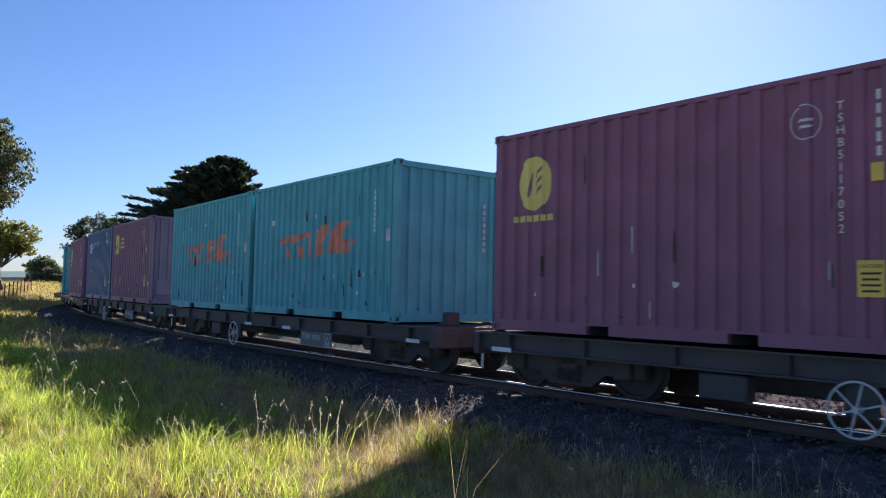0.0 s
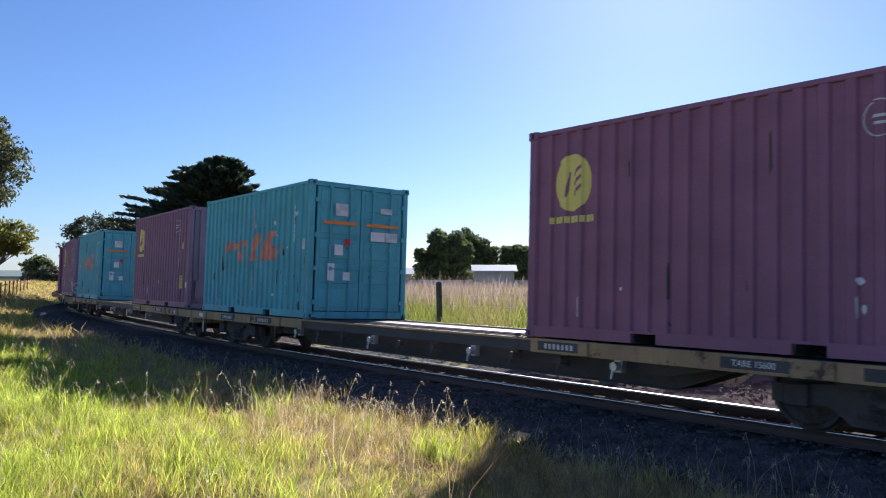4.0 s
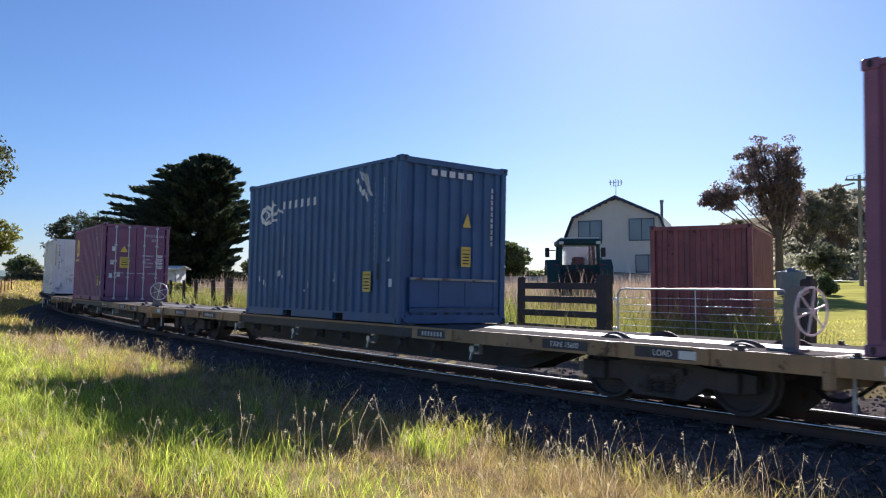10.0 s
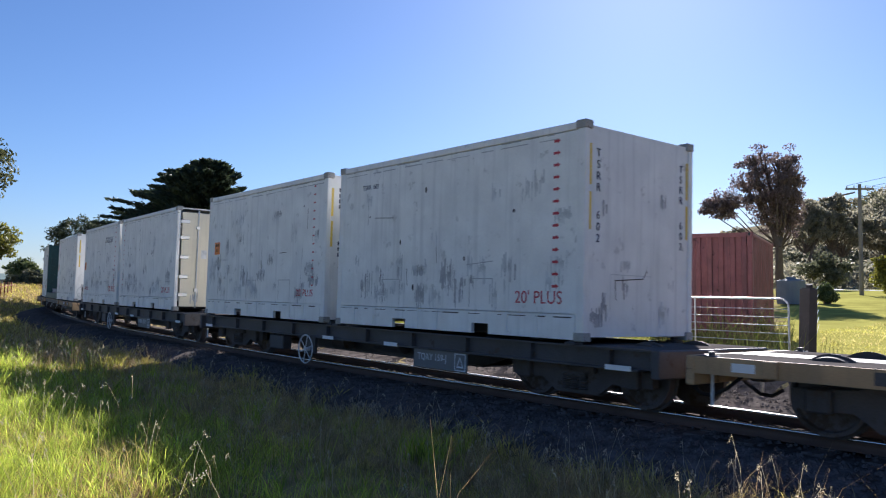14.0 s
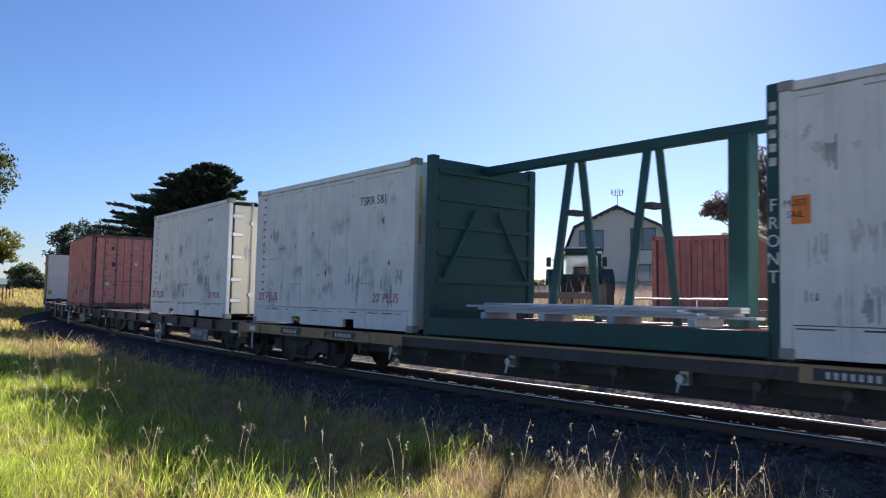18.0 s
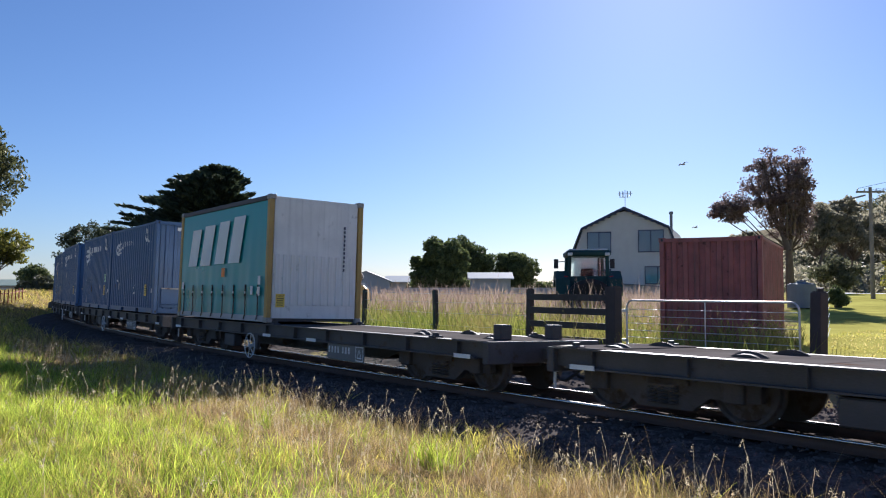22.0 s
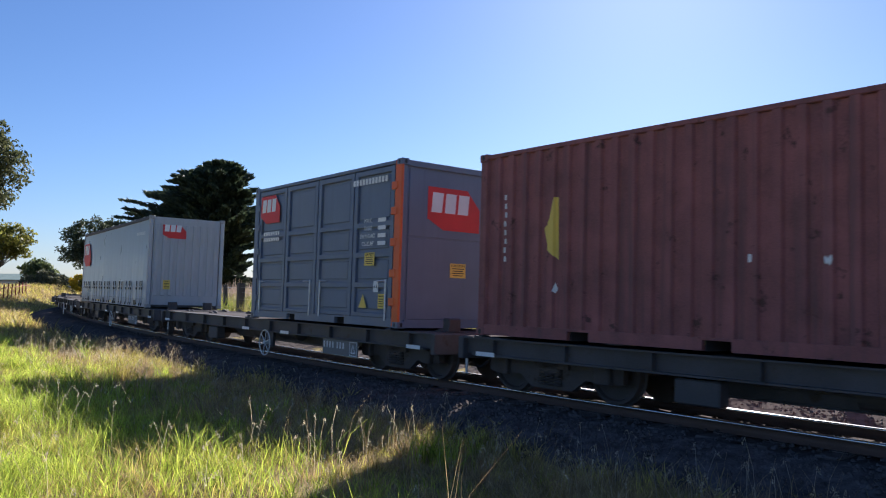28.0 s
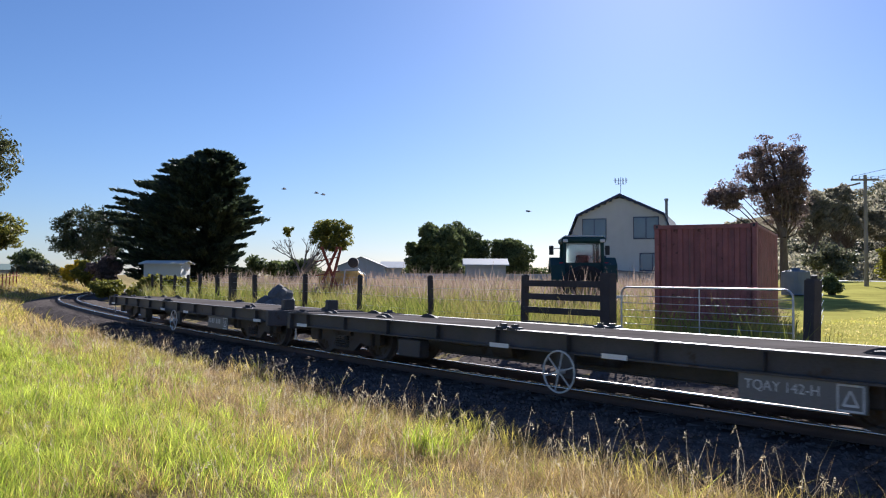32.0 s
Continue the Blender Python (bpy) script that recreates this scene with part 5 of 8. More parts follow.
def reefer(place, rest, label, end="plain", serial=None, plus=(), H=2.93, seed=1, arrows=()):
    """Insulated box with smooth sides."""
    c = thing("insulated_container", label, "container", "containers on the train")
    L, hl, hw, mat = 6.058, 3.029, WIDE / 2, M["white"]
    for x, sx in ((-hl, 1), (hl, -1)):
        for y, sy in ((hw, -1), (-hw, 1)):
            part("corner_post", lambda: Geo().box(-0.07, 0.07, -0.05, 0.05, 0.10, H - 0.10, chamfer=0.012), mat, c, m=pose(x + sx * 0.075, y + sy * 0.055, 0), key=("rpost", H))
            for z in (0.059, H - 0.059):
                part("corner_casting", casting_geo, M["casting"], c, "grimy pale corner casting", m=pose(x + sx * 0.083, y + sy * 0.075, z), key="rcasting")
    for s in (1, -1):
        def side():
            g = Geo()
            a, b = sorted((s * (hw - 0.05), s * (hw - 0.012)))
            g.box(-hl + 0.14, hl - 0.14, a, b, 0.36, H - 0.13)
            a2, b2 = sorted((s * (hw - 0.05), s * (hw - 0.004)))
            g.box(-hl + 0.14, hl - 0.14, a2, b2, H - 0.12, H - 0.02, chamfer=0.01)
            return g
        part("side_panel", side, mat, c, key=("rside", H, s))
        a, b = sorted((s * (hw - 0.06), s * (hw - 0.002)))
        for x0, x1, z0 in ((-hl + 0.15, -1.21, 0.02), (-1.21, -0.84, 0.17), (-0.84, 0.84, 0.02), (0.84, 1.21, 0.17), (1.21, hl - 0.15, 0.02)):
            part("skirt_rail", lambda: Geo().box(x0, x1, a, b, z0, 0.35), mat, c, key=("rskirt", s, x0))
        for x in (-2.2, -1.6, 0.0, 0.5, 1.8, 2.4):
            part("skirt_rib", lambda: Geo().box(-0.012, 0.012, b - 0.001 if s > 0 else a - 0.01, b + 0.008 if s > 0 else a + 0.001, 0.03, 0.34), mat, c, m=pose(x, 0, 0), key=("rskirtrib", s))
    part("fork_pocket_floor", lambda: Geo().box(-hl + 0.15, hl - 0.15, -hw + 0.1, hw - 0.1, 0.17, 0.2).box(-1.3, 1.3, -0.9, 0.9, 0.02, 0.171), M["frame_dark"], c, key="rfloor")
    part("roof", lambda: Geo().box(-hl + 0.14, hl - 0.14, -hw + 0.05, hw - 0.05, H - 0.06, H - 0.025), mat, c, key=("rroof", H))
    part("end_panel", lambda: Geo().box(hl - 0.09, hl - 0.03, -hw + 0.1, hw - 0.1, 0.06, H - 0.06), mat, c, key=("rend", H))
    if end == "plain":
        part("end_panel", lambda: Geo().box(-hl + 0.03, -hl + 0.09, -hw + 0.1, hw - 0.1, 0.06, H - 0.06), mat, c, key=("rend2", H))
        for y in (1.085, -1.085):
            mark(c, [rect(0, 0, 0.05, 0.55), rect(0, -0.62, 0.05, 0.5)], M["m_yellow"], on_end(-hl + 0.026, y, 2.35), "yellow warning strip", "rstrip")
            mark(c, [rect(0, 0.3 - 0.11 * i, 0.05, 0.08) for i in range(4)] + [rect(0, -0.75 - 0.11 * i, 0.05, 0.08) for i in range(3)], M["m_navy"], on_end(-hl + 0.026, y - (0.17 if y > 0 else -0.14), 2.3), key="rendserial") if seed not in (11, 15) else None
        mark(c, [rect(0.0, 0.0, 0.9, 0.012, 0), rect(-0.45, -0.25, 0.012, 0.5)], M["m_patch"], on_end(-hl + 0.026, 0.2, 0.9), key="rendscratch")
    else:
        for s in (1, -1):
            def leaf():
                a, b = sorted((s * 0.01, s * 1.06))
                return Geo().box(-hl + 0.02, -hl + 0.08, a, b, 0.12, H - 0.16, chamfer=0.008)
            d = part("door", leaf, M["cream"], c, "cream insulated door", key=("rdoor", H, s))
            for z in (0.45, 0.95, 1.5, 2.05, 2.5):
                part("hinge", lambda: Geo().box(-0.04, 0.0, -0.16, 0.10, -0.05, 0.05, chamfer=0.01), M["galv"], d, m=pose(-hl + 0.02, s * 1.02, z), key="rhinge")
            for y in (0.25, 0.62):
                part("lock_rod", lambda: Geo().tube((-hl - 0.02, s * y, 0.08), (-hl - 0.02, s * y, H - 0.1), 0.02, n=8).box(-hl - 0.04, -hl + 0.02, s * y - 0.05, s * y + 0.05, 0.55, 0.63).box(-hl - 0.04, -hl + 0.02, s * y - 0.05, s * y + 0.05, 2.3, 2.38), M["galv"], d, "galvanised lock rod", key=("rrod", s, y))
            part("sticker", flat([rect(0, 0, 0.16, 0.24)]), M["m_patch"], d, "worn label", m=on_end(-hl + 0.016, s * 0.42, 1.6), key="rlabel")
    face = Y_FACE - 0.006
    if serial:
        word, sx, size = serial
        words(c, word, M["m_navy"], on_side(sx, face, H - 0.62 if size > 0.2 else H - 0.45), size, "dark painted serial")
    for e, k in plus:
        words(c, "20' PLUS", M["m_red_worn"], on_side(2.35 if e == "f" else -2.2, face, 0.56), 0.25 * k, "red painted size mark")
    for e, k in arrows:
        s = 1 if e == "n" else -1
        o = [(-0.085, -0.025), (0.01, -0.025), (0.01, -0.05), (0.085, 0), (0.01, 0.05), (0.01, 0.025), (-0.085, 0.025)]
        for i in range(13):
            mark(c, [[(s * x * k * 0.72, y * k * 0.72) for x, y in o][::s]], M["m_red_worn"], on_side(-2.52 if s > 0 else 2.62, face, 0.72 + 0.165 * i), key=("rarrow", s, k))
    weather(c, seed, H)
    rng = random.Random(seed + 7)
    for i in range(9):
        part("scuff", flat(streaky(rng, rng.uniform(0.08, 0.25), rng.uniform(0.1, 0.4)), 0.002), M["m_patch"] if i % 2 else M["m_worn"], c, m=on_end(-hl + (0.026 if end == "plain" else 0.015), rng.uniform(-0.95, 0.95), rng.uniform(0.3, 1.0) if i < 6 else rng.uniform(1.0, 2.6)))
    if seed == 11:
        for y in (0.92, -0.94):
            stack(c, "TSRR", M["m_navy"], on_end(-hl + 0.024, y, 2.28), 0.155, "dark painted serial letters")
            stack(c, "602", M["m_navy"], on_end(-hl + 0.024, y, 1.52), 0.155, "dark painted serial figures")
        part("scratch", flat([rect(0, 0, 0.62, 0.014, 0), [(-0.31, 0), (-0.30, 0), (-0.30, -0.28), (-0.31, -0.26)], [(0.31, 0), (0.40, 0.10), (0.40, 0.12), (0.30, 0.01)]], 0.003), M["bogie"], c, "long dark crack", m=on_end(-hl + 0.024, 0.25, 0.84) @ pose(0, 0, 0, 0, 0, 4))
    if seed == 15:
        stack(c, "TSRR", M["m_black"], on_end(-hl + 0.024, 0.72, 2.30), 0.14, "black serial letters")
        stack(c, "586", M["m_black"], on_end(-hl + 0.024, 0.72, 1.55), 0.14, "black serial figures")
    RESTS[c.name] = rest
    MOVERS.append((c, place))
    return c


def must_go(c, x, z, mat="m_sticker", label="orange handling sticker"):
    p = part("sticker", flat([rect(0, 0, 0.32, 0.30)]), M[mat], c, label, m=on_side(x, Y_FACE - 0.005, z), key="must")
    part("lettering", letters("MUST", 0.10, M["m_black"]), None, p, m=pose(0, 0.07, 0.003))
    part("lettering", letters("SAIL", 0.10, M["m_black"]), None, p, m=pose(0, -0.05, 0.003))


def flat_rack(place, rest):
    """Dark green rack with solid end walls, a ridge bar and slanting props."""
    c = thing("flat_rack", "dark green steel flat rack with slanting props, rusty", "flat rack")
    hl, hw, H, g0 = 3.029, WIDE / 2, 2.95, M["green_steel"]
    for s in (1, -1):
        part("base_beam", lambda: Geo().box(-hl + 0.1, hl - 0.1, *sorted((s * (hw - 0.14), s * (hw - 0.01))), 0.02, 0.30, chamfer=0.01), g0, c, key=("rb", s))
    part("bed", lambda: Geo().box(-hl + 0.1, hl - 0.1, -hw + 0.14, hw - 0.14, 0.10, 0.22), M["frame_dark"], c)
    for i in range(5):
        part("cross_beam", lambda: Geo().box(-0.06, 0.06, -hw + 0.14, hw - 0.14, 0.22, 0.30, chamfer=0.01), M["rust_iron"], c, m=pose(-2.2 + i * 1.1, 0, 0), key="rackcross")
    for k, x in ((1, hl - 0.09), (-1, -hl + 0.09)):
        for y in (hw - 0.09, -hw + 0.09):
            part("corner_post", lambda: Geo().box(-0.08, 0.08, -0.08, 0.08, 0.0, H, chamfer=0.015), g0, c, m=pose(x, y, 0), key="rackpost")
    part("end_wall", lambda: Geo().box(hl - 0.13, hl - 0.08, -hw + 0.15, hw - 0.15, 0.2, H - 0.05), g0, c)
    for z in (0.45, 0.9, 1.35, 1.8, 2.25, 2.7):
        part("wall_rib", lambda: Geo().box(hl - 0.19, hl - 0.13, -hw + 0.15, hw - 0.15, -0.04, 0.04), g0, c, m=pose(0, 0, z), key="rackrib")
    for s in (1, -1):
        part("brace", lambda: Geo().tube((hl - 0.2, s * 0.25, 2.1), (hl - 0.2, s * 0.95, 0.95), 0.035, n=6), g0, c, key=("rackbrace", s))
    part("end_frame", lambda: Geo().box(-hl + 0.04, -hl + 0.12, -hw + 0.15, hw - 0.15, H - 0.2, H - 0.05).tube((-hl + 0.08, -0.9, 0.4), (-hl + 0.08, 0.9, 2.2), 0.04, n=6), g0, c)
    part("end_post", lambda: Geo().box(-2.05, -1.75, -0.12, 0.12, 0.2, 2.74, chamfer=0.02), g0, c)
    part("ridge_bar", lambda: Geo().box(-hl + 0.1, hl - 0.1, -0.07, 0.07, 2.72, 2.87, chamfer=0.015), g0, c, "dark ridge bar")
    for x in (-0.55, 0.85):
        for s in (1, -1):
            part("prop", lambda: Geo().tube((s * 0.06, s * 0.05, 2.74), (s * 0.17, s * 0.36, 0.25), 0.075, n=4), g0, c, m=pose(x, 0, 0), key=("prop", s))
        part("prop_tie", lambda: Geo().box(-0.10, 0.10, -0.16, 0.16, 1.9, 1.97), M["frame_dark"], c, m=pose(x, 0, 0), key="proptie")
    stack(c, "FRONT", M["m_white"], on_side(-hl + 0.09, hw - 0.006, 1.25), 0.19, "white painted word on the post")
    mark(c, [rect(0, 0.3 - 0.15 * i, 0.08, 0.09) for i in range(5)], M["m_patch"], on_side(-hl + 0.09, hw - 0.006, 2.4), "illegible painted marks")
    RESTS[c.name] = rest
    MOVERS.append((c, place))
    return c


def curtain_sheet(L, H, z0, z1, waves, amp, sag):
    """A taut cloth wall that bellies and creases a little; outer face to +y."""
    nx, nz = 90 if L < 8 else 150, 48
    rng = np.random.default_rng(4)
    x, z = np.meshgrid(np.linspace(-L / 2, L / 2, nx), np.linspace(z0, z1, nz))
    u = (z - z0) / (z1 - z0)
    crease = np.exp(-((u - 0.24 - 0.02 * np.sin(x * 1.7)) / 0.035) ** 2) - 0.8 * np.exp(-((u - 0.15 - 0.02 * np.sin(x * 2.3 + 1)) / 0.03) ** 2)
    y = 0.5 * amp * crease + amp * np.sin(x * waves) * (1 - u) ** 2 + 0.35 * amp * np.sin(x * waves * 2.3 + 1.0 + 2 * u) * (1 - u) + sag * np.sin(np.pi * u)
    i = (np.arange(nz - 1)[:, None] * nx + np.arange(nx - 1)).ravel()
    return np.stack([x.ravel(), y.ravel(), z.ravel()], 1), np.stack([i + 1, i, i + nx, i + nx + 1], 1)


def curtain_box(place, rest, L, label, cloth, end_mat, post_mat, straps):
    c = thing("curtain_sided_container", label, "container", "containers on the train")
    H, hl, hw = 2.97 if L > 8 else 2.896, L / 2, WIDE / 2
    for x, sx in ((-hl, 1), (hl, -1)):
        for y, sy in ((hw, -1), (-hw, 1)):
            part("corner_post", lambda: Geo().box(-0.07, 0.07, -0.06, 0.06, 0.1, H - 0.1, chamfer=0.015), post_mat, c, m=pose(x + sx * 0.075, y + sy * 0.065, 0), key=("cpost", H))
            for z in (0.059, H - 0.059):
                part("corner_casting", casting_geo, M["casting"], c, "grimy corner casting", m=pose(x + sx * 0.088, y + sy * 0.08, z), key="ccast")
    for s in (1, -1):
        v, f = curtain_sheet(L - 0.36, H, 0.14, H - 0.12, 5.5, 0.016, 0.012)
        if s < 0:
            v = v * (1, -1, 1)
            f = f[:, ::-1]
        me = quick_mesh("curtain", v + (0, s * (hw - 0.035), 0), f, cloth, smooth=True)
        cu = part("curtain", me, None, c)
        part("top_rail", lambda: Geo().box(-hl + 0.18, hl - 0.18, *sorted((s * (hw - 0.07), s * (hw - 0.0))), H - 0.13, H - 0.02, chamfer=0.012), M["frame_dark"], c, "dark curtain track", key=("crail", L, s))
        part("bottom_rail", lambda: Geo().box(-hl + 0.18, hl - 0.18, *sorted((s * (hw - 0.09), s * (hw - 0.02))), 0.01, 0.28 if L > 8 else 0.15, chamfer=0.01), M["grey_panel"], c, key=("cbot", L, s))
    rng = random.Random(straps)
    for i in range(straps):
        x = -hl + 0.5 + i * (L - 1.0) / (straps - 1)
        st = part("strap", lambda: Geo().box(-0.02, 0.02, hw - 0.012, hw + 0.001, 0.12, 0.56), M["strap"] if L > 8 else M["m_black"], c, "pale webbing strap" if L > 8 else "", m=pose(x + (rng.uniform(-0.16, 0.16) if L > 8 else 0), 0, 0), key=("cstrap", L))
        part("ratchet", lambda: Geo().box(-0.024, 0.024, hw - 0.010, hw + 0.012, 0.56, 0.86, chamfer=0.006).box(-0.032, 0.032, hw - 0.008, hw + 0.022, 0.58, 0.64, chamfer=0.006), M["m_black"], st, "black strap ratchet", key="cratchet")
        part("buckle", lambda: Geo().box(-0.026, 0.026, hw - 0.008, hw + 0.016, 0.64, 0.70, chamfer=0.006), M["galv"], st, "bright buckle", key="cbuckle")
        part("hook", lambda: Geo().tube((0, hw, 0.14), (0.03, hw + 0.01, 0.05), 0.014, n=5), M["bogie"], st, key="chook")
    if L > 8:
        for x, w in ((-4.4, 0.36), (-1.05, 0.36), (1.05, 0.36), (4.4, 0.30)):
            part("fork_pocket", lambda: Geo().box(-w / 2, w / 2, hw - 0.05, hw - 0.012, 0.05, 0.22), M["m_black"], c, "dark fork pocket", m=pose(x, 0, 0), key=("cpocket", w))
        for x, w in ((2.1, 0.8), (-0.2, 0.6)):
            part("marking", flat([rect(0, 0, w, 0.05)], 0.002), M["m_yellow"], c, "faded yellow strip on the sill", m=on_side(x, hw - 0.018, 0.11))
        for i in range(9):
            part("rail_clip", lambda: Geo().box(-0.13, 0.13, hw - 0.05, hw + 0.004, H - 0.035, H - 0.012), M["strap"], c, "pale roof clip", m=pose(-5.3 + 1.32 * i, 0, 0), key="crailclip")
    part("roof", lambda: Geo().box(-hl + 0.1, hl - 0.1, -hw + 0.05, hw - 0.05, H - 0.06, H - 0.03), end_mat, c, key=("croof", L))
    part("floor", lambda: Geo().box(-hl + 0.1, hl - 0.1, -hw + 0.09, hw - 0.09, 0.03, 0.17), M["frame_dark"], c, key=("cfloor", L))
    part("end_panel", lambda: Geo().box(hl - 0.1, hl - 0.05, -hw + 0.15, hw - 0.15, 0.1, H - 0.08), end_mat, c, key=("cend", L))
    def front():
        g = Geo()
        g.box(-hl + 0.05, -hl + 0.10, -hw + 0.15, hw - 0.15, 0.10, H - 0.05)
        return g
    fp = part("front_panel", front, end_mat, c, key=("cfront", L))
    for i in range(11 if L < 8 else 9):
        y = -0.96 + i * (0.192 if L < 8 else 0.24)
        part("rib", lambda: Geo().box(-hl + 0.02, -hl + 0.051, -0.06, 0.06, 0.40, H - 0.25 if L > 8 else 1.55, chamfer=0.01), end_mat, fp, m=pose(0, y, 0), key=("crib", L))
    RESTS[c.name] = rest
    MOVERS.append((c, place))
    return c


def side_door_box(place, rest):
    """Slate box with four folding side doors, orange posts."""
    c = thing("side_door_container", "slate blue side-door container with bright orange corner posts", "container", "containers on the train")
    L, H, hl, hw, mat = 6.058, 2.97, 3.029, WIDE / 2, M["slate"]
    box_frame(c, H, L, mat, "slate")
    for x, sx in ((-hl, 1), (hl, -1)):
        part("post_cover", lambda: Geo().box(-0.10, 0.10, hw - 0.05, hw + 0.004, 0.02, H - 0.02, chamfer=0.01), M["orange"] if sx > 0 else mat, c, "orange corner post" if sx > 0 else "", m=pose(x + sx * 0.10, 0, 0), key=("pc", sx))
        part("post_cover", lambda: Geo().box(-0.012, 0.02, -0.09, 0.09, 0.02, H - 0.02), M["orange"], c, "orange corner post", m=pose(x, -hw + 0.09, 0), key="pc2")
        for z in (0.45, 0.95, 1.5, 2.05, 2.5):
            part("hinge", lambda: Geo().box(-0.09, 0.09, hw - 0.01, hw + 0.02, -0.07, 0.07, chamfer=0.01), M["orange"] if sx > 0 else mat, c, m=pose(x + sx * 0.2, 0, z), key=("sdh", sx))
    xs = [-hl + 0.22, -1.42, 0.0, 1.42, hl - 0.22]
    for i, (x0, x1) in enumerate(zip(xs, xs[1:])):
        w, side = (x1 - x0) / 2 - 0.02, i in (0, 3)
        d = part("side_door", lambda: Geo().box(-w, w, hw - 0.085, hw - 0.065, 0.17, H - 0.1), mat, c, m=pose((x0 + x1) / 2, 0, 0), key=("sdoor", side))
        for z0, z1 in ((0.17, 0.25), (0.70, 0.80), (1.25, 1.35), (1.80, 1.90), (H - 0.20, H - 0.10)):
            part("door_rail", lambda: Geo().box(-w + 0.10, w - 0.10, hw - 0.066, hw - 0.014, z0, z1, chamfer=0.01), mat, d, key=("sdrail", side, z0))
        for z0, z1 in ((0.25, 0.70), (0.80, 1.25), (1.35, 1.80), (1.90, H - 0.20)):
            part("door_panel", lambda: Geo().box(-w + 0.18, w - 0.18, hw - 0.066, hw - 0.045, z0 + 0.06, z1 - 0.05, chamfer=0.01), mat, d, key=("sdpanel", side, z0))
        for e in (-1, 1):
            part("door_stile", lambda: Geo().box(*sorted((e * w, e * (w - 0.11))), hw - 0.066, hw - 0.014, 0.17, H - 0.1), mat, d, key=("sdstile", side, e))

        def rod():
            s = 1 if i % 2 else -1
            return Geo().tube((s * 0.5, hw + 0.0, 0.12), (s * 0.5, hw + 0.0, 0.85), 0.016, n=6).tube((s * 0.5, hw + 0.01, 0.82), (s * 0.22, hw + 0.01, 0.82), 0.014, n=6)
        part("lock_rod", rod, M["galv"], d, "white lock rod and handle", key=("sdrod", i % 2))
    part("roof", lambda: Geo().box(-hl + 0.14, hl - 0.14, -hw + 0.06, hw - 0.06, H - 0.05, H - 0.03), mat, c)
    part("side_panel", lambda: corrugated(L - 0.33, H - 0.24, 0.036, 0.276, -1), mat, c, m=pose(0, -hw + 0.012, 0.16))
    wall_end(c, H, L, mat, "s", 1)
    def front():
        g = Geo().box(-hl + 0.06, -hl + 0.1, -hw + 0.15, hw - 0.15, 0.1, H - 0.1)
        g.box(-hl + 0.045, -hl + 0.06, -hw + 0.2, hw - 0.2, 1.62, H - 0.16, chamfer=0.004).box(-hl + 0.045, -hl + 0.06, -hw + 0.2, hw - 0.2, 0.16, 1.58, chamfer=0.004)
        return g
    part("end_panel", front, mat, c)
    tag = [(-0.5, 0.28), (0.25, 0.28), (0.5, 0.0), (0.5, -0.36), (-0.2, -0.36), (-0.5, -0.2)]
    for m, k in ((on_side(2.24, Y_FACE - 0.008, 2.48), 0.98), (on_end(-hl + 0.04, 0.02, 2.20), 1.2)):
        lg = part("logo_panel", flat([[(x * k, y * k) for x, y in tag]]), M["m_red"], c, "red brand panel", m=m)
        for j in range(3):
            part("logo_block", flat([rect((-0.32 + 0.25 * j) * k, 0.05 * k, 0.20 * k, 0.30 * k, 0.08)], 0.004), M["m_white"], lg, "white block")
    mark(c, [rect(-0.36 + 0.09 * i, 0.06 - 0.13 * k, 0.065, 0.085) for i in range(9) for k in range(2)], M["m_white"], on_side(2.14, Y_FACE - 0.008, 1.83), "white name block")
    mark(c, [rect(0.3 - 0.11 * i, 0, 0.08, 0.11) for i in range(11)], M["m_white"], on_side(-2.22, Y_FACE - 0.008, 2.66), "white serial blocks")
    for i, word in enumerate(("MAX.", "TARE", "PAYLOAD", "CU.CAP")):
        words(c, word, M["m_white"], on_side(-1.95, Y_FACE - 0.008, 1.92 - 0.14 * i), 0.115, "white painted word")
    mark(c, [rect(0, -0.14 * i, 0.26, 0.075) for i in range(4)], M["m_white"], on_side(-2.42, Y_FACE - 0.008, 1.92), "white weight table")
    caution(c, -2.05, 1.22, 0.34, 0.24)
    caution(c, -2.48, 0.46, 0.2, 0.26)
    caution(c, -0.1, 1.05, 0.36, 0.26, "end", 2.99)
    mark(c, [[(-0.14, -0.12), (0.14, -0.12), (0, 0.13)]], M["m_yellow"], on_side(-1.85, Y_FACE - 0.008, 0.45), "yellow warning triangle")
    part("sticker", flat([rect(0, 0, 0.16, 0.2)]), M["m_white"], c, "white height label", m=on_side(-2.28, Y_FACE - 0.008, 0.72))
    words(c, "6.2", M["m_black"], on_side(-2.28, Y_FACE - 0.004, 0.72), 0.09, "black height figures")
    RESTS[c.name] = rest
    MOVERS.append((c, place))
    return c


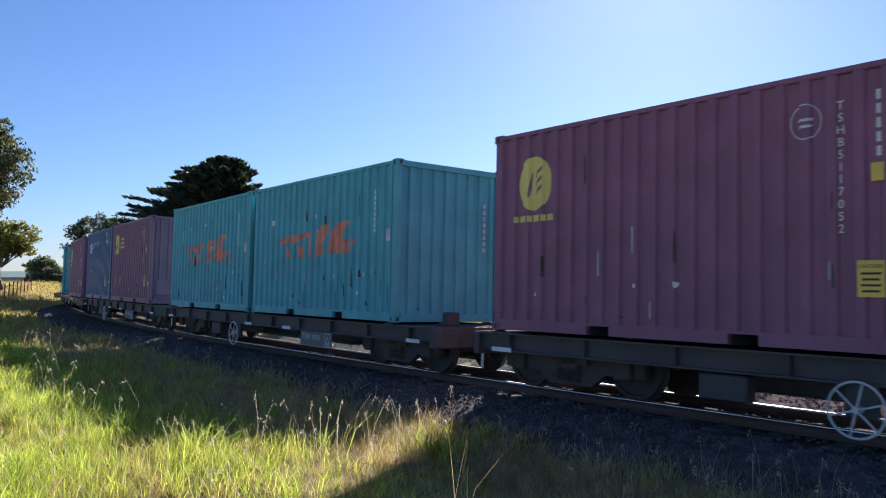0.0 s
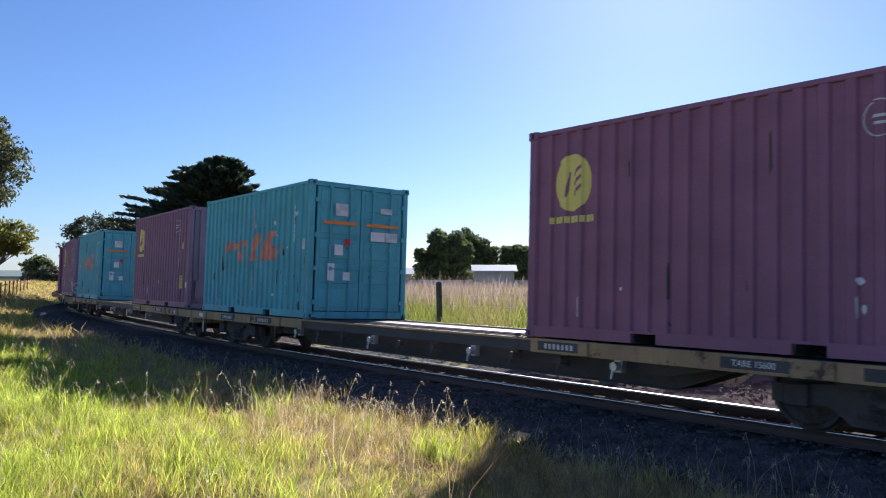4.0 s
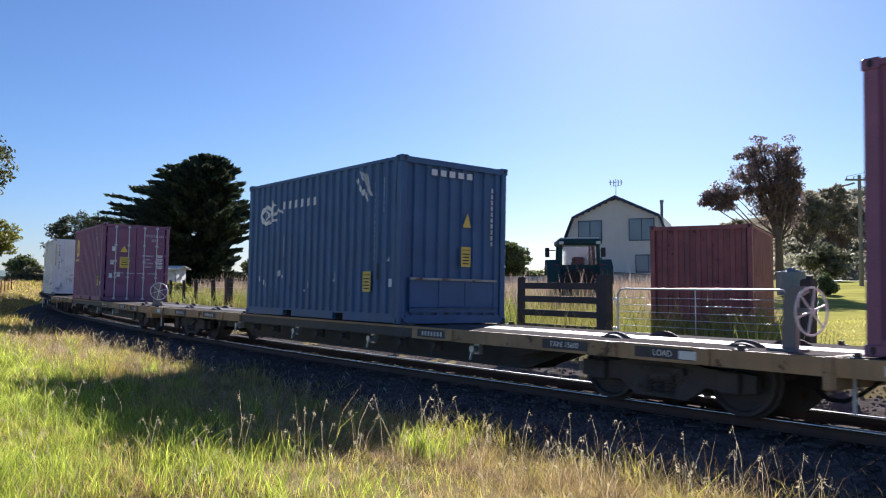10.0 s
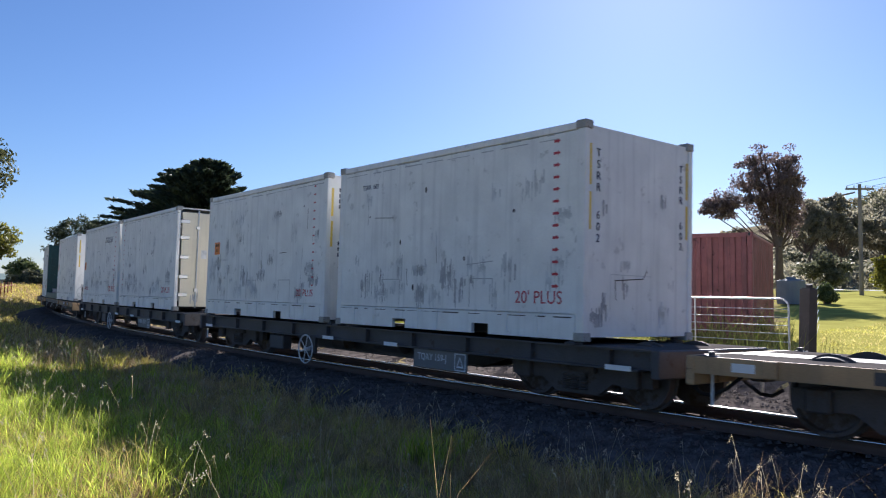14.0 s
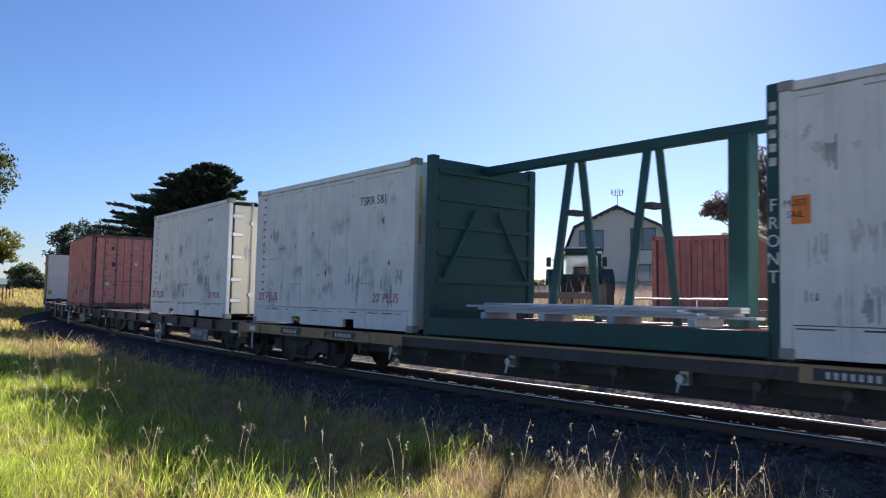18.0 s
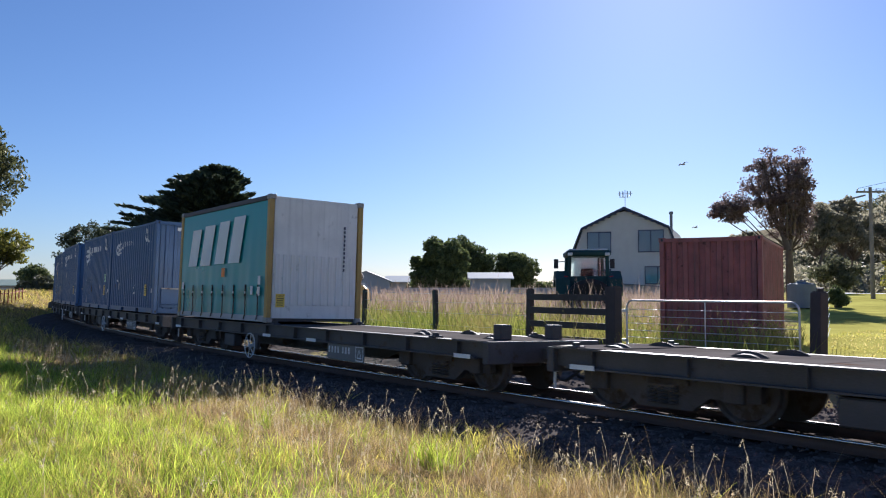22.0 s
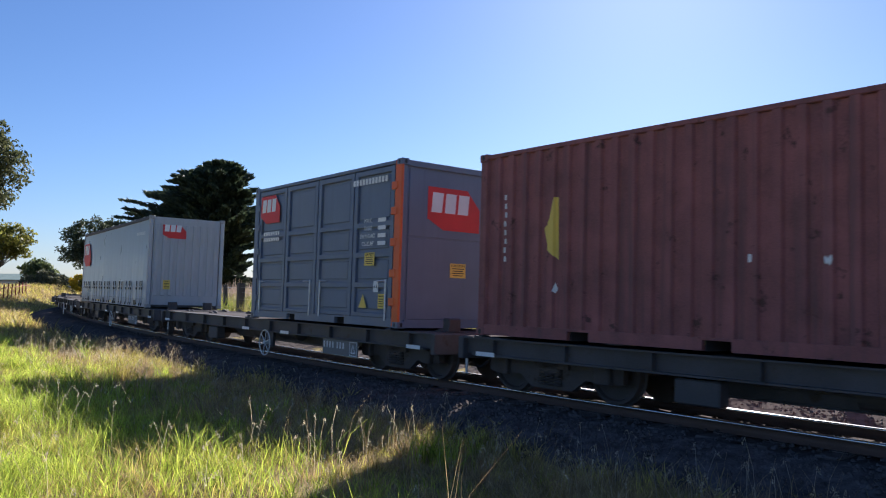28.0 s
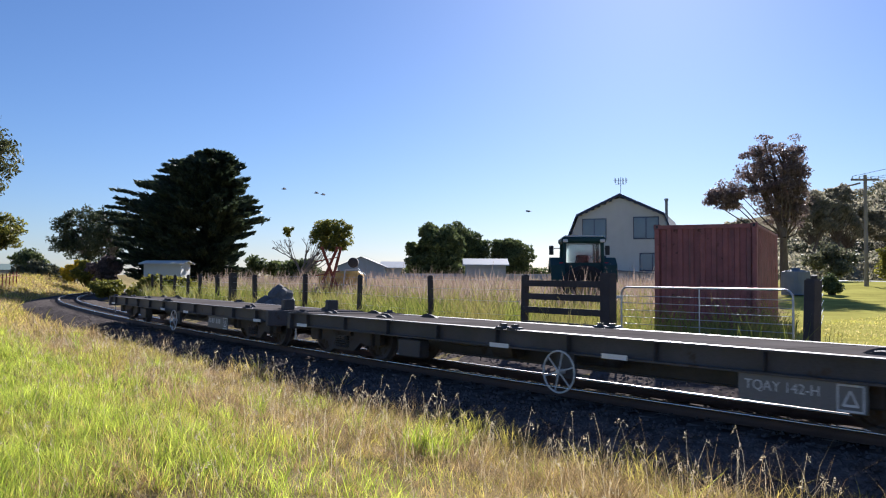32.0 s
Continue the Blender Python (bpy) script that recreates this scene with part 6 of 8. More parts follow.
# ---- the train, from its head to its tail ----
SK, FL = 0.83, 0.80
WAGON_PLACES = ((2.5, 1), (17.4, 1), (32.2, 1), (146.25, 1), (161.25, 1), (195.6, -1), (210.5, -1), (225.6, 1), (240.3, 1), (254.75, -1), (269.6, -1), (284.1, -1), (298.7, -1), (313.1, -1), (327.9, -1))
for place, sense in WAGON_PLACES:
    skeletal_wagon(place, sense, number={313.1: "TQAY 142-H", 17.4: "TQAY 079-S", 210.5: "TQAY 143-Q", 146.25: "TQAY 159-J"}.get(place, ""), locks=place not in (210.5, 225.6, 284.1, 313.1, 327.9, 298.7, 17.4, 32.2))
for place, stand in ((49.25, False), (69.0, False), (89.2, True), (108.9, True), (128.85, True), (178.7, True)):
    flat_wagon(place, stand, flags=place == 128.85, tilt=place == 128.85)

maroon_box(5.6, SK, "wall", "TSHB5117052", "maroon corrugated container with a yellow oval emblem")
teal_box(14.2, SK, "wall", "teal corrugated container with peeling orange lettering shapes")
teal_box(20.5, SK, "wall", "weathered teal container with faded orange brand shapes")
p2 = maroon_box(29.0, SK, "wall", "TSHB5111999", "maroon container with low end hatch and emblem", name=False, hatch=True)
for i in range(3):
    mark(p2, [rect(-0.26 + 0.11 * k, 0, 0.08, 0.09) for k in range(7 - 2 * (i == 0))], M["m_lemon"], on_side(1.42, Y_FACE, 2.30 - 0.15 * i), "row of small yellow name blocks")
blue_box(35.3, SK, "faded blue corrugated container with white curl emblem")
maroon_box(42.95, FL, "wall", "TSHB5102886", "maroon bulk container with hatch on yellow flat wagon", hatch=True)
teal_box(55.4, FL, "door", "teal container with labelled doors and orange stripe")
maroon_box(62.75, FL, "wall", "TSHB5110335", "purple-maroon container with hatch and round emblem", hatch=True)
teal_box(75.2, FL, "door", "scraped teal container with double doors")
maroon_box(83.0, FL, "wall", "TSTG7217810", "maroon container beside a brake stand")
maroon_box(95.4, FL, "door", "TSHB5104076", "maroon container with white-rodded double doors")
b = blue_box(108.9, FL, "clean dark blue container with hatch, alone on wagon")
maroon_box(128.85, FL, "door", "TSTG7211815", "maroon container with doors, alone mid wagon")
reefer(143.0, SK, "dirty white insulated container with yellow end strips", "plain", ("TSRR  602", 2.0, 0.12), (("n", 1.0),), seed=11, arrows=(("n", 1.0),))
w2 = reefer(149.5, SK, "scuffed white insulated container with grey patches", "plain", None, (("n", 0.8),), seed=12, arrows=(("n", 0.7),))
reefer(158.0, SK, "white insulated container with cream doors", "door", None, (("n", 0.9),), seed=13, arrows=(("f", 0.7),))
must_go(w2, 2.42, 1.62)
w4 = reefer(164.4, SK, "white insulated container with red arrow marks", "plain", ("TSRR 564", -1.45, 0.30), (("n", 1.1), ("f", 0.75)), seed=14, arrows=(("n", 1.0),))
must_go(w4, 2.75, 1.45)
w5 = reefer(172.5, FL + 0.02, "white insulated container beside a brake stand", "plain", None, (), seed=15, arrows=(("n", 0.65),))
must_go(w5, 2.85, 1.55)
flat_rack(178.5, FL)


def timber_bundle(place, rest):
    """Loose dunnage boards and bearers lying on the rack's floor."""
    c = thing("timber_bundle", "loose grey dunnage boards lying on the flat rack", "timber")
    rng = random.Random(6)
    for i in range(4):
        part("bearer", lambda: Geo().box(-0.06, 0.06, -0.32, 0.32, 0, 0.10, chamfer=0.01), M["paling"], c, m=pose(-1.8 + 1.2 * i, 0.68, 0, 0, 0, rng.uniform(-4, 4)), key="bearer")
    for i in range(11):
        part("board", lambda: Geo().box(-1.9, 1.9, -0.10, 0.10, 0, 0.035, chamfer=0.006), M["paling"], c, m=pose(rng.uniform(-0.5, 0.5), 0.50 + 0.19 * (i % 3), 0.101 + 0.037 * (i // 3), 0, 0, rng.uniform(-1.2, 1.2)), key="board")
    RESTS[c.name] = rest
    MOVERS.append((c, place))
    return c


timber_bundle(178.5, FL + 0.302)
reefer(184.8, FL + 0.02, "white insulated container with dark serial", "plain", ("TSRR 581", -1.75, 0.22), (("n", 0.9), ("f", 1.0)), seed=16, arrows=(("f", 0.9),))
reefer(192.45, SK, "white insulated container with cream hinged doors", "door", ("8005/6/2", -1.75, 0.11), (("n", 0.85), ("f", 1.15)), seed=17, arrows=(("f", 1.0),))
r = make_container("faded salmon red container with ribbed double doors", M["red"], 207.4, 2.896, "door", SK, rod_mat=M["plate"], frame_mat=M["red_frame"])
for y, z, w, h, k in ((0.4, 1.72, 0.13, 0.18, "m_navy"), (-0.5, 2.42, 0.22, 0.10, "m_worn"), (-0.45, 1.75, 0.12, 0.12, "m_white"), (0.45, 2.35, 0.1, 0.14, "m_navy"), (0.6, 0.95, 0.14, 0.14, "m_patch")):
    part("sticker", flat([rect(0, 0, w, h)]), M[k], r, "weathered door label", m=on_end(-3.03 - 0.052, y, z))
lab = part("sticker", flat([rect(0, 0, 0.15, 0.2)]), M["m_white"], r, "white corner label", m=on_side(-2.94, WIDE / 2 - 0.002, 0.95))
part("lettering", letters("9.78", 0.06, M["m_black"]), None, lab, m=pose(0, 0, 0.003))
rub_down(r, 31, 40, 0.2, 2.5)
scuffs(r, 32, 9, M["bogie"], 0.3, 2.4, 0.06)

t = curtain_box(228.7, SK, 6.058, "teal curtain-sided container with white brand shapes, ochre posts", M["teal_cloth"], M["white"], M["yellow_post"], 8)
for i, (x0, w, h) in enumerate(((-1.62, 0.66, 0.98), (-0.66, 0.72, 1.04), (0.36, 0.66, 1.06), (1.32, 0.70, 1.12))):
    mark(t, [rect(x0, 0.03 * i, w, h, 0.30)], M["m_logo_white"], on_side(0.12, WIDE / 2 + 0.012 + 0.0005 * i, 1.85), "plain white slanted brand block")
part("sticker", flat([rect(0, 0, 0.22, 0.22)]), M["m_sticker"], t, "orange label", m=on_side(-0.38, WIDE / 2 + 0.012, 1.16))
for x, z in ((-2.2, 0.72), (-2.6, 0.70), (-2.62, 0.95), (2.6, 0.85)):
    part("sticker", flat([rect(0, 0, 0.14, 0.2)]), M["m_white"], t, "pale patch", m=on_side(x, WIDE / 2 + 0.012, z), key="curtain_patch")
mark(t, [rect(0, 0.5 - 0.1 * i, 0.045, 0.07) for i in range(11)], M["m_navy"], on_end(-3.029 + 0.02, -0.72, 1.75), "dark serial blocks")
caution(t, 0.88, 0.5, 0.22, 0.3, "end", 3.005)

blue_box(237.2, SK, "blue corrugated bulk container with ochre stickers")
b1 = blue_box(243.5, SK, "blue corrugated container with hatched diamond emblem", hatch=False, k=1.12)
must_go(b1, -2.1, 1.18, "m_lime", "pale green handling sticker")
blue_box(251.6, SK, "dark blue container with large white emblem", k=1.0)
blue_box(257.9, SK, "lower blue container with ochre arrow mark", H=2.74, arrow=True, hatch=False)
blue_box(266.4, SK, "lower blue container with end hatch and arrow", H=2.74, arrow=True)
rr = make_container("rust red corrugated container with white side stripe", M["rust_red"], 272.7, 2.74, "wall", SK)
mark(rr, [rect(0.01 * (i % 3), 0.5 - 0.13 * i, 0.05, 0.08) for i in range(8)], M["m_patch"], on_side(2.5, Y_FACE, 1.55), "short column of faded illegible marks")
mark(rr, [[(0.0, 0.42), (0.06, 0.42), (0.08, -0.45), (-0.12, -0.30), (-0.2, 0.0), (-0.08, 0.1)]], M["m_yellow"], on_side(1.5, Y_FACE, 1.55), "ochre arrow mark")
scuffs(rr, 77, 4, M["m_white"], 0.4, 1.2, 0.09)
side_door_box(280.8, SK)
g = curtain_box(298.4, SK, 12.19, "long grey curtain-sided container with red brand panels", M["grey_cloth"], M["grey_panel"], M["grey_panel"], 22)
tag = [(-0.5, 0.28), (0.25, 0.28), (0.5, 0.0), (0.5, -0.36), (-0.2, -0.36), (-0.5, -0.2)]
for m, k in ((on_side(4.98, WIDE / 2 + 0.014, 2.14), 1.35), (on_end(-6.095 + 0.015, 0.42, 2.55), 0.75)):
    lg = part("logo_panel", flat([[(x * k * (1.15 if k > 1 else 1.0), y * k * (1.12 if k > 1 else 0.9) - 0.06 * k) for x, y in tag]]), M["m_red"], g, "red brand panel", m=m)
    for j in range(3):
        part("logo_block", flat([rect((-0.32 + 0.25 * j) * k, 0.05 * k, 0.20 * k, 0.30 * k, 0.08)], 0.004), M["m_white"], lg, "white block")
mark(g, [rect(0.5 - 0.12 * i, 0, 0.08, 0.1) for i in range(10)], M["m_white"], on_side(-5.05, WIDE / 2 + 0.014, 2.42), "white serial blocks")
caution(g, 0.6, 0.75, 0.22, 0.3, "end", 6.075)

# ---- fence, gate and paddock ----


def gz(x, y):
    return float(ground_z(np.array([x]), np.array([y]))[0])


def post_geo(h, w):
    g = Geo()
    g.box(-w / 2, w / 2, -w / 2, w / 2, -0.4, h, chamfer=0.012)
    g.box(-w / 2 + 0.03, w / 2 - 0.03, -w / 2 + 0.03, w / 2 - 0.03, h, h + 0.02)
    return g


FENCE_LAT = 5.0
rng = random.Random(12)
fence = thing("wire_fence", "dark timber post and wire fence along the railway", "fence")
fence_spots = [(14.1, 0.15), (18.1, 0.13), (22.3, 0.13), (26.5, 0.15), (31.6, 0.17), (34.6, 0.30), (36.9, 0.17), (39.9, 0.16), (42.6, 0.14), (46, 0.14), (50, 0.14), (54, 0.14)]
tops = []
for s, w in fence_spots:
    p = beside(s, FENCE_LAT)
    z = gz(p.x, p.y)
    top = 1.62 + rng.uniform(-0.05, 0.05)
    part("post", post_geo(top - z, w), M["post"], fence, m=pose(p.x, p.y, z, rng.uniform(-2, 2), rng.uniform(-2, 2), math.degrees(line_at(s)[2])))
    tops.append((p.x, p.y, z))
for (x0, y0, z0), (x1, y1, z1) in zip(tops, tops[1:]):
    for h in (0.45, 0.8, 1.1, 1.35):
        part("wire", Geo().tube((x0, y0, z0 + h), (x1, y1, z1 + h), 0.004, n=4, cap=False), M["galv"], fence)


def rail_panel():
    f = thing("rail_fence", "dark timber rail fence panel beside the gate", "fence")
    a, b = beside(14.1, FENCE_LAT), beside(11.35, FENCE_LAT)
    za, zb = gz(a.x, a.y), gz(b.x, b.y)
    part("gate_post", post_geo(1.66 - zb, 0.27), M["post"], f, "thick dark gate post", m=pose(b.x, b.y, zb, 0, 0, 41))
    for h in (0.28, 0.62, 0.95, 1.27):
        d = (b - a).normalized()
        u = Vector((-d.y, d.x, 0))
        g = Geo()
        o = u * 0.02
        for k in (0,):
            pa, pb = a - u * 0.09, b - u * 0.12
            v = [pa + u * t + Vector((0, 0, za + h + e)) for t in (0, 0.04) for e in (-0.075, 0.075)] + [pb + u * t + Vector((0, 0, zb + h + e)) for t in (0, 0.04) for e in (-0.075, 0.075)]
            g.add(v, [(0, 1, 5, 4), (2, 6, 7, 3), (0, 4, 6, 2), (1, 3, 7, 5), (0, 2, 3, 1), (4, 5, 7, 6)])
        part("rail_board", g, M["post"], f)
    return f


rail_panel()


def farm_gate():
    f = thing("farm_gate", "galvanised steel farm gate with horizontal bars, closed", "gate")
    a, b = beside(11.0, FENCE_LAT), beside(6.95, FENCE_LAT)
    z = 0.5 * (gz(a.x, a.y) + gz(b.x, b.y)) + 0.12
    W = (b - a).length
    f.matrix_basis = Matrix.Translation((a.x, a.y, z)) @ Matrix.Rotation(math.atan2(b.y - a.y, b.x - a.x), 4, "Z")
    g, r, h = Geo(), 0.16, 1.10
    pts = [(0.03, 0), (0.03, h - r)] + [(0.03 + r - r * math.cos(t), h - r + r * math.sin(t)) for t in (0.4, 0.8, 1.2)] + [(0.03 + r, h), (W - 0.03 - r, h)] + [(W - 0.03 - r + r * math.sin(t), h - r + r * math.cos(t)) for t in (0.4, 0.8, 1.2)] + [(W - 0.03, h - r), (W - 0.03, 0), (0.03, 0)]
    for (x0, z0), (x1, z1) in zip(pts, pts[1:]):
        g.tube((x0, 0, z0), (x1, 0, z1), 0.021, n=8)
    part("gate_frame", g, M["galv"], f)
    for i in range(6):
        part("bar", Geo().tube((0.03, 0, 0.16 + 0.15 * i), (W - 0.03, 0, 0.16 + 0.15 * i), 0.008, n=6), M["galv"], f)
    part("stay", Geo().tube((W / 2, 0, 0), (W / 2, 0, h), 0.015, n=6), M["galv"], f)
    part("hinge", Geo().box(-0.1, 0.06, -0.02, 0.02, 0.2, 0.26).box(-0.1, 0.06, -0.02, 0.02, 0.85, 0.91), M["galv"], f)
    return f


farm_gate()
strainer = thing("strainer_post", "dark timber strainer post with barbed wire strands", "post")
p = beside(6.65, FENCE_LAT)
zz = gz(p.x, p.y)
strainer.matrix_basis = pose(p.x, p.y, zz)
part("post", post_geo(1.55 - zz, 0.22), M["post"], strainer, m=pose(0, 0, 0, 0, 3, 30))
part("brace_post", Geo().tube((0.25, 0.45, 0), (0.12, 0.12, 1.5), 0.07, 0.06, n=8), M["post"], strainer)
for k in range(6):
    part("wire", Geo().tube((0.1, 0.05, 0.25 + 0.2 * k), (4.5, 9.0, 0.35 + 0.22 * k), 0.006, n=4), M["galv"], strainer)

old_box = make_container("old rust-red shipping container standing on grass", M["rust_red"], 0, 2.70, "wall", 0)
MOVERS.pop()
old_box.name = "storage_container"
tagged(old_box, group="storage container in the paddock")
old_box.matrix_basis = pose(7.78, 22.3, 0.20, 0, 0, 63)

# ---- tractor ----


def tractor(m):
    t = thing("tractor", "dark green farm tractor with glazed cab, parked", "tractor", m=m)
    body = Geo().box(-0.42, 0.42, -0.6, 2.3, 0.75, 1.55, chamfer=0.08).box(-0.35, 0.35, -1.2, -0.5, 0.7, 1.2, chamfer=0.05)
    part("body", body, M["tractor"], t)
    for s in (1, -1):
        wh = part("rear_wheel", Geo().lathe([(s * 0.72, 0.3), (s * 0.70, 0.78), (s * 0.76, 0.92), (s * 1.2, 0.92), (s * 1.26, 0.78), (s * 1.2, 0.35)], n=30), M["rubber"], t, m=pose(0, -0.2, 0.92))
        part("hub", Geo().lathe([(s * 1.1, 0.05), (s * 1.16, 0.36), (s * 1.21, 0.36), (s * 1.22, 0.05)], n=20), M["machine_yellow"], wh)
        part("front_wheel", Geo().lathe([(s * 0.6, 0.2), (s * 0.58, 0.5), (s * 0.64, 0.58), (s * 0.92, 0.58), (s * 0.96, 0.48), (s * 0.9, 0.2)], n=26), M["rubber"], t, m=pose(0, 2.0, 0.58))
        part("mudguard", Geo().prism([(-0.98, 1.2), (-0.85, 1.85), (-0.35, 2.15), (0.35, 2.15), (0.78, 1.85), (0.7, 1.55), (0.3, 1.80), (-0.3, 1.80), (-0.75, 1.6), (-0.88, 1.2)], 0, 0.53, Matrix.Translation((1.25 if s > 0 else -0.72, -0.2, 0)) @ Matrix.Rotation(math.radians(90), 4, "Z")), M["tractor"], t)
        part("tail_lamp", Geo().box(-0.09, 0.09, -0.06, 0.0, 1.75, 1.95, chamfer=0.02), M["tail_lamp"], t, "red tail lamp", m=pose(s * 0.86, -0.86, 0))
        part("mirror", Geo().tube((s * 0.8, 0.6, 2.55), (s * 1.12, 0.75, 2.55), 0.02, n=6).box(s * 1.12 - 0.09, s * 1.12 + 0.09, 0.73, 0.78, 2.28, 2.66, chamfer=0.015), M["m_black"], t)
    posts = [(-0.74, -0.85), (0.74, -0.85), (-0.74, 0.75), (0.74, 0.75)]
    for x, y in posts:
        part("cab_pillar", Geo().tube((x, y, 1.45), (x * 0.95, y * 0.95, 2.72), 0.075, n=6), M["tractor"], t)
    part("cab_roof", Geo().box(-0.84, 0.84, -1.0, 0.9, 2.70, 2.93, chamfer=0.06), M["tractor"], t)
    part("roof_cap", Geo().box(-0.74, 0.74, -0.9, 0.8, 2.93, 2.99, chamfer=0.025), M["pale"], t, "pale roof cap")
    part("rear_panel", Geo().box(-0.74, 0.74, -0.9, -0.84, 1.2, 1.95, chamfer=0.02), M["tractor"], t)
    part("hitch_block", Geo().box(-0.5, 0.5, -1.35, -0.9, 0.6, 1.75, chamfer=0.06), M["tractor"], t)
    part("cab_floor", Geo().box(-0.75, 0.75, -0.85, 0.75, 1.3, 1.46), M["m_black"], t)
    part("rear_window", Geo().box(-0.70, 0.70, -0.86, -0.85, 1.95, 2.68), M["clear_glass"], t)
    part("front_window", Geo().box(-0.72, 0.72, 0.72, 0.73, 1.55, 2.68), M["clear_glass"], t)
    part("seat", Geo().box(-0.25, 0.25, -0.35, 0.1, 1.46, 1.75, chamfer=0.05).box(-0.25, 0.25, -0.42, -0.3, 1.7, 2.25, chamfer=0.05), M["m_black"], t)
    part("steering_wheel", Geo().ring((0, 0.4, 2.0), (0, -0.5, 1), 0.2, 0.02, n=16, k=5), M["m_black"], t)
    part("exhaust", Geo().tube((0.62, 1.1, 1.5), (0.62, 1.1, 2.9), 0.05, n=8), M["m_black"], t)
    part("linkage", Geo().tube((-0.4, -0.9, 0.6), (-0.45, -1.7, 0.55), 0.05, n=6).tube((0.4, -0.9, 0.6), (0.45, -1.7, 0.55), 0.05, n=6), M["tractor"], t)
    for x in (-0.7, 0.7):
        part("work_lamp", Geo().box(-0.09, 0.09, -0.05, 0.03, -0.06, 0.06, chamfer=0.02), M["pale"], t, m=pose(x, -1.02, 2.78))
    return t


tractor(pose(5.45, 31.5, 0.17, 0, 0, -4))

# ---- buildings ----


def gambrel_house():
    h = thing("house", "cream weatherboard house with dark-trimmed gambrel roof", "house", m=pose(14.4, 65, 0.25, 0, 0, -20) @ Matrix.Diagonal((0.9, 1, 1, 1)))
    prof = [(-4.7, 0), (4.7, 0), (4.7, 3.6), (4.53, 4.4), (3.78, 6.2), (0, 7.75), (-3.78, 6.2), (-4.53, 4.4), (-4.7, 3.6)]
    part("wall", Geo().prism(prof, 0, 12), M["wall_white"], h)
    for i in range(34):
        z = 0.2 + i * 0.22
        w = 4.7 if z < 3.6 else 4.7 - (z - 3.6) * 0.21 if z < 4.4 else 4.53 - (z - 4.4) * 0.417 if z < 6.2 else 3.78 - (z - 6.2) * 2.44
        if w > 0.1:
            part("weatherboard", Geo().prism([(-w, z), (w, z), (w, z + 0.19), (-w, z + 0.19)], -0.03, 0.0), M["wall_white"], h)
    line = [(-4.95, 3.6), (-4.72, 4.5), (-3.9, 6.33), (0, 7.98), (3.9, 6.33), (4.72, 4.5), (4.95, 3.6)]
    for (x0, z0), (x1, z1) in zip(line, line[1:]):
        part("roof_sheet", Geo().prism([(x0, z0), (x1, z1), (x1, z1 + 0.1), (x0, z0 + 0.1)], -0.35, 12.3), M["roof_grey"], h)
        part("barge_board", Geo().prism([(x0, z0 - 0.14), (x1, z1 - 0.14), (x1, z1 + 0.06), (x0, z0 + 0.06)], -0.42, -0.352), M["m_navy"], h, "dark barge board")
    for x, z, w, hh in ((-2.3, 5.2, 2.05, 1.6), (2.3, 5.25, 2.1, 1.65), (2.85, 2.5, 2.1, 1.3), (-2.2, 2.3, 1.8, 1.3)):
        wd = part("window", Geo().box(-w / 2, w / 2, -0.07, -0.045, -hh / 2, hh / 2), M["glass"], h, m=pose(x, 0, z))
        part("window_frame", Geo().box(-w / 2 - 0.07, w / 2 + 0.07, -0.09, -0.03, hh / 2, hh / 2 + 0.08).box(-w / 2 - 0.07, w / 2 + 0.07, -0.09, -0.03, -hh / 2 - 0.08, -hh / 2).box(-w / 2 - 0.07, -w / 2, -0.09, -0.03, -hh / 2, hh / 2).box(w / 2, w / 2 + 0.07, -0.09, -0.03, -hh / 2, hh / 2).box(-0.04, 0.04, -0.09, -0.03, -hh / 2, hh / 2), M["m_navy"], wd)
    part("flue", Geo().tube((3.85, 2.5, 5.9), (3.85, 2.5, 7.6), 0.13, n=10).tube((3.85, 2.5, 7.6), (3.85, 2.5, 7.8), 0.18, n=10), M["roof_grey"], h)
    an = part("aerial", Geo().tube((0, 0.5, 7.8), (0, 0.5, 9.5), 0.03, n=6), M["galv"], h)
    part("aerial_bars", Geo().box(-0.65, 0.65, 0.48, 0.52, 9.2, 9.23).box(-0.5, 0.5, 0.48, 0.52, 8.9, 8.93).box(-0.5, -0.47, 0.2, 0.8, 9.0, 9.4).box(0.47, 0.5, 0.2, 0.8, 9.0, 9.4).box(-0.2, -0.17, 0.2, 0.8, 8.9, 9.4).box(0.2, 0.23, 0.2, 0.8, 8.9, 9.4), M["galv"], an)
    part("lean_to", Geo().prism([(-0.5, 0), (3.0, 0), (3.0, 1.5), (-0.5, 1.75)], -3.0, -0.1), M["shed_wall"], h, m=pose(0.5, 0, 0))
    part("lean_to_roof", Geo().prism([(-0.8, 1.78), (3.3, 1.52), (3.3, 1.6), (-0.8, 1.86)], -3.3, -0.1), M["roof_grey"], h, m=pose(0.5, 0, 0))
    return h


gambrel_house()


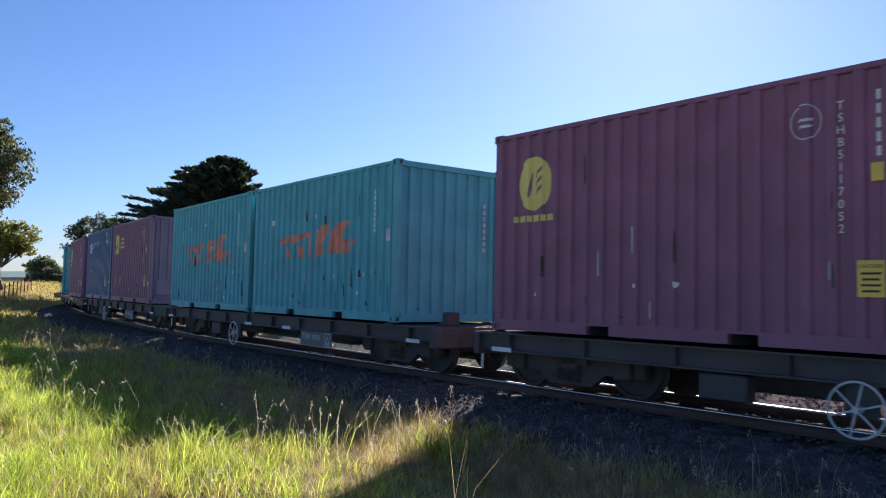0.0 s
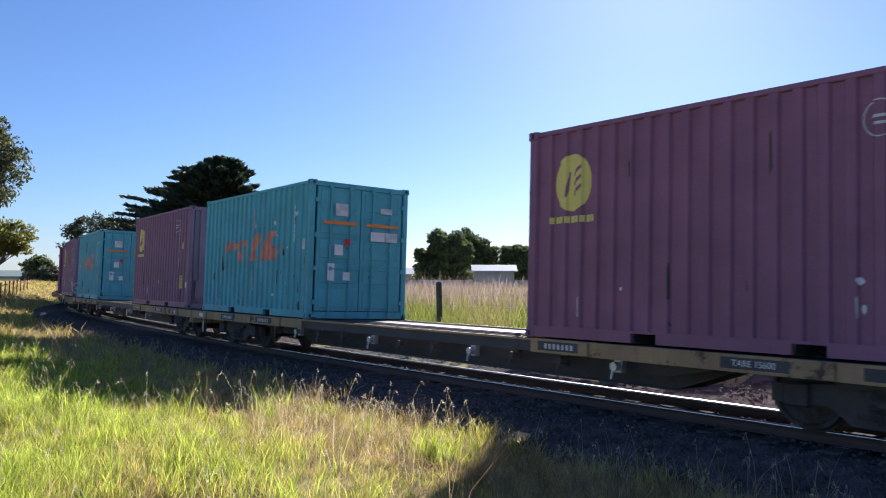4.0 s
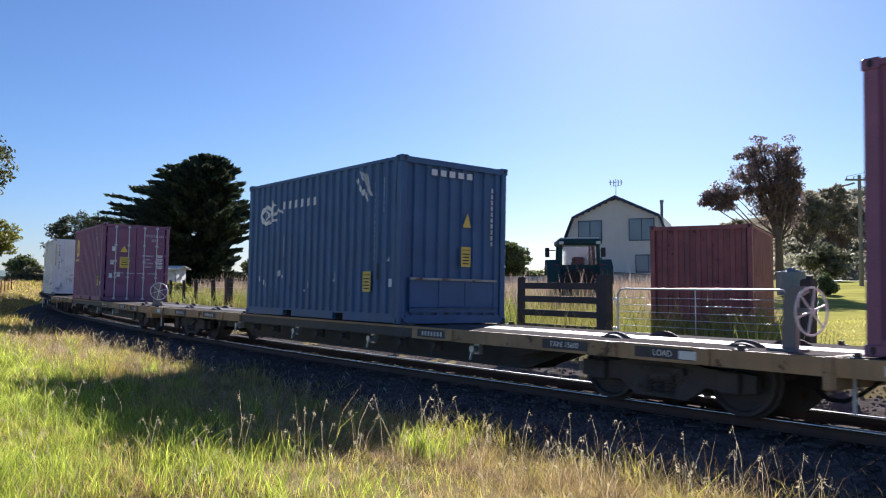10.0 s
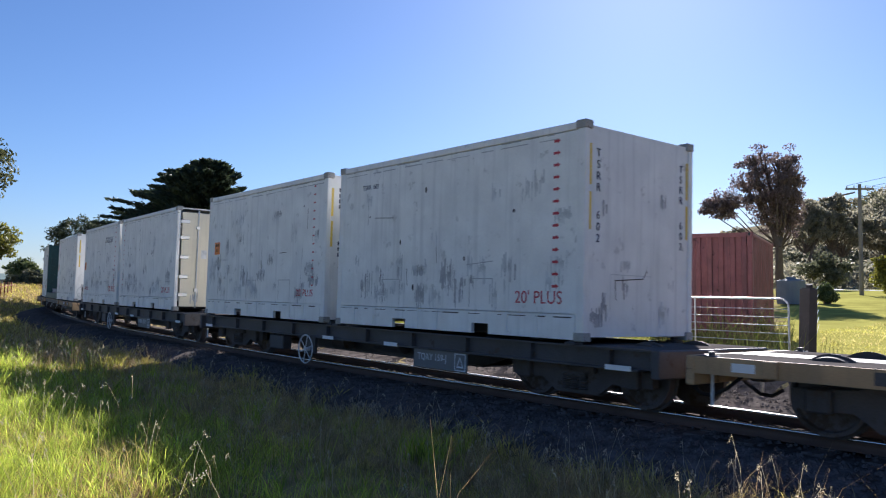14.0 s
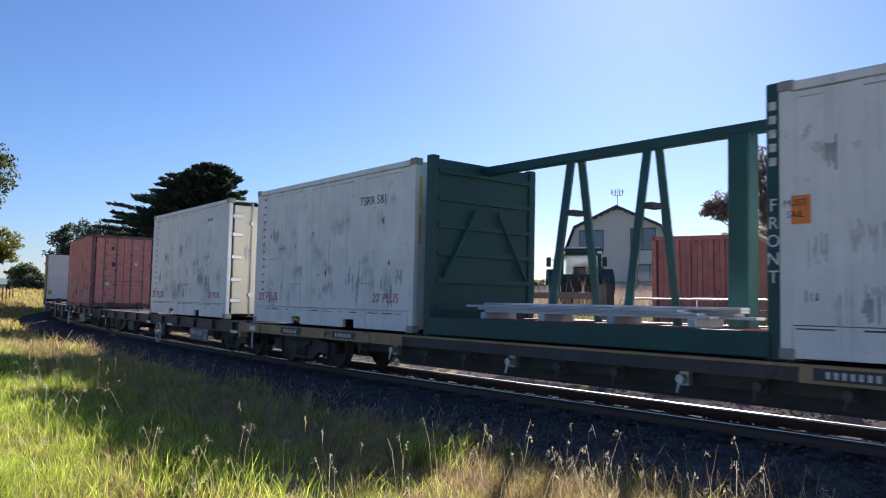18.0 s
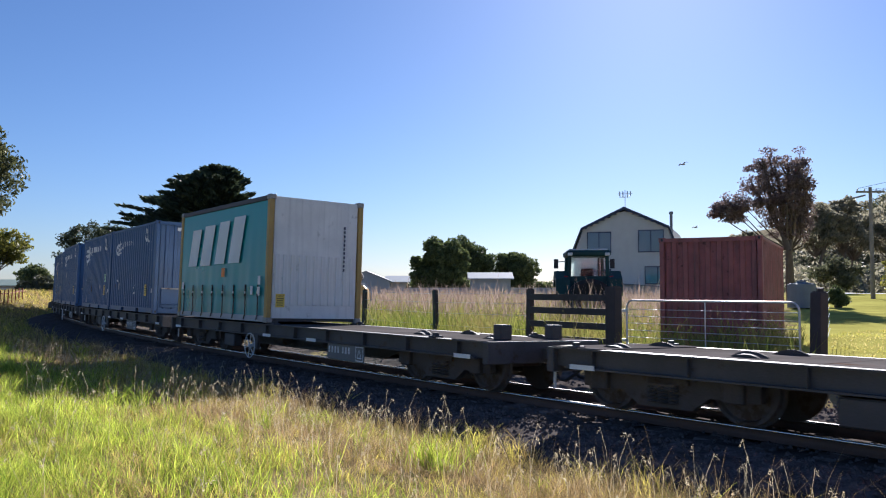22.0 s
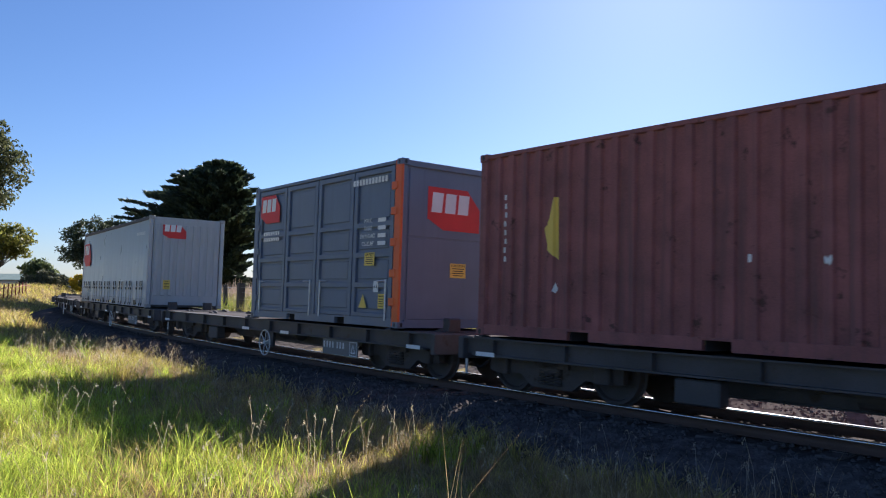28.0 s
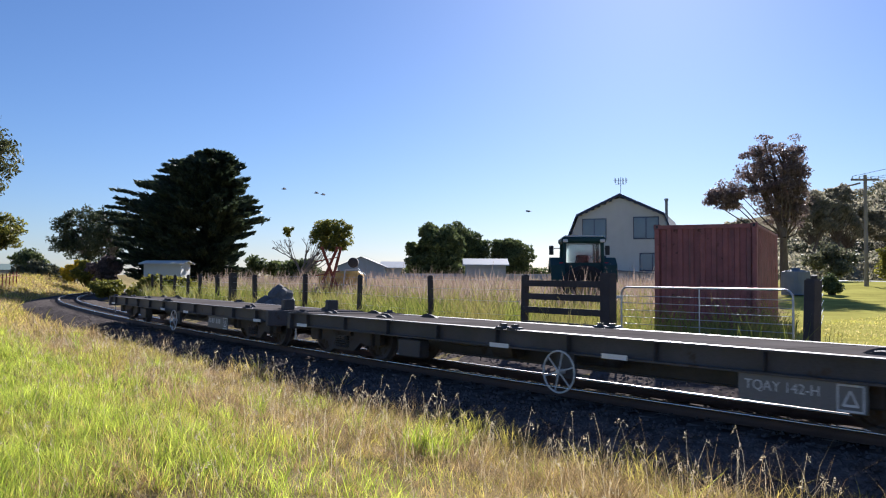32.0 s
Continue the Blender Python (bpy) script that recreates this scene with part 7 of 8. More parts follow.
def gable_hut(name, label, m, w, d, eave, ridge, wall, roof, doors=True, category="shed"):
    h = thing(name, label, category, m=m)
    part("wall", Geo().prism([(-w / 2, 0), (w / 2, 0), (w / 2, eave), (0, ridge), (-w / 2, eave)], 0, d), wall, h)
    for s in (1, -1):
        o = [(0, ridge), (s * (w / 2 + 0.25), eave - 0.1), (s * (w / 2 + 0.25), eave - 0.02), (0, ridge + 0.09)]
        part("roof_sheet", Geo().prism(o if s < 0 else o[::-1], -0.25, d + 0.25), roof, h)
    if doors:
        n = max(3, int(w / 0.5))
        for i in range(n):
            x = -w / 2 + (i + 0.5) * w / n
            part("wall_sheet", Geo().box(x - w / n / 2 + 0.02, x + w / n / 2 - 0.02, -0.035, 0, 0.05, eave - 0.02), wall, h)
    return h


def long_house(name, label, m, w, d, eave, ridge, wall, roof, windows=0, category="house"):
    """Ridge along x."""
    h = thing(name, label, category, m=m)
    part("wall", Geo().box(0, w, 0, d, 0, eave), wall, h)
    q = Matrix.Rotation(radians(90), 4, "Z")
    for o in ([(-0.4, eave - 0.1), (d / 2, ridge), (d / 2, ridge + 0.1), (-0.4, eave)], [(d / 2, ridge), (d + 0.4, eave - 0.1), (d + 0.4, eave), (d / 2, ridge + 0.1)]):
        part("roof_sheet", Geo().prism([(y, z) for y, z in o], -w - 0.3, 0.3, q), roof, h)
    part("gable", Geo().prism([(0, eave - 0.02), (d, eave - 0.02), (d / 2, ridge - 0.02)], -w + 0.02, -0.02, q), wall, h)
    for i in range(windows):
        x = (i + 0.5) * w / windows
        wd = part("window", Geo().box(x - 0.7, x + 0.7, -0.05, -0.02, 0.9, 1.9), M["glass"], h)
        part("window_frame", Geo().box(x - 0.78, x + 0.78, -0.07, -0.02, 1.9, 1.98).box(x - 0.78, x + 0.78, -0.07, -0.02, 0.82, 0.9).box(x - 0.04, x + 0.04, -0.07, -0.02, 0.9, 1.9), M["pale"], wd)
    return h


long_house("garden_shed", "pale sheet-metal garden shed with low roof", pose(2.2, 75, 0.2), 3.7, 3.2, 2.45, 2.95, M["shed_wall"], M["roof_pale"], category="shed")
long_house("white_shed", "small white shed under the cypress", pose(-25.0, 67, 0.2), 3.1, 2.5, 2.35, 2.5, M["wall_white"], M["wall_white"], category="shed")
gable_hut("far_house", "far blue-grey gabled house behind the paddock", pose(-11.2, 110, 0.2), 6.5, 8, 2.6, 3.9, M["roof_pale"], M["roof_grey"], False, "house")
long_house("far_house", "far house with pale skillion roofs", pose(-8.6, 112, 0.2), 4.6, 6, 2.5, 3.3, M["shed_wall"], M["roof_pale"], category="house")
long_house("low_house", "low pale brick house with green sheet roof beyond the bank", pose(-100.5, 140, -0.15), 30, 9, 2.5, 3.5, M["brick_wall"], M["roof_green"], 6)
yard = thing("sheet_fence", "pale grey sheet-metal yard fence behind the paddock", "fence")
for i in range(14):
    part("fence_sheet", lambda: Geo().box(0.02, 1.98, -0.03, 0.03, 0.0, 1.62), M["roof_pale"], yard, m=pose(-10 + 2.0 * i, 78 - 0.1 * i, 0.17), key="fence_sheet")
pal = thing("paling_fence", "pale paling fence beyond the bend", "fence")
for i in range(36):
    part("paling", lambda: Geo().box(-0.075, 0.075, -0.01, 0.01, 0, 1.25), M["paling"], pal, m=pose(-46.5 + 0.22 * i, 95 - 0.05 * i, 0.25 - 0.006 * i), key="paling")
stakes = thing("stake_fence", "brown stake fence on the grassy bank", "fence")
for i in range(8):
    x, y = -34.5 - 0.5 * i, 61 + 1.5 * i
    part("stake", lambda: Geo().tube((0, 0, -0.2), (0.05, 0, 1.2), 0.05, n=6), M["rust_iron"], stakes, m=pose(x, y, gz(x, y), 0, 0, 20 * i), key="stake")
    part("rail_bar", Geo().tube((x, y, gz(x, y) + 0.9), (x - 0.5, y + 1.5, gz(x - 0.5, y + 1.5) + 0.9), 0.035, n=5), M["rust_iron"], stakes)

# ---- yard clutter ----
frame_a = thing("iron_a_frame", "rust-red iron lattice frame standing in grass", "frame", m=pose(-5.7, 40, 0.17))
for x0, x1 in ((-0.75, 0.45), (0.75, -0.35), (-0.1, 0.62)):
    for y in (-0.25, 0.25):
        part("leg", Geo().tube((x0, y, 0), (x1, y, 2.85), 0.04, n=5), M["rust_iron"], frame_a)
for z in (0.7, 1.4, 2.1):
    part("tie", Geo().tube((-0.6, -0.25, z), (0.6, -0.25, z + 0.25), 0.03, n=5), M["rust_iron"], frame_a)
mach = thing("hay_baler", "faded yellow hay machine with pipe hoop", "farm machine", m=pose(-5.2, 42, 0.17))
part("body", Geo().box(-1.3, 0.9, 0, 2.0, 0.5, 1.65, chamfer=0.15), M["machine_yellow"], mach)
part("hoop", Geo().tube((0.0, -0.1, 0.8), (0.1, -0.1, 1.7), 0.04, n=6).tube((0.1, -0.1, 1.7), (0.8, -0.1, 1.75), 0.04, n=6).tube((0.8, -0.1, 1.75), (1.2, -0.1, 1.4), 0.04, n=6).tube((1.2, -0.1, 1.4), (1.2, -0.1, 0.3), 0.04, n=6), M["pale"], mach)
part("drum", Geo().lathe([(0, 0.08), (0.02, 0.27), (0.4, 0.27), (0.42, 0.08)], c=(0.45, 0.4, 2.1), n=18), M["post"], mach)
for s in (-1.2, 0.8):
    part("wheel", Geo().lathe([(0, 0.1), (0, 0.42), (0.2, 0.42), (0.2, 0.1)], c=(s, -0.2, 0.42), n=18), M["rubber"], mach)
rng = random.Random(5)
pile = thing("rubble_heap", "grey heap of broken concrete and rocks", "rubble", m=pose(-5.9, 29.0, 0.15))
for i in range(26):
    a, r = rng.uniform(0, 6.28), rng.uniform(0, 0.75)
    k = rng.uniform(0.15, 0.34)
    g = Geo().box(-k, k, -k * 0.8, k * 0.8, -k * 0.6, k * 0.6, chamfer=k * 0.3)
    part("rock", g, M["rubble"], pile, m=pose(r * math.cos(a), r * math.sin(a), max(0.1, 0.75 - r * 0.75) * rng.uniform(0.6, 1.2), rng.uniform(0, 90), rng.uniform(0, 60), rng.uniform(0, 180)))
tank = thing("water_tank", "small pale grey tank by the gate", "tank", m=pose(19.6, 44.5, 0.6))
part("body", Geo().lathe([(0, 0.1), (0, 0.75), (1.3, 0.75), (1.45, 0.1)], axis="Z", n=24), M["roof_grey"], tank)
part("lid", Geo().lathe([(0, 0.1), (0, 0.25), (0.08, 0.25), (0.1, 0.05)], c=(0, 0, 1.42), axis="Z", n=16), M["roof_grey"], tank)

# ---- power pole and wires ----
pl = thing("power_pole", "grey timber power pole with crossarm and insulators", "pole", m=pose(32.8, 62, 0.75))
part("pole", Geo().tube((0, 0, -0.3), (0, 0, 8.8), 0.17, 0.12, n=12), M["pole"], pl)
part("crossarm", Geo().box(-1.1, 1.1, -0.06, 0.06, 8.35, 8.5, chamfer=0.01), M["pole"], pl)
part("crossarm", Geo().box(0.1, 1.6, -0.05, 0.05, 7.95, 8.08, chamfer=0.01), M["pole"], pl, m=pose(0, 0, 0, 0, -14, 0))
for x in (-1.0, -0.45, 0.45, 1.0):
    part("insulator", Geo().lathe([(0, 0.02), (0.02, 0.05), (0.08, 0.06), (0.12, 0.03), (0.16, 0.05), (0.18, 0.02)], c=(x, 0, 8.5), axis="Z", n=10), M["pale"], pl)
wires = thing("power_lines", "thin dark overhead power lines", "wire")
for x, tx, ty, tz in ((-1.0, 47, 22, 15), (1.0, 50, 24, 15), (0.45, 80, 90, 13), (-0.45, 78, 95, 13)):
    prev = None
    g = Geo()
    for i in range(13):
        t = i / 12
        q = (32.8 + x + (tx - 32.8) * t, 62 + (ty - 62) * t, 9.43 + (tz - 9.43) * t - 3.2 * t * (1 - t))
        if prev:
            g.tube(prev, q, 0.014, n=4, cap=False)
        prev = q
    part("wire", g, M["m_black"], wires)

# ---- gulls over the paddock ----


def gull():
    """A gliding gull: slim body, two bent wings, a tail."""
    b = thing("gull", "small dark gull gliding above the paddock", "bird", "gulls over the paddock")
    part("body", Geo().lathe([(-0.22, 0.01), (-0.12, 0.05), (0.05, 0.06), (0.16, 0.035), (0.22, 0.01)], axis="Y", n=10), M["bird"], b, key="gull_body", smooth=True)
    for s in (1, -1):
        part("wing", lambda: Geo().prism([(0, 0.03), (s * 0.22, 0.13), (s * 0.50, 0.05), (s * 0.50, 0.035), (s * 0.22, 0.105), (0, 0.0)][::s], -0.05, 0.07), M["bird"], b, key=("gull_wing", s))
    part("tail", lambda: Geo().box(-0.06, 0.06, -0.34, -0.2, -0.006, 0.006), M["bird"], b, key="gull_tail")
    return b


GULLS = (
    ( (0, -30.92, 92.0, 6.02), (26, -30.44, 92.0, 6.55), (29.5, -17.46, 75.0, 6.36), (31, -12.78, 70.0, 7.31), (31.5, -12.59, 70.0, 8.22), (32, -11.09, 70.0, 8.79) ),
    ( (0, -31.57, 92.0, 5.36), (26, -31.09, 92.0, 5.9), (29.5, -18.78, 76.0, 6.96), (31, -14.28, 72.0, 7.98), (32, -10.5, 70.0, 8.64) ),
    ( (0, -30.27, 92.0, 5.69), (26, -29.78, 92.0, 6.22), (30, -19.4, 76.0, 6.78), (32, -13.92, 70.0, 9.13) ),
    ( (0, -32.89, 92.0, 5.37), (28, -31.09, 92.0, 5.8), (31, -1.52, 70.0, 7.75), (31.5, 2.98, 70.0, 7.47), (32, 7.48, 70.0, 7.23) ),
    ( (0, -30.92, 92.0, 5.36), (16, -29.06, 92.0, 6.6), (20, 7.27, 60.0, 7.85), (22.5, 19.72, 60.0, 11.87), (24.5, 32.37, 60.0, 15.53), (26, 46.96, 60.0, 19.72), (32, 77.72, 60.0, 22.79) ),
    ( (0, -31.57, 92.0, 5.36), (16, -29.05, 92.0, 5.95), (20, 9.6, 70.0, 7.64), (23, 28.36, 80.0, 6.94), (25, 39.33, 90.0, 3.98), (32, 49.4, 110.0, 2.42) ),
)
FLYERS = [(gull(), rows) for rows in GULLS]

# ---- trees and shrubs ----


def leaf_cloud(rng, blobs, size, flat_ratio=0.6, droop=0.0):
    """Leaf clumps: small bent quads strewn through uneven blobs, thick near their skin."""
    V = []
    for cx, cy, cz, rx, ry, rz, n in blobs:
        d = rng.normal(size=(n, 3))
        d /= np.linalg.norm(d, axis=1, keepdims=True)
        bump = 1 + 0.22 * np.sin(d[:, 0] * 5 + cx) * np.sin(d[:, 1] * 4 + cy) + 0.18 * np.sin(d[:, 2] * 7 + cz * 2) + 0.12 * np.sin(d[:, 0] * 13 + d[:, 2] * 11)
        r = rng.uniform(0.35, 1, n) ** 0.45 * bump
        c = np.array([cx, cy, cz]) + d * r[:, None] * [rx, ry, rz]
        a = rng.normal(size=(n, 3)) + [0, 0, -droop]
        a /= np.linalg.norm(a, axis=1, keepdims=True)
        b = np.cross(a, rng.normal(size=(n, 3)))
        b /= np.linalg.norm(b, axis=1, keepdims=True)
        s = size * rng.uniform(0.5, 1.3, n)[:, None]
        a, b = a * s, b * s * flat_ratio
        V.append(np.stack([c - a, c + b * 0.8, c + a, c - b * 0.8], 1))
    V = np.concatenate(V).reshape(-1, 3)
    return V, np.arange(len(V), dtype=np.int32).reshape(-1, 4)


def limbs(g, rng, p, d, length, r, depth, spread_, ends):
    """A tapering, forking limb."""
    q = p + d * length * 0.5 + Vector((rng.uniform(-1, 1), rng.uniform(-1, 1), rng.uniform(-0.3, 0.5))) * length * 0.08
    e = q + (d + Vector((rng.uniform(-1, 1), rng.uniform(-1, 1), rng.uniform(-0.2, 0.6))) * 0.2).normalized() * length * 0.5
    g.tube(p, q, r, r * 0.85, n=7, cap=False)
    g.tube(q, e, r * 0.85, r * 0.68, n=7, cap=False)
    if depth == 0:
        ends.append(e)
        return
    for _ in range(2 if rng.random() < 0.6 else 3):
        nd = (d + Vector((rng.uniform(-1, 1), rng.uniform(-1, 1), rng.uniform(-0.35, 0.6))) * spread_).normalized()
        limbs(g, rng, e, nd, length * rng.uniform(0.6, 0.85), r * 0.62, depth - 1, spread_, ends)


def tree(name, label, m, seed, blobs, leaf, size, bark, trunk=None, droop=0.0, category="tree", flat_ratio=0.6):
    """trunk: (base, length, radius, depth, spread) or None for a shrub; each blob gets a limb to its heart."""
    t = thing(name, label, category, m=m)
    rng, nrng = random.Random(seed), np.random.default_rng(seed)
    g = Geo()
    if trunk:
        base, length, r, depth, sp = trunk
        ends = []
        limbs(g, rng, Vector(base), Vector((rng.uniform(-0.1, 0.1), 0, 1)).normalized(), length, r, depth, sp, ends)
        top = Vector(base) + Vector((0, 0, length))
        for b in blobs[::max(1, len(blobs) // 26)]:
            c = Vector(b[:3])
            mid = top.lerp(c, 0.5) + Vector((rng.uniform(-0.3, 0.3), rng.uniform(-0.3, 0.3), -0.1 * (c - top).length))
            g.tube(top, mid, r * 0.26, r * 0.16, n=6, cap=False)
            g.tube(mid, c, r * 0.16, r * 0.05, n=6, cap=False)
        part("trunk", g, bark, t)
    else:
        for b in blobs[:6]:
            g.tube((b[0] * 0.4, b[1] * 0.4, 0), b[:3], 0.07, 0.02, n=5, cap=False)
        part("stem", g, bark, t)
    V, F = leaf_cloud(nrng, blobs, size, flat_ratio, droop)
    part("crown", quick_mesh("crown", V, F, leaf), None, t)
    return t


def blobs_in(seed, n, cx, cy, cz, rx, ry, rz, br, count):
    r = random.Random(seed)
    out = []
    for _ in range(n):
        a, b, k = r.uniform(0, 6.28), r.uniform(-1, 1), r.uniform(0.1, 1.0) ** 0.5
        w = math.sqrt(1 - b * b)
        q = br * r.uniform(0.7, 1.25)
        out.append((cx + rx * k * w * math.cos(a), cy + ry * k * w * math.sin(a), cz + rz * k * b, q, q, q * 0.75, count))
    return out


def cypress():
    t = thing("cypress_tree", "large dark spreading cypress with ragged sprays", "tree", m=pose(-24.0, 80, 0.2))
    rng = np.random.default_rng(21)
    r = random.Random(21)
    g = Geo()
    g.tube((0, 0, 0), (0.3, 0, 5), 0.75, 0.5, n=10, cap=False)
    g.tube((0.3, 0, 5), (1.2, 0, 12.5), 0.5, 0.08, n=8, cap=False)
    V = []
    zs = (0.5, 3.9, 5.0, 6.2, 7.1, 8.5, 10.2, 11.3, 12.2, 12.9, 13.8)
    left = (7.0, 9.0, 9.2, 9.3, 9.2, 8.7, 7.9, 5.9, 4.2, 1.7, 0.0)
    right = (4.0, 3.4, 4.8, 4.4, 6.5, 5.5, 3.9, 4.0, 4.2, 3.2, 1.9)
    for i in range(520):
        z = r.uniform(1.0, 13.6)
        a = r.uniform(0, 2 * math.pi)
        k = 0.5 + 0.5 * math.cos(a)
        reach = (float(np.interp(z, zs, left)) * (1 - k) + float(np.interp(z, zs, right)) * k) * (r.uniform(0.62, 1.10) if i % 4 else r.uniform(0.3, 0.7))
        rise = r.uniform(0.04, 0.28) * reach
        p0 = np.array([0.10 * z, 0, z - rise])
        p1 = np.array([0, 0, z]) + np.array([math.cos(a) * reach, math.sin(a) * reach, 0])
        if i % 3 == 0:
            g.tube(p0, p1, 0.10, 0.02, n=5, cap=False)
        n = 290
        u = rng.uniform(0.2, 1.0, n) ** 0.55
        c = p0 + (p1 - p0) * u[:, None] + rng.normal(size=(n, 3)) * np.array([0.42, 0.42, 0.20]) * (1.25 - 0.95 * u)[:, None]
        d = (p1 - p0) / np.linalg.norm(p1 - p0)
        ax = d + rng.normal(size=(n, 3)) * 0.34 + [0, 0, 0.30]
        ax /= np.linalg.norm(ax, axis=1, keepdims=True)
        bx = np.cross(ax, rng.normal(size=(n, 3)))
        bx /= np.linalg.norm(bx, axis=1, keepdims=True)
        s = rng.uniform(0.15, 0.40, n)[:, None]
        V.append(np.stack([c - ax * s, c + bx * s * 0.32, c + ax * s, c - bx * s * 0.32], 1))
    part("trunk", g, M["bark"], t)
    V = np.concatenate(V).reshape(-1, 3)
    part("crown", quick_mesh("crown", V, np.arange(len(V), dtype=np.int32).reshape(-1, 4), LEAF_CYPRESS), None, t)


cypress()
tree("gum_tree", "tall gum tree with drooping olive foliage", pose(-26.5, 42, 0.0), 31, blobs_in(31, 230, 0.15, 0, 7.9, 3.4, 2.6, 3.9, 0.55, 170), LEAF_GUM, 0.12, M["bark_pale"], ((0, 0, 0), 3.2, 0.28, 2, 0.5), droop=0.8)
tree("gum_tree", "smaller olive tree on the grassy bank", pose(-31.9, 56, 1.0), 32, blobs_in(32, 70, 0, 0, 3.6, 2.5, 1.9, 1.2, 0.5, 170), LEAF_OLIVE, 0.12, M["bark_pale"], ((0, 0, 0), 1.6, 0.15, 2, 0.7))
tree("grey_gum", "hazy grey-green gum tree behind the bend", pose(-47.6, 106, 0.3), 33, blobs_in(33, 120, 0, 0, 6.4, 4.2, 2.2, 3.8, 0.7, 100), LEAF_SHADE, 0.18, M["bark_pale"], ((0, 0, 0), 4.0, 0.3, 2, 0.5), droop=0.4)
tree("grey_gum", "second grey-green gum behind the bend", pose(-43.0, 104, 0.3), 34, blobs_in(34, 100, 0, 0, 6.2, 3.4, 2.2, 4.0, 0.7, 90), LEAF_SHADE, 0.18, M["bark_pale"], ((0, 0, 0), 4.0, 0.25, 2, 0.5), droop=0.4)
tree("dark_shrub", "dark pine shrub beyond the low house", pose(-55.5, 108, 0.3), 35, blobs_in(35, 12, 0, 0, 2.6, 2.0, 2, 1.6, 1.0, 380), LEAF_DARK, 0.26, M["bark"])
tree("shrub", "grey-green rounded shrub by the paling fence", pose(-45.5, 90, 0.5), 36, blobs_in(36, 14, 0, 0, 1.2, 2.2, 1.5, 0.9, 0.8, 380), LEAF_GREY, 0.2, M["bark"], category="shrub")
tree("wattle_bush", "bright yellow flowering wattle bush", pose(-41.0, 89, 0.5), 37, blobs_in(37, 22, 0, 0, 1.5, 1.4, 0.9, 1.1, 0.42, 220), LEAF_YELLOW, 0.15, M["bark"], category="shrub")
tree("shrub", "olive green shrub beside the bend", pose(-37.0, 84, 0.3), 38, blobs_in(38, 14, 0, 0, 1.5, 2.0, 1.4, 1.2, 0.7, 380), LEAF_OLIVE, 0.2, M["bark"], category="shrub")
tree("shrub", "brown-olive shrub below the cypress", pose(-32.6, 78, 0.3), 39, blobs_in(39, 14, 0, 0, 1.7, 1.9, 1.3, 1.1, 0.7, 380), LEAF_BROWN, 0.2, M["bark"], category="shrub")
tree("shrub", "tangled green shrub inside the curve", pose(-20.0, 56, 0.1), 40, blobs_in(40, 16, 0, 0, 0.7, 2.6, 1.6, 0.6, 0.6, 380), LEAF_OLIVE, 0.15, M["bark"], category="shrub")
tree("shrub", "low green bush beside the far rail", pose(-24.3, 58.5, 0.0), 41, blobs_in(41, 10, 0, 0, 0.6, 1.5, 1.1, 0.5, 0.5, 300), LEAF_OLIVE, 0.13, M["bark"], category="shrub")
for k, (x, y, sx, hgt) in enumerate(((-15.2, 86, 2.6, 1.7), (-19.5, 90, 3.0, 1.9), (-3.5, 92, 2.2, 1.2), (12, 98, 3.0, 1.3), (26, 95, 4.0, 1.6))):
    tree("hedge_shrub", "dark hedge shrub behind the paddock", pose(x, y, 0.2), 50 + k, blobs_in(50 + k, 12, 0, 0, hgt, sx, 1.4, hgt * 0.6, 0.9, 340), LEAF_DARK, 0.22, M["bark"], category="shrub")
tree("half_bare_tree", "half-bare tree with pale limbs and olive crown", pose(-12.3, 70, 0.2), 44, blobs_in(44, 110, 2.5, 0, 5.0, 2.1, 1.3, 1.5, 0.36, 90) + blobs_in(45, 9, -1.3, 0, 5.2, 0.7, 0.5, 0.55, 0.28, 70), LEAF_OLIVE, 0.11, M["bark_pale"], ((0, 0, 0), 1.5, 0.15, 5, 0.7))
tree("round_tree", "dense rounded dark green tree by the sheds", pose(-0.7, 86, 0.2), 46, blobs_in(46, 130, 0, 0, 3.5, 3.0, 2.4, 3.2, 0.75, 330), LEAF_DARK, 0.2, M["bark"], ((0, 0, 0), 2.0, 0.3, 1, 0.5))
tree("garden_tree", "taller dark tree behind the shed", pose(2.6, 95, 0.2), 47, blobs_in(47, 80, 0, 0, 4.4, 2.2, 1.6, 3.2, 0.65, 240), LEAF_DARK, 0.19, M["bark"], ((0, 0, 0), 2.4, 0.25, 2, 0.5))
tree("garden_tree", "spreading dark tree behind the shed", pose(7.3, 95, 0.2), 48, blobs_in(48, 90, 0, 0, 3.3, 3.5, 1.8, 2.6, 0.65, 240), LEAF_DARK, 0.19, M["bark"], ((0, 0, 0), 2.0, 0.25, 2, 0.5))
tree("banksia_tree", "tall brown-leaved tree with dark trunk", pose(21.4, 50, 0.8), 49, blobs_in(49, 200, -0.8, 0, 7.0, 2.1, 1.6, 2.6, 0.38, 85) + blobs_in(66, 26, -0.6, 0, 4.9, 1.7, 1.2, 0.9, 0.34, 60) + blobs_in(60, 60, -3.7, 0, 5.8, 1.2, 0.8, 0.9, 0.36, 100) + blobs_in(61, 80, 0.75, 0, 6.6, 0.6, 0.7, 3.0, 0.36, 90), LEAF_BROWN, 0.085, M["bark"], ((0, 0, 0), 3.2, 0.30, 3, 0.5))
tree("clipped_bush", "dark rounded clipped bush on the lawn", pose(21.8, 45, 0.6), 62, blobs_in(62, 18, 0, 0, 0.55, 0.5, 0.5, 0.40, 0.28, 300), LEAF_DARK, 0.07, M["bark"], category="shrub")
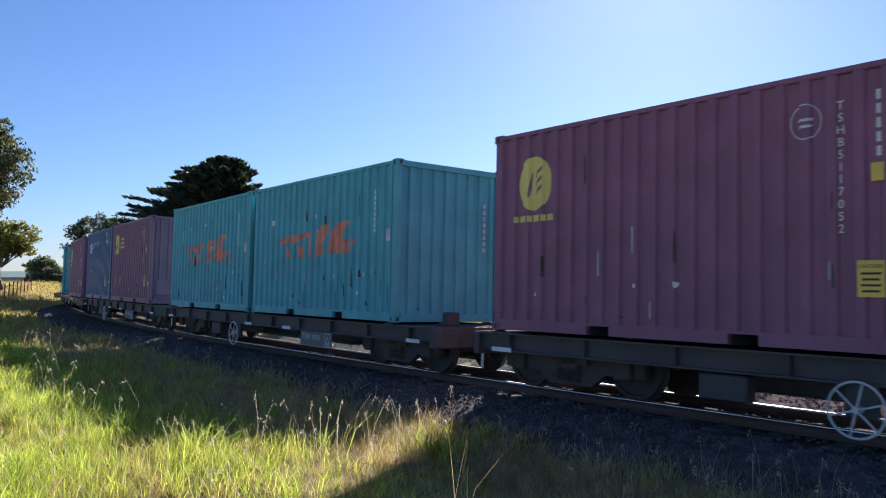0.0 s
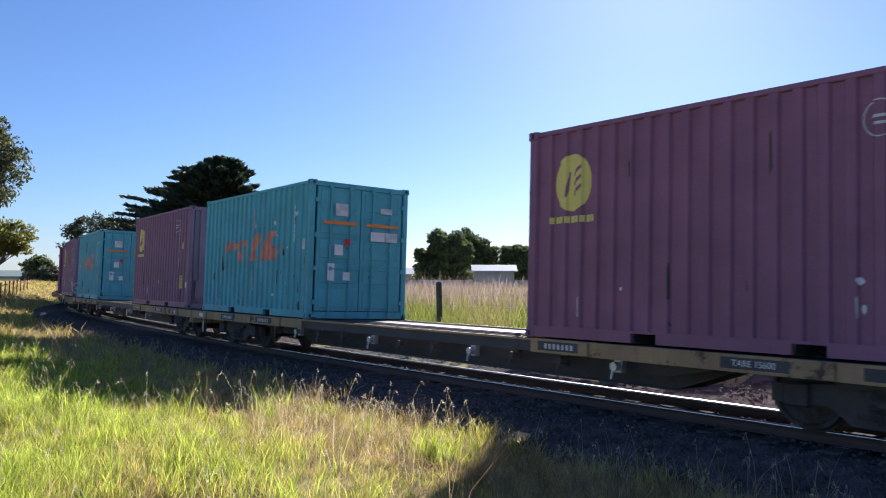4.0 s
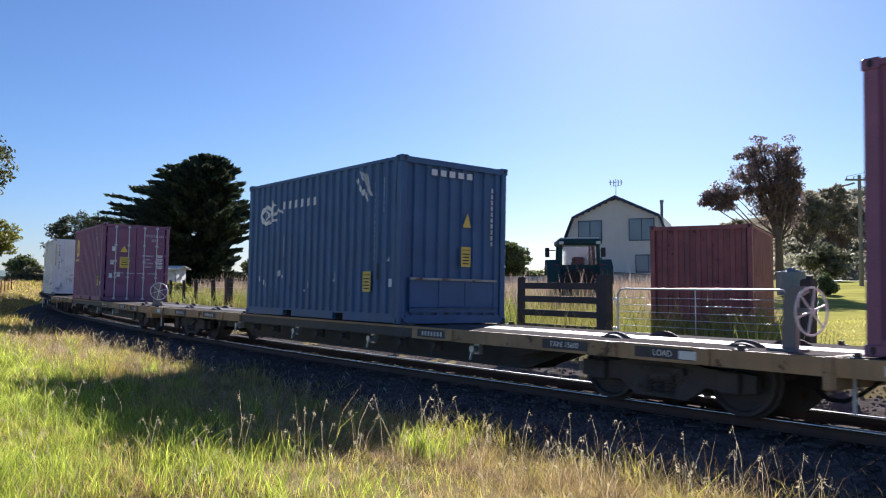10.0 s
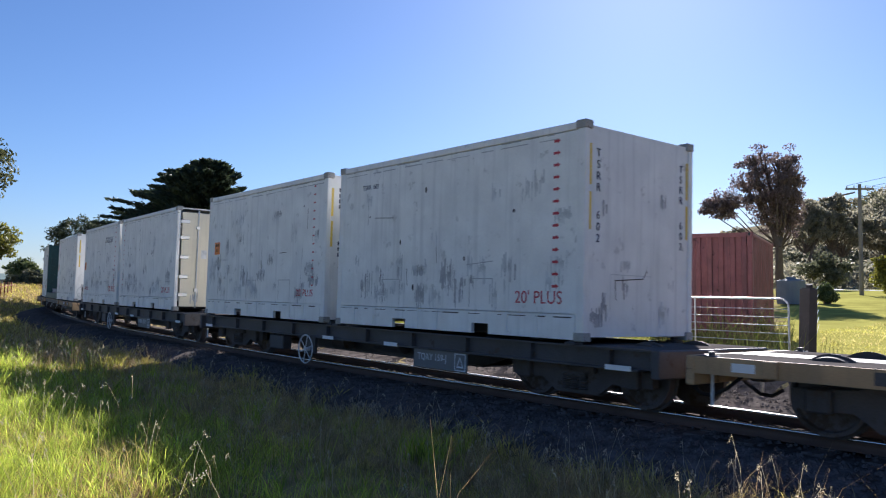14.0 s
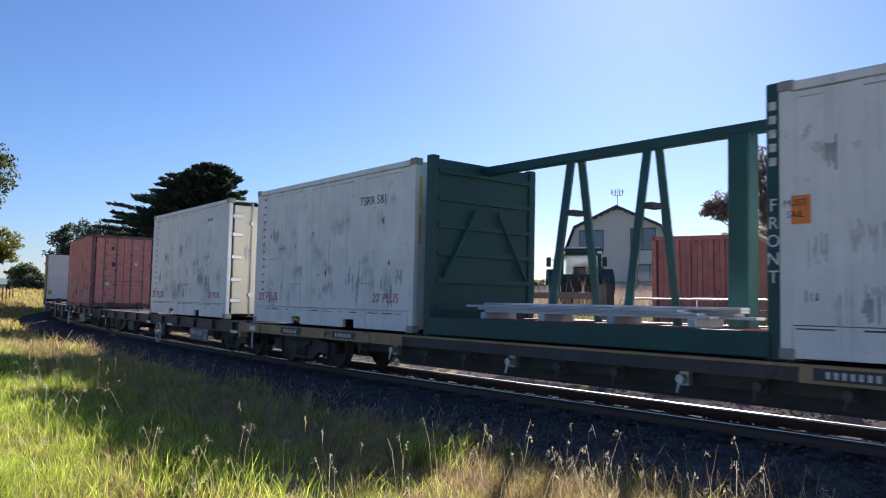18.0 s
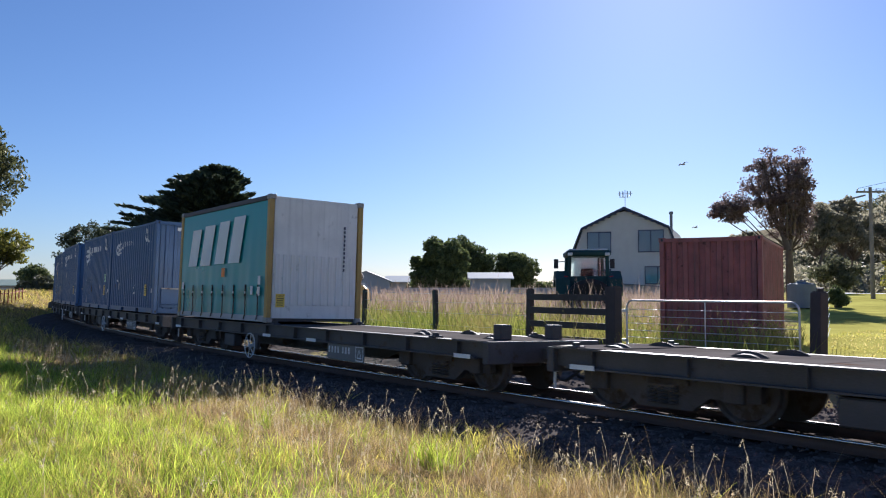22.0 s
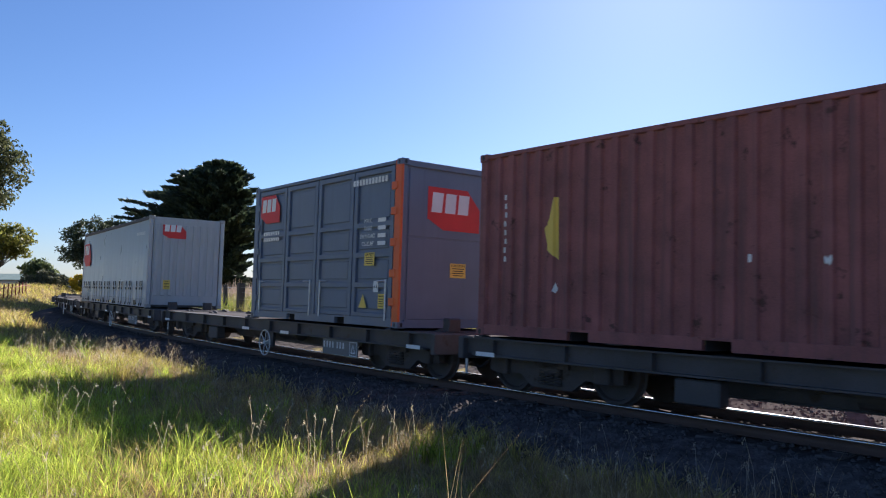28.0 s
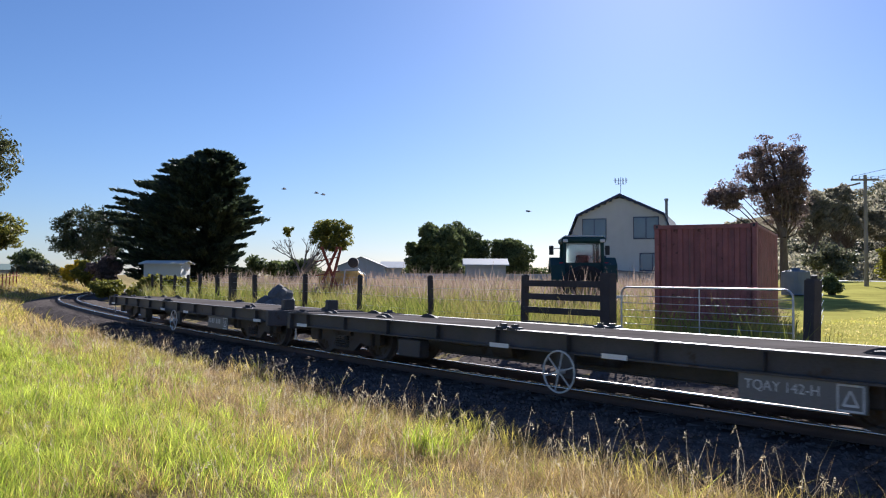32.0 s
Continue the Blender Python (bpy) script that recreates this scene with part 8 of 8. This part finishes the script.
tree("green_shrub", "leafy green shrub at the roadside", pose(34.8, 60, 0.7), 63, blobs_in(63, 18, 0, 0, 2.0, 1.6, 1.4, 1.6, 0.8, 420), LEAF_OLIVE, 0.15, M["bark"], category="shrub")
tree("pale_shrub", "pale grey-green shrub before the hill", pose(39.5, 82, 0.9), 64, blobs_in(64, 14, 0, 0, 2.2, 2.2, 1.6, 1.4, 0.9, 380), LEAF_GREY, 0.2, M["bark"], category="shrub")
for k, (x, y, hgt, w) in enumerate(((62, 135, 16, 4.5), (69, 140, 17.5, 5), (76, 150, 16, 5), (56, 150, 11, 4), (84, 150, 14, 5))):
    tree("hill_tree", "gum tree on the wooded hillside, leaf colour paled for haze", pose(x, y, 1.5), 70 + k, blobs_in(70 + k, 60, 0, 0, hgt * 0.68, w, w * 0.8, hgt * 0.28, w * 0.2, 150), LEAF_HILL, 0.3, M["bark"], ((0, 0, 0), hgt * 0.35, 0.35, 2, 0.5))


def hill():
    gx, gy = np.linspace(35, 330, 60), np.linspace(120, 420, 40)
    X, Y = np.meshgrid(gx, gy)
    Z = 27 * smooth01(X, 45, 150) * smooth01(Y, 125, 240) + 3 * np.sin(X * 0.05) * smooth01(X, 45, 90) * smooth01(Y, 125, 200) - 0.3
    n = len(gx)
    i = (np.arange(len(gy) - 1)[:, None] * n + np.arange(n - 1)).ravel()
    solo("hill", quick_mesh("hill", np.stack([X.ravel(), Y.ravel(), Z.ravel()], 1), np.stack([i, i + 1, i + n + 1, i + n], 1), M["scrub"], True), "low wooded hill rising beyond the road", "hill", kind="structure")
    rng = np.random.default_rng(9)
    B = []
    for _ in range(1000):
        x, y = rng.uniform(48, 200), rng.uniform(128, 260)
        if x / y < 0.30 or x / y > 0.68:
            continue
        z = 27 * smooth01(x, 45, 150) * smooth01(y, 125, 240) + 3 * math.sin(x * 0.05) * smooth01(x, 45, 90) * smooth01(y, 125, 200)
        r = rng.uniform(1.2, 3.2)
        B.append((x, y, z + r * 0.8, r, r, r * 0.9, 120))
    # two heaps in three take the leaf colour paled for haze
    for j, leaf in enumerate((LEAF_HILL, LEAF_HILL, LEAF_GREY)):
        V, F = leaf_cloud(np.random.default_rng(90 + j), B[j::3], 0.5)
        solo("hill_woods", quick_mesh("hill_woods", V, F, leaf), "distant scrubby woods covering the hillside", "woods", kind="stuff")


hill()


def ribbon(name, pts, width, mat, label, lift=0.02):
    V, F = [], []
    for i, (x, y) in enumerate(pts):
        a, b = pts[max(i - 1, 0)], pts[min(i + 1, len(pts) - 1)]
        d = Vector((b[0] - a[0], b[1] - a[1], 0)).normalized()
        for k in (-0.5, 0.0, 0.5):
            q = (x - d.y * width * k, y + d.x * width * k)
            V.append((*q, gz(*q) + lift))
        if i:
            for j in range(2):
                c = 3 * i + j
                F.append((c - 3, c - 2, c + 1, c))
    return solo(name, quick_mesh(name, V, F, mat, True), label, "road", kind="structure")


def bend(pts, n=30):
    out = []
    for i in range(n + 1):
        t = i / n
        q = [Vector(p) for p in pts]
        while len(q) > 1:
            q = [a.lerp(b, t) for a, b in zip(q, q[1:])]
        out.append((q[0].x, q[0].y))
    return out


ribbon("road", bend([(80, 76), (54, 78), (43, 80), (42, 90), (50, 108), (64, 140)]), 6.0, M["road"], "pale sealed road curving past the lawn")

# ---- grass ----


def blades(rng, x, y, z, h, w, lean):
    """One bent blade a point: two tapering quads."""
    n = len(x)
    a = rng.uniform(0, 2 * np.pi, n)
    f = rng.uniform(0, 2 * np.pi, n)
    ux, uy = np.cos(a) * w, np.sin(a) * w
    lx, ly = np.cos(f) * lean * h, np.sin(f) * lean * h
    P = np.empty((n, 6, 3), np.float32)
    for k, (t, s, b) in enumerate(((0, 1, 0), (0.55, 0.75, 0.35), (1.0, 0.12, 1.0))):
        zz = z + h * t * (1 - 0.25 * b * lean)
        P[:, 2 * k] = np.stack([x + lx * b - ux * s, y + ly * b - uy * s, zz], 1)
        P[:, 2 * k + 1] = np.stack([x + lx * b + ux * s, y + ly * b + uy * s, zz], 1)
    i = np.arange(n)[:, None] * 6
    F = np.concatenate([i + [0, 1, 3, 2], i + [2, 3, 5, 4]])
    return P.reshape(-1, 3), F.astype(np.int32)


def strew(seed, n, s_rng, lat_rng, power=1.0, clump=1):
    """Points in a stretch beside the line; with clump, that many to a tuft."""
    rng = np.random.default_rng(seed)
    k = n // clump
    s = s_rng[0] + (s_rng[1] - s_rng[0]) * rng.random(k) ** power
    lat = rng.uniform(*lat_rng, k)
    if clump > 1:
        size = rng.uniform(0.02, 0.075, k)
        s, lat, size = np.repeat(s, clump), np.repeat(lat, clump), np.repeat(size, clump)
        s, lat = s + rng.normal(size=k * clump) * size, lat + rng.normal(size=k * clump) * size
    x = np.interp(s, S_AXIS, LINE_X) + lat * np.cos(np.interp(s, S_AXIS, LINE_PSI))
    y = np.interp(s, S_AXIS, LINE_Y) + lat * np.sin(np.interp(s, S_AXIS, LINE_PSI))
    return rng, s, lat, x, y


def patchy(x, y, k=0.5, seed=0.0):
    return 0.5 + 0.25 * np.sin(x * k * 1.7 + seed) * np.sin(y * k * 1.3 + 1 + seed) + 0.25 * np.sin((x + y) * k * 2.9 + 2 * seed)


def tufts(x, y, cell, seed):
    """Smooth uneven values, 0 to 1, that change over about one cell."""
    u, v = x / cell, y / cell
    i, j = np.floor(u), np.floor(v)

    def at(a, b):
        q = np.sin(a * 127.1 + b * 311.7 + seed * 17.3) * 43758.5453
        return q - np.floor(q)

    f, g = u - i, v - j
    f, g = f * f * (3 - 2 * f), g * g * (3 - 2 * g)
    return (at(i, j) * (1 - f) + at(i + 1, j) * f) * (1 - g) + (at(i, j + 1) * (1 - f) + at(i + 1, j + 1) * f) * g


def grass_field(name, label, seed, n, s_rng, lat_rng, mat, h, w, lean, keep, power=1.0, clump=1, around=False):
    rng, s, lat, x, y = strew(seed, n, s_rng, lat_rng, power, clump)
    n = len(s)
    cone = (y > 2.5) & (np.abs(x) < 0.62 * y + 1.5)
    ok = (~cone if around else cone) & (np.repeat(rng.random(n // clump), clump) < keep(s, lat, x, y))
    x, y, s, lat = x[ok], y[ok], s[ok], lat[ok]
    n = len(x)
    z = ground_z(x, y) - 0.01
    far = np.clip(np.hypot(x, y) / 9.0, 1, 5)
    hh = rng.uniform(*h, n) * (0.6 + 0.8 * patchy(x, y, 0.9, seed)) * (0.45 + 0.6 * tufts(x, y, 0.55, seed) + 0.5 * tufts(x, y, 0.22, seed + 3))
    V, F = blades(rng, x, y, z, hh, rng.uniform(*w, n) * far, rng.uniform(*lean, n))
    return solo(name, quick_mesh(name, V, F, mat), label, "grass", kind="stuff")


# near bank, between the line and the camera
grass_field("lush_grass", "bright green grass on the near bank", 1, 170000, (-3, 24), (-9.6, -4.0), LUSH, (0.08, 0.30), (0.002, 0.0042), (0.2, 0.9), lambda s, l, x, y: (1 - smooth01(l, -7.6, -4.6)) * (0.35 + 0.65 * smooth01(-x, -0.5, 3.0)), clump=14)
grass_field("mixed_grass", "yellow-green meadow grass on the near bank", 2, 230000, (-3, 26), (-9.6, -2.9), GRASS, (0.05, 0.24), (0.0018, 0.004), (0.3, 1.2), lambda s, l, x, y: (0.25 + 0.7 * patchy(x, y, 1.3, 3)) * (1 - 0.55 * smooth01(l, -8.0, -6.4)), clump=16)
grass_field("dry_grass", "dry straw-coloured grass on the near bank", 3, 200000, (-3, 26), (-8.8, -2.9), STRAW, (0.04, 0.20), (0.0013, 0.0032), (0.5, 1.4), lambda s, l, x, y: smooth01(l, -8.8, -6.2) * (0.55 + 0.5 * patchy(x, y, 1.0, 7)), clump=12)
grass_field("green_tufts", "fresh yellow-green tufts among the dry grass", 16, 9000, (-3, 24), (-8.6, -3.2), LUSH, (0.16, 0.42), (0.002, 0.004), (0.2, 0.8), lambda s, l, x, y: 0.15 + 0.6 * patchy(x, y, 1.1, 5), clump=45)
grass_field("tall_dry_stems", "thin tall dry stems standing above the bank grass", 17, 11000, (-3, 26), (-7.6, -2.7), STRAW, (0.18, 0.55), (0.0010, 0.0018), (0.1, 0.7), lambda s, l, x, y: smooth01(l, -7.6, -4.2) * (0.2 + 0.8 * patchy(x, y, 1.4, 11)), clump=5)
grass_field("edge_straw", "dry grass thinning out over the edge of the stones", 18, 90000, (-3, 26), (-4.2, -2.05), STRAW, (0.06, 0.30), (0.0014, 0.003), (0.4, 1.2), lambda s, l, x, y: smooth01(-l, 2.3, 3.4) * (0.3 + 0.7 * patchy(x, y, 1.5, 4)), clump=14)
grass_field("far_verge_grass", "yellow-green grass beside the far track", 4, 70000, (24, 95), (-26, -2.6), GRASS, (0.12, 0.45), (0.003, 0.006), (0.3, 1.0), lambda s, l, x, y: (0.5 + 0.5 * patchy(x, y, 0.6, 1)) * smooth01(-l, 2.5, 3.2), 1.3)
grass_field("far_verge_straw", "dry grass beside the far track", 5, 50000, (24, 95), (-26, -2.5), STRAW, (0.12, 0.5), (0.003, 0.005), (0.3, 1.0), lambda s, l, x, y: (0.3 + 0.6 * patchy(x, y, 0.5, 5)) * smooth01(-l, 2.5, 3.2), 1.3)
grass_field("ballast_weeds", "sparse weeds and grass tufts at the ballast edge", 14, 16000, (-3, 26), (-3.2, -2.0), GRASS, (0.08, 0.32), (0.002, 0.004), (0.3, 0.9), lambda s, l, x, y: 0.10 + 0.75 * smooth01(-l, 2.3, 3.1), clump=20)
grass_field("meadow_grass", "rough meadow grass round the viewpoint", 15, 110000, (-40, 50), (-30, -2.9), GRASS, (0.12, 0.4), (0.006, 0.012), (0.3, 1.0), lambda s, l, x, y: np.where(np.hypot(x, y) > 0.6, 0.5 + 0.5 * patchy(x, y, 0.6, 2), 0.0), clump=8, around=True)
# paddock behind the line
grass_field("paddock_grass", "tall yellow-green paddock grass behind the fence", 6, 90000, (6, 75), (4.3, 40), PADDOCK, (0.35, 0.95), (0.003, 0.006), (0.2, 0.7), lambda s, l, x, y: np.where((x > 6.4 + 0.05 * (y - 15)) & (x > np.where(y < 20, 0.44, 0.36) * y), 0.0, 1.0), 1.2)
grass_field("paddock_seed_grass", "tall pinkish seeding grass in the paddock", 7, 42000, (10, 75), (9, 34), SEED_FAR, (0.75, 1.4), (0.003, 0.006), (0.1, 0.4), lambda s, l, x, y: np.where((x > 0.36 * y), 0.0, 0.35 + 0.65 * patchy(x, y, 0.35, 2)), 1.2)
grass_field("paddock_green_grass", "fresh green grass low in the paddock", 9, 70000, (6, 75), (4.3, 36), PADDOCK, (0.2, 0.6), (0.003, 0.006), (0.2, 0.8), lambda s, l, x, y: np.where((x > 6.4 + 0.05 * (y - 15)) & (x > np.where(y < 20, 0.44, 0.36) * y), 0.0, 0.3 + 0.7 * patchy(x, y, 0.7, 6)), 1.3)
grass_field("lawn_grass", "short mown lawn beside the gate", 8, 45000, (-12, 12), (5.5, 45), LAWN, (0.03, 0.10), (0.004, 0.008), (0.3, 1.0), lambda s, l, x, y: np.where(x > 0.43 * y, 1.0, 0.0))


def seed_stalks(name, label, seed, n, s_rng, lat_rng, h, keep, droop=0.5):
    """Tall stalks with loose nodding heads."""
    rng, s, lat, x, y = strew(seed, n, s_rng, lat_rng)
    ok = (y > 2.5) & (np.abs(x) < 0.62 * y + 1.5) & (rng.random(n) < keep(s, lat, x, y))
    x, y = x[ok], y[ok]
    n = len(x)
    z = ground_z(x, y)
    hh = rng.uniform(*h, n)
    a = rng.uniform(0, 2 * np.pi, n)
    lean = rng.uniform(0.08, 0.35, n)
    V, F, k = [], [], 0
    for i in range(n):
        dx, dy = math.cos(a[i]) * lean[i] * hh[i], math.sin(a[i]) * lean[i] * hh[i]
        b = np.array([x[i], y[i], z[i]])
        m_, t_ = b + [dx * 0.3, dy * 0.3, hh[i] * 0.6], b + [dx, dy, hh[i]]
        r = 0.0011
        for p, q in ((b, m_), (m_, t_)):
            for ax in ((r, 0, 0), (0, r, 0)):
                V += [p - ax, p + ax, q + ax, q - ax]
                F.append((k, k + 1, k + 2, k + 3))
                k += 4
        for j in range(16):
            u = j / 16
            c = t_ + np.array([dx, dy, -hh[i] * droop * 0.4]) * (0.35 * u) - np.array([0, 0, 0.02 * u]) + rng.normal(size=3) * 0.007
            e, w = np.array([dx, dy, -0.2 * hh[i]]) * (0.020 / hh[i]) + rng.normal(size=3) * 0.003, rng.normal(size=3) * 0.0028
            V += [c - e, c + w, c + e, c - w]
            F.append((k, k + 1, k + 2, k + 3))
            k += 4
    return solo(name, quick_mesh(name, np.array(V), np.array(F), SEED), label, "grass", kind="stuff")


seed_stalks("seeding_grass", "tall seeding grass stalks at the ballast edge", 11, 800, (-2, 22), (-5.0, -2.7), (0.18, 0.66), lambda s, l, x, y: 0.25 + 0.75 * patchy(x, y, 1.6, 4))
seed_stalks("seeding_grass", "seeding grass stalks on the near bank", 12, 900, (0, 22), (-8.5, -4.0), (0.2, 0.60), lambda s, l, x, y: 0.15 + 0.6 * patchy(x, y, 1.2, 9))


def tussock(x, y, seed, n, r, h, mat, name, label):
    rng = np.random.default_rng(seed)
    d = rng.normal(size=(n, 2)) * r * 0.5
    X, Y = x + d[:, 0], y + d[:, 1]
    V, F = blades(rng, X, Y, ground_z(X, Y) - 0.01, rng.uniform(h * 0.5, h, n), rng.uniform(0.004, 0.007, n), rng.uniform(0.2, 0.8, n))
    return solo(name, quick_mesh(name, V, F, mat), label, "grass", kind="stuff")


for k, (s, lat, n, r, h, mat) in enumerate(((6.3, -4.0, 170, 0.34, 0.46, LUSH), (9.2, -3.7, 110, 0.26, 0.40, LUSH), (12.5, -4.2, 130, 0.34, 0.45, LUSH), (3.8, -4.2, 260, 0.3, 0.35, STRAW), (14.5, -4.8, 260, 0.3, 0.45, GRASS), (17.5, -4.0, 260, 0.3, 0.5, GRASS))):
    p = beside(s, lat)
    tussock(p.x, p.y, 200 + k, n, r, h, mat, "grass_tussock", "bright grass tussock at the ballast edge")


# ---- what moves ----


def motions():
    times = [0.5 * i for i in range(65)]
    for ob, place in MOVERS:
        walk(ob, [(t, on_line(place - SPEED * t) @ pose(0, 0, rest_of(ob))) for t in times])
    for b, rows in FLYERS:
        walk(b, [(t, pose(x, y, z, 0, 8 if t > 30 else -6, -70)) for t, x, y, z in rows])
    # wheels roll: a turn of less than a quarter from row to row
    for w, dx in WHEELS:
        walk(w, [(k / 15, pose(dx, 0, WHEEL_R, 0, math.degrees(-SPEED * k / 15 / WHEEL_R) % 360, 0)) for k in range(481)])


motions()
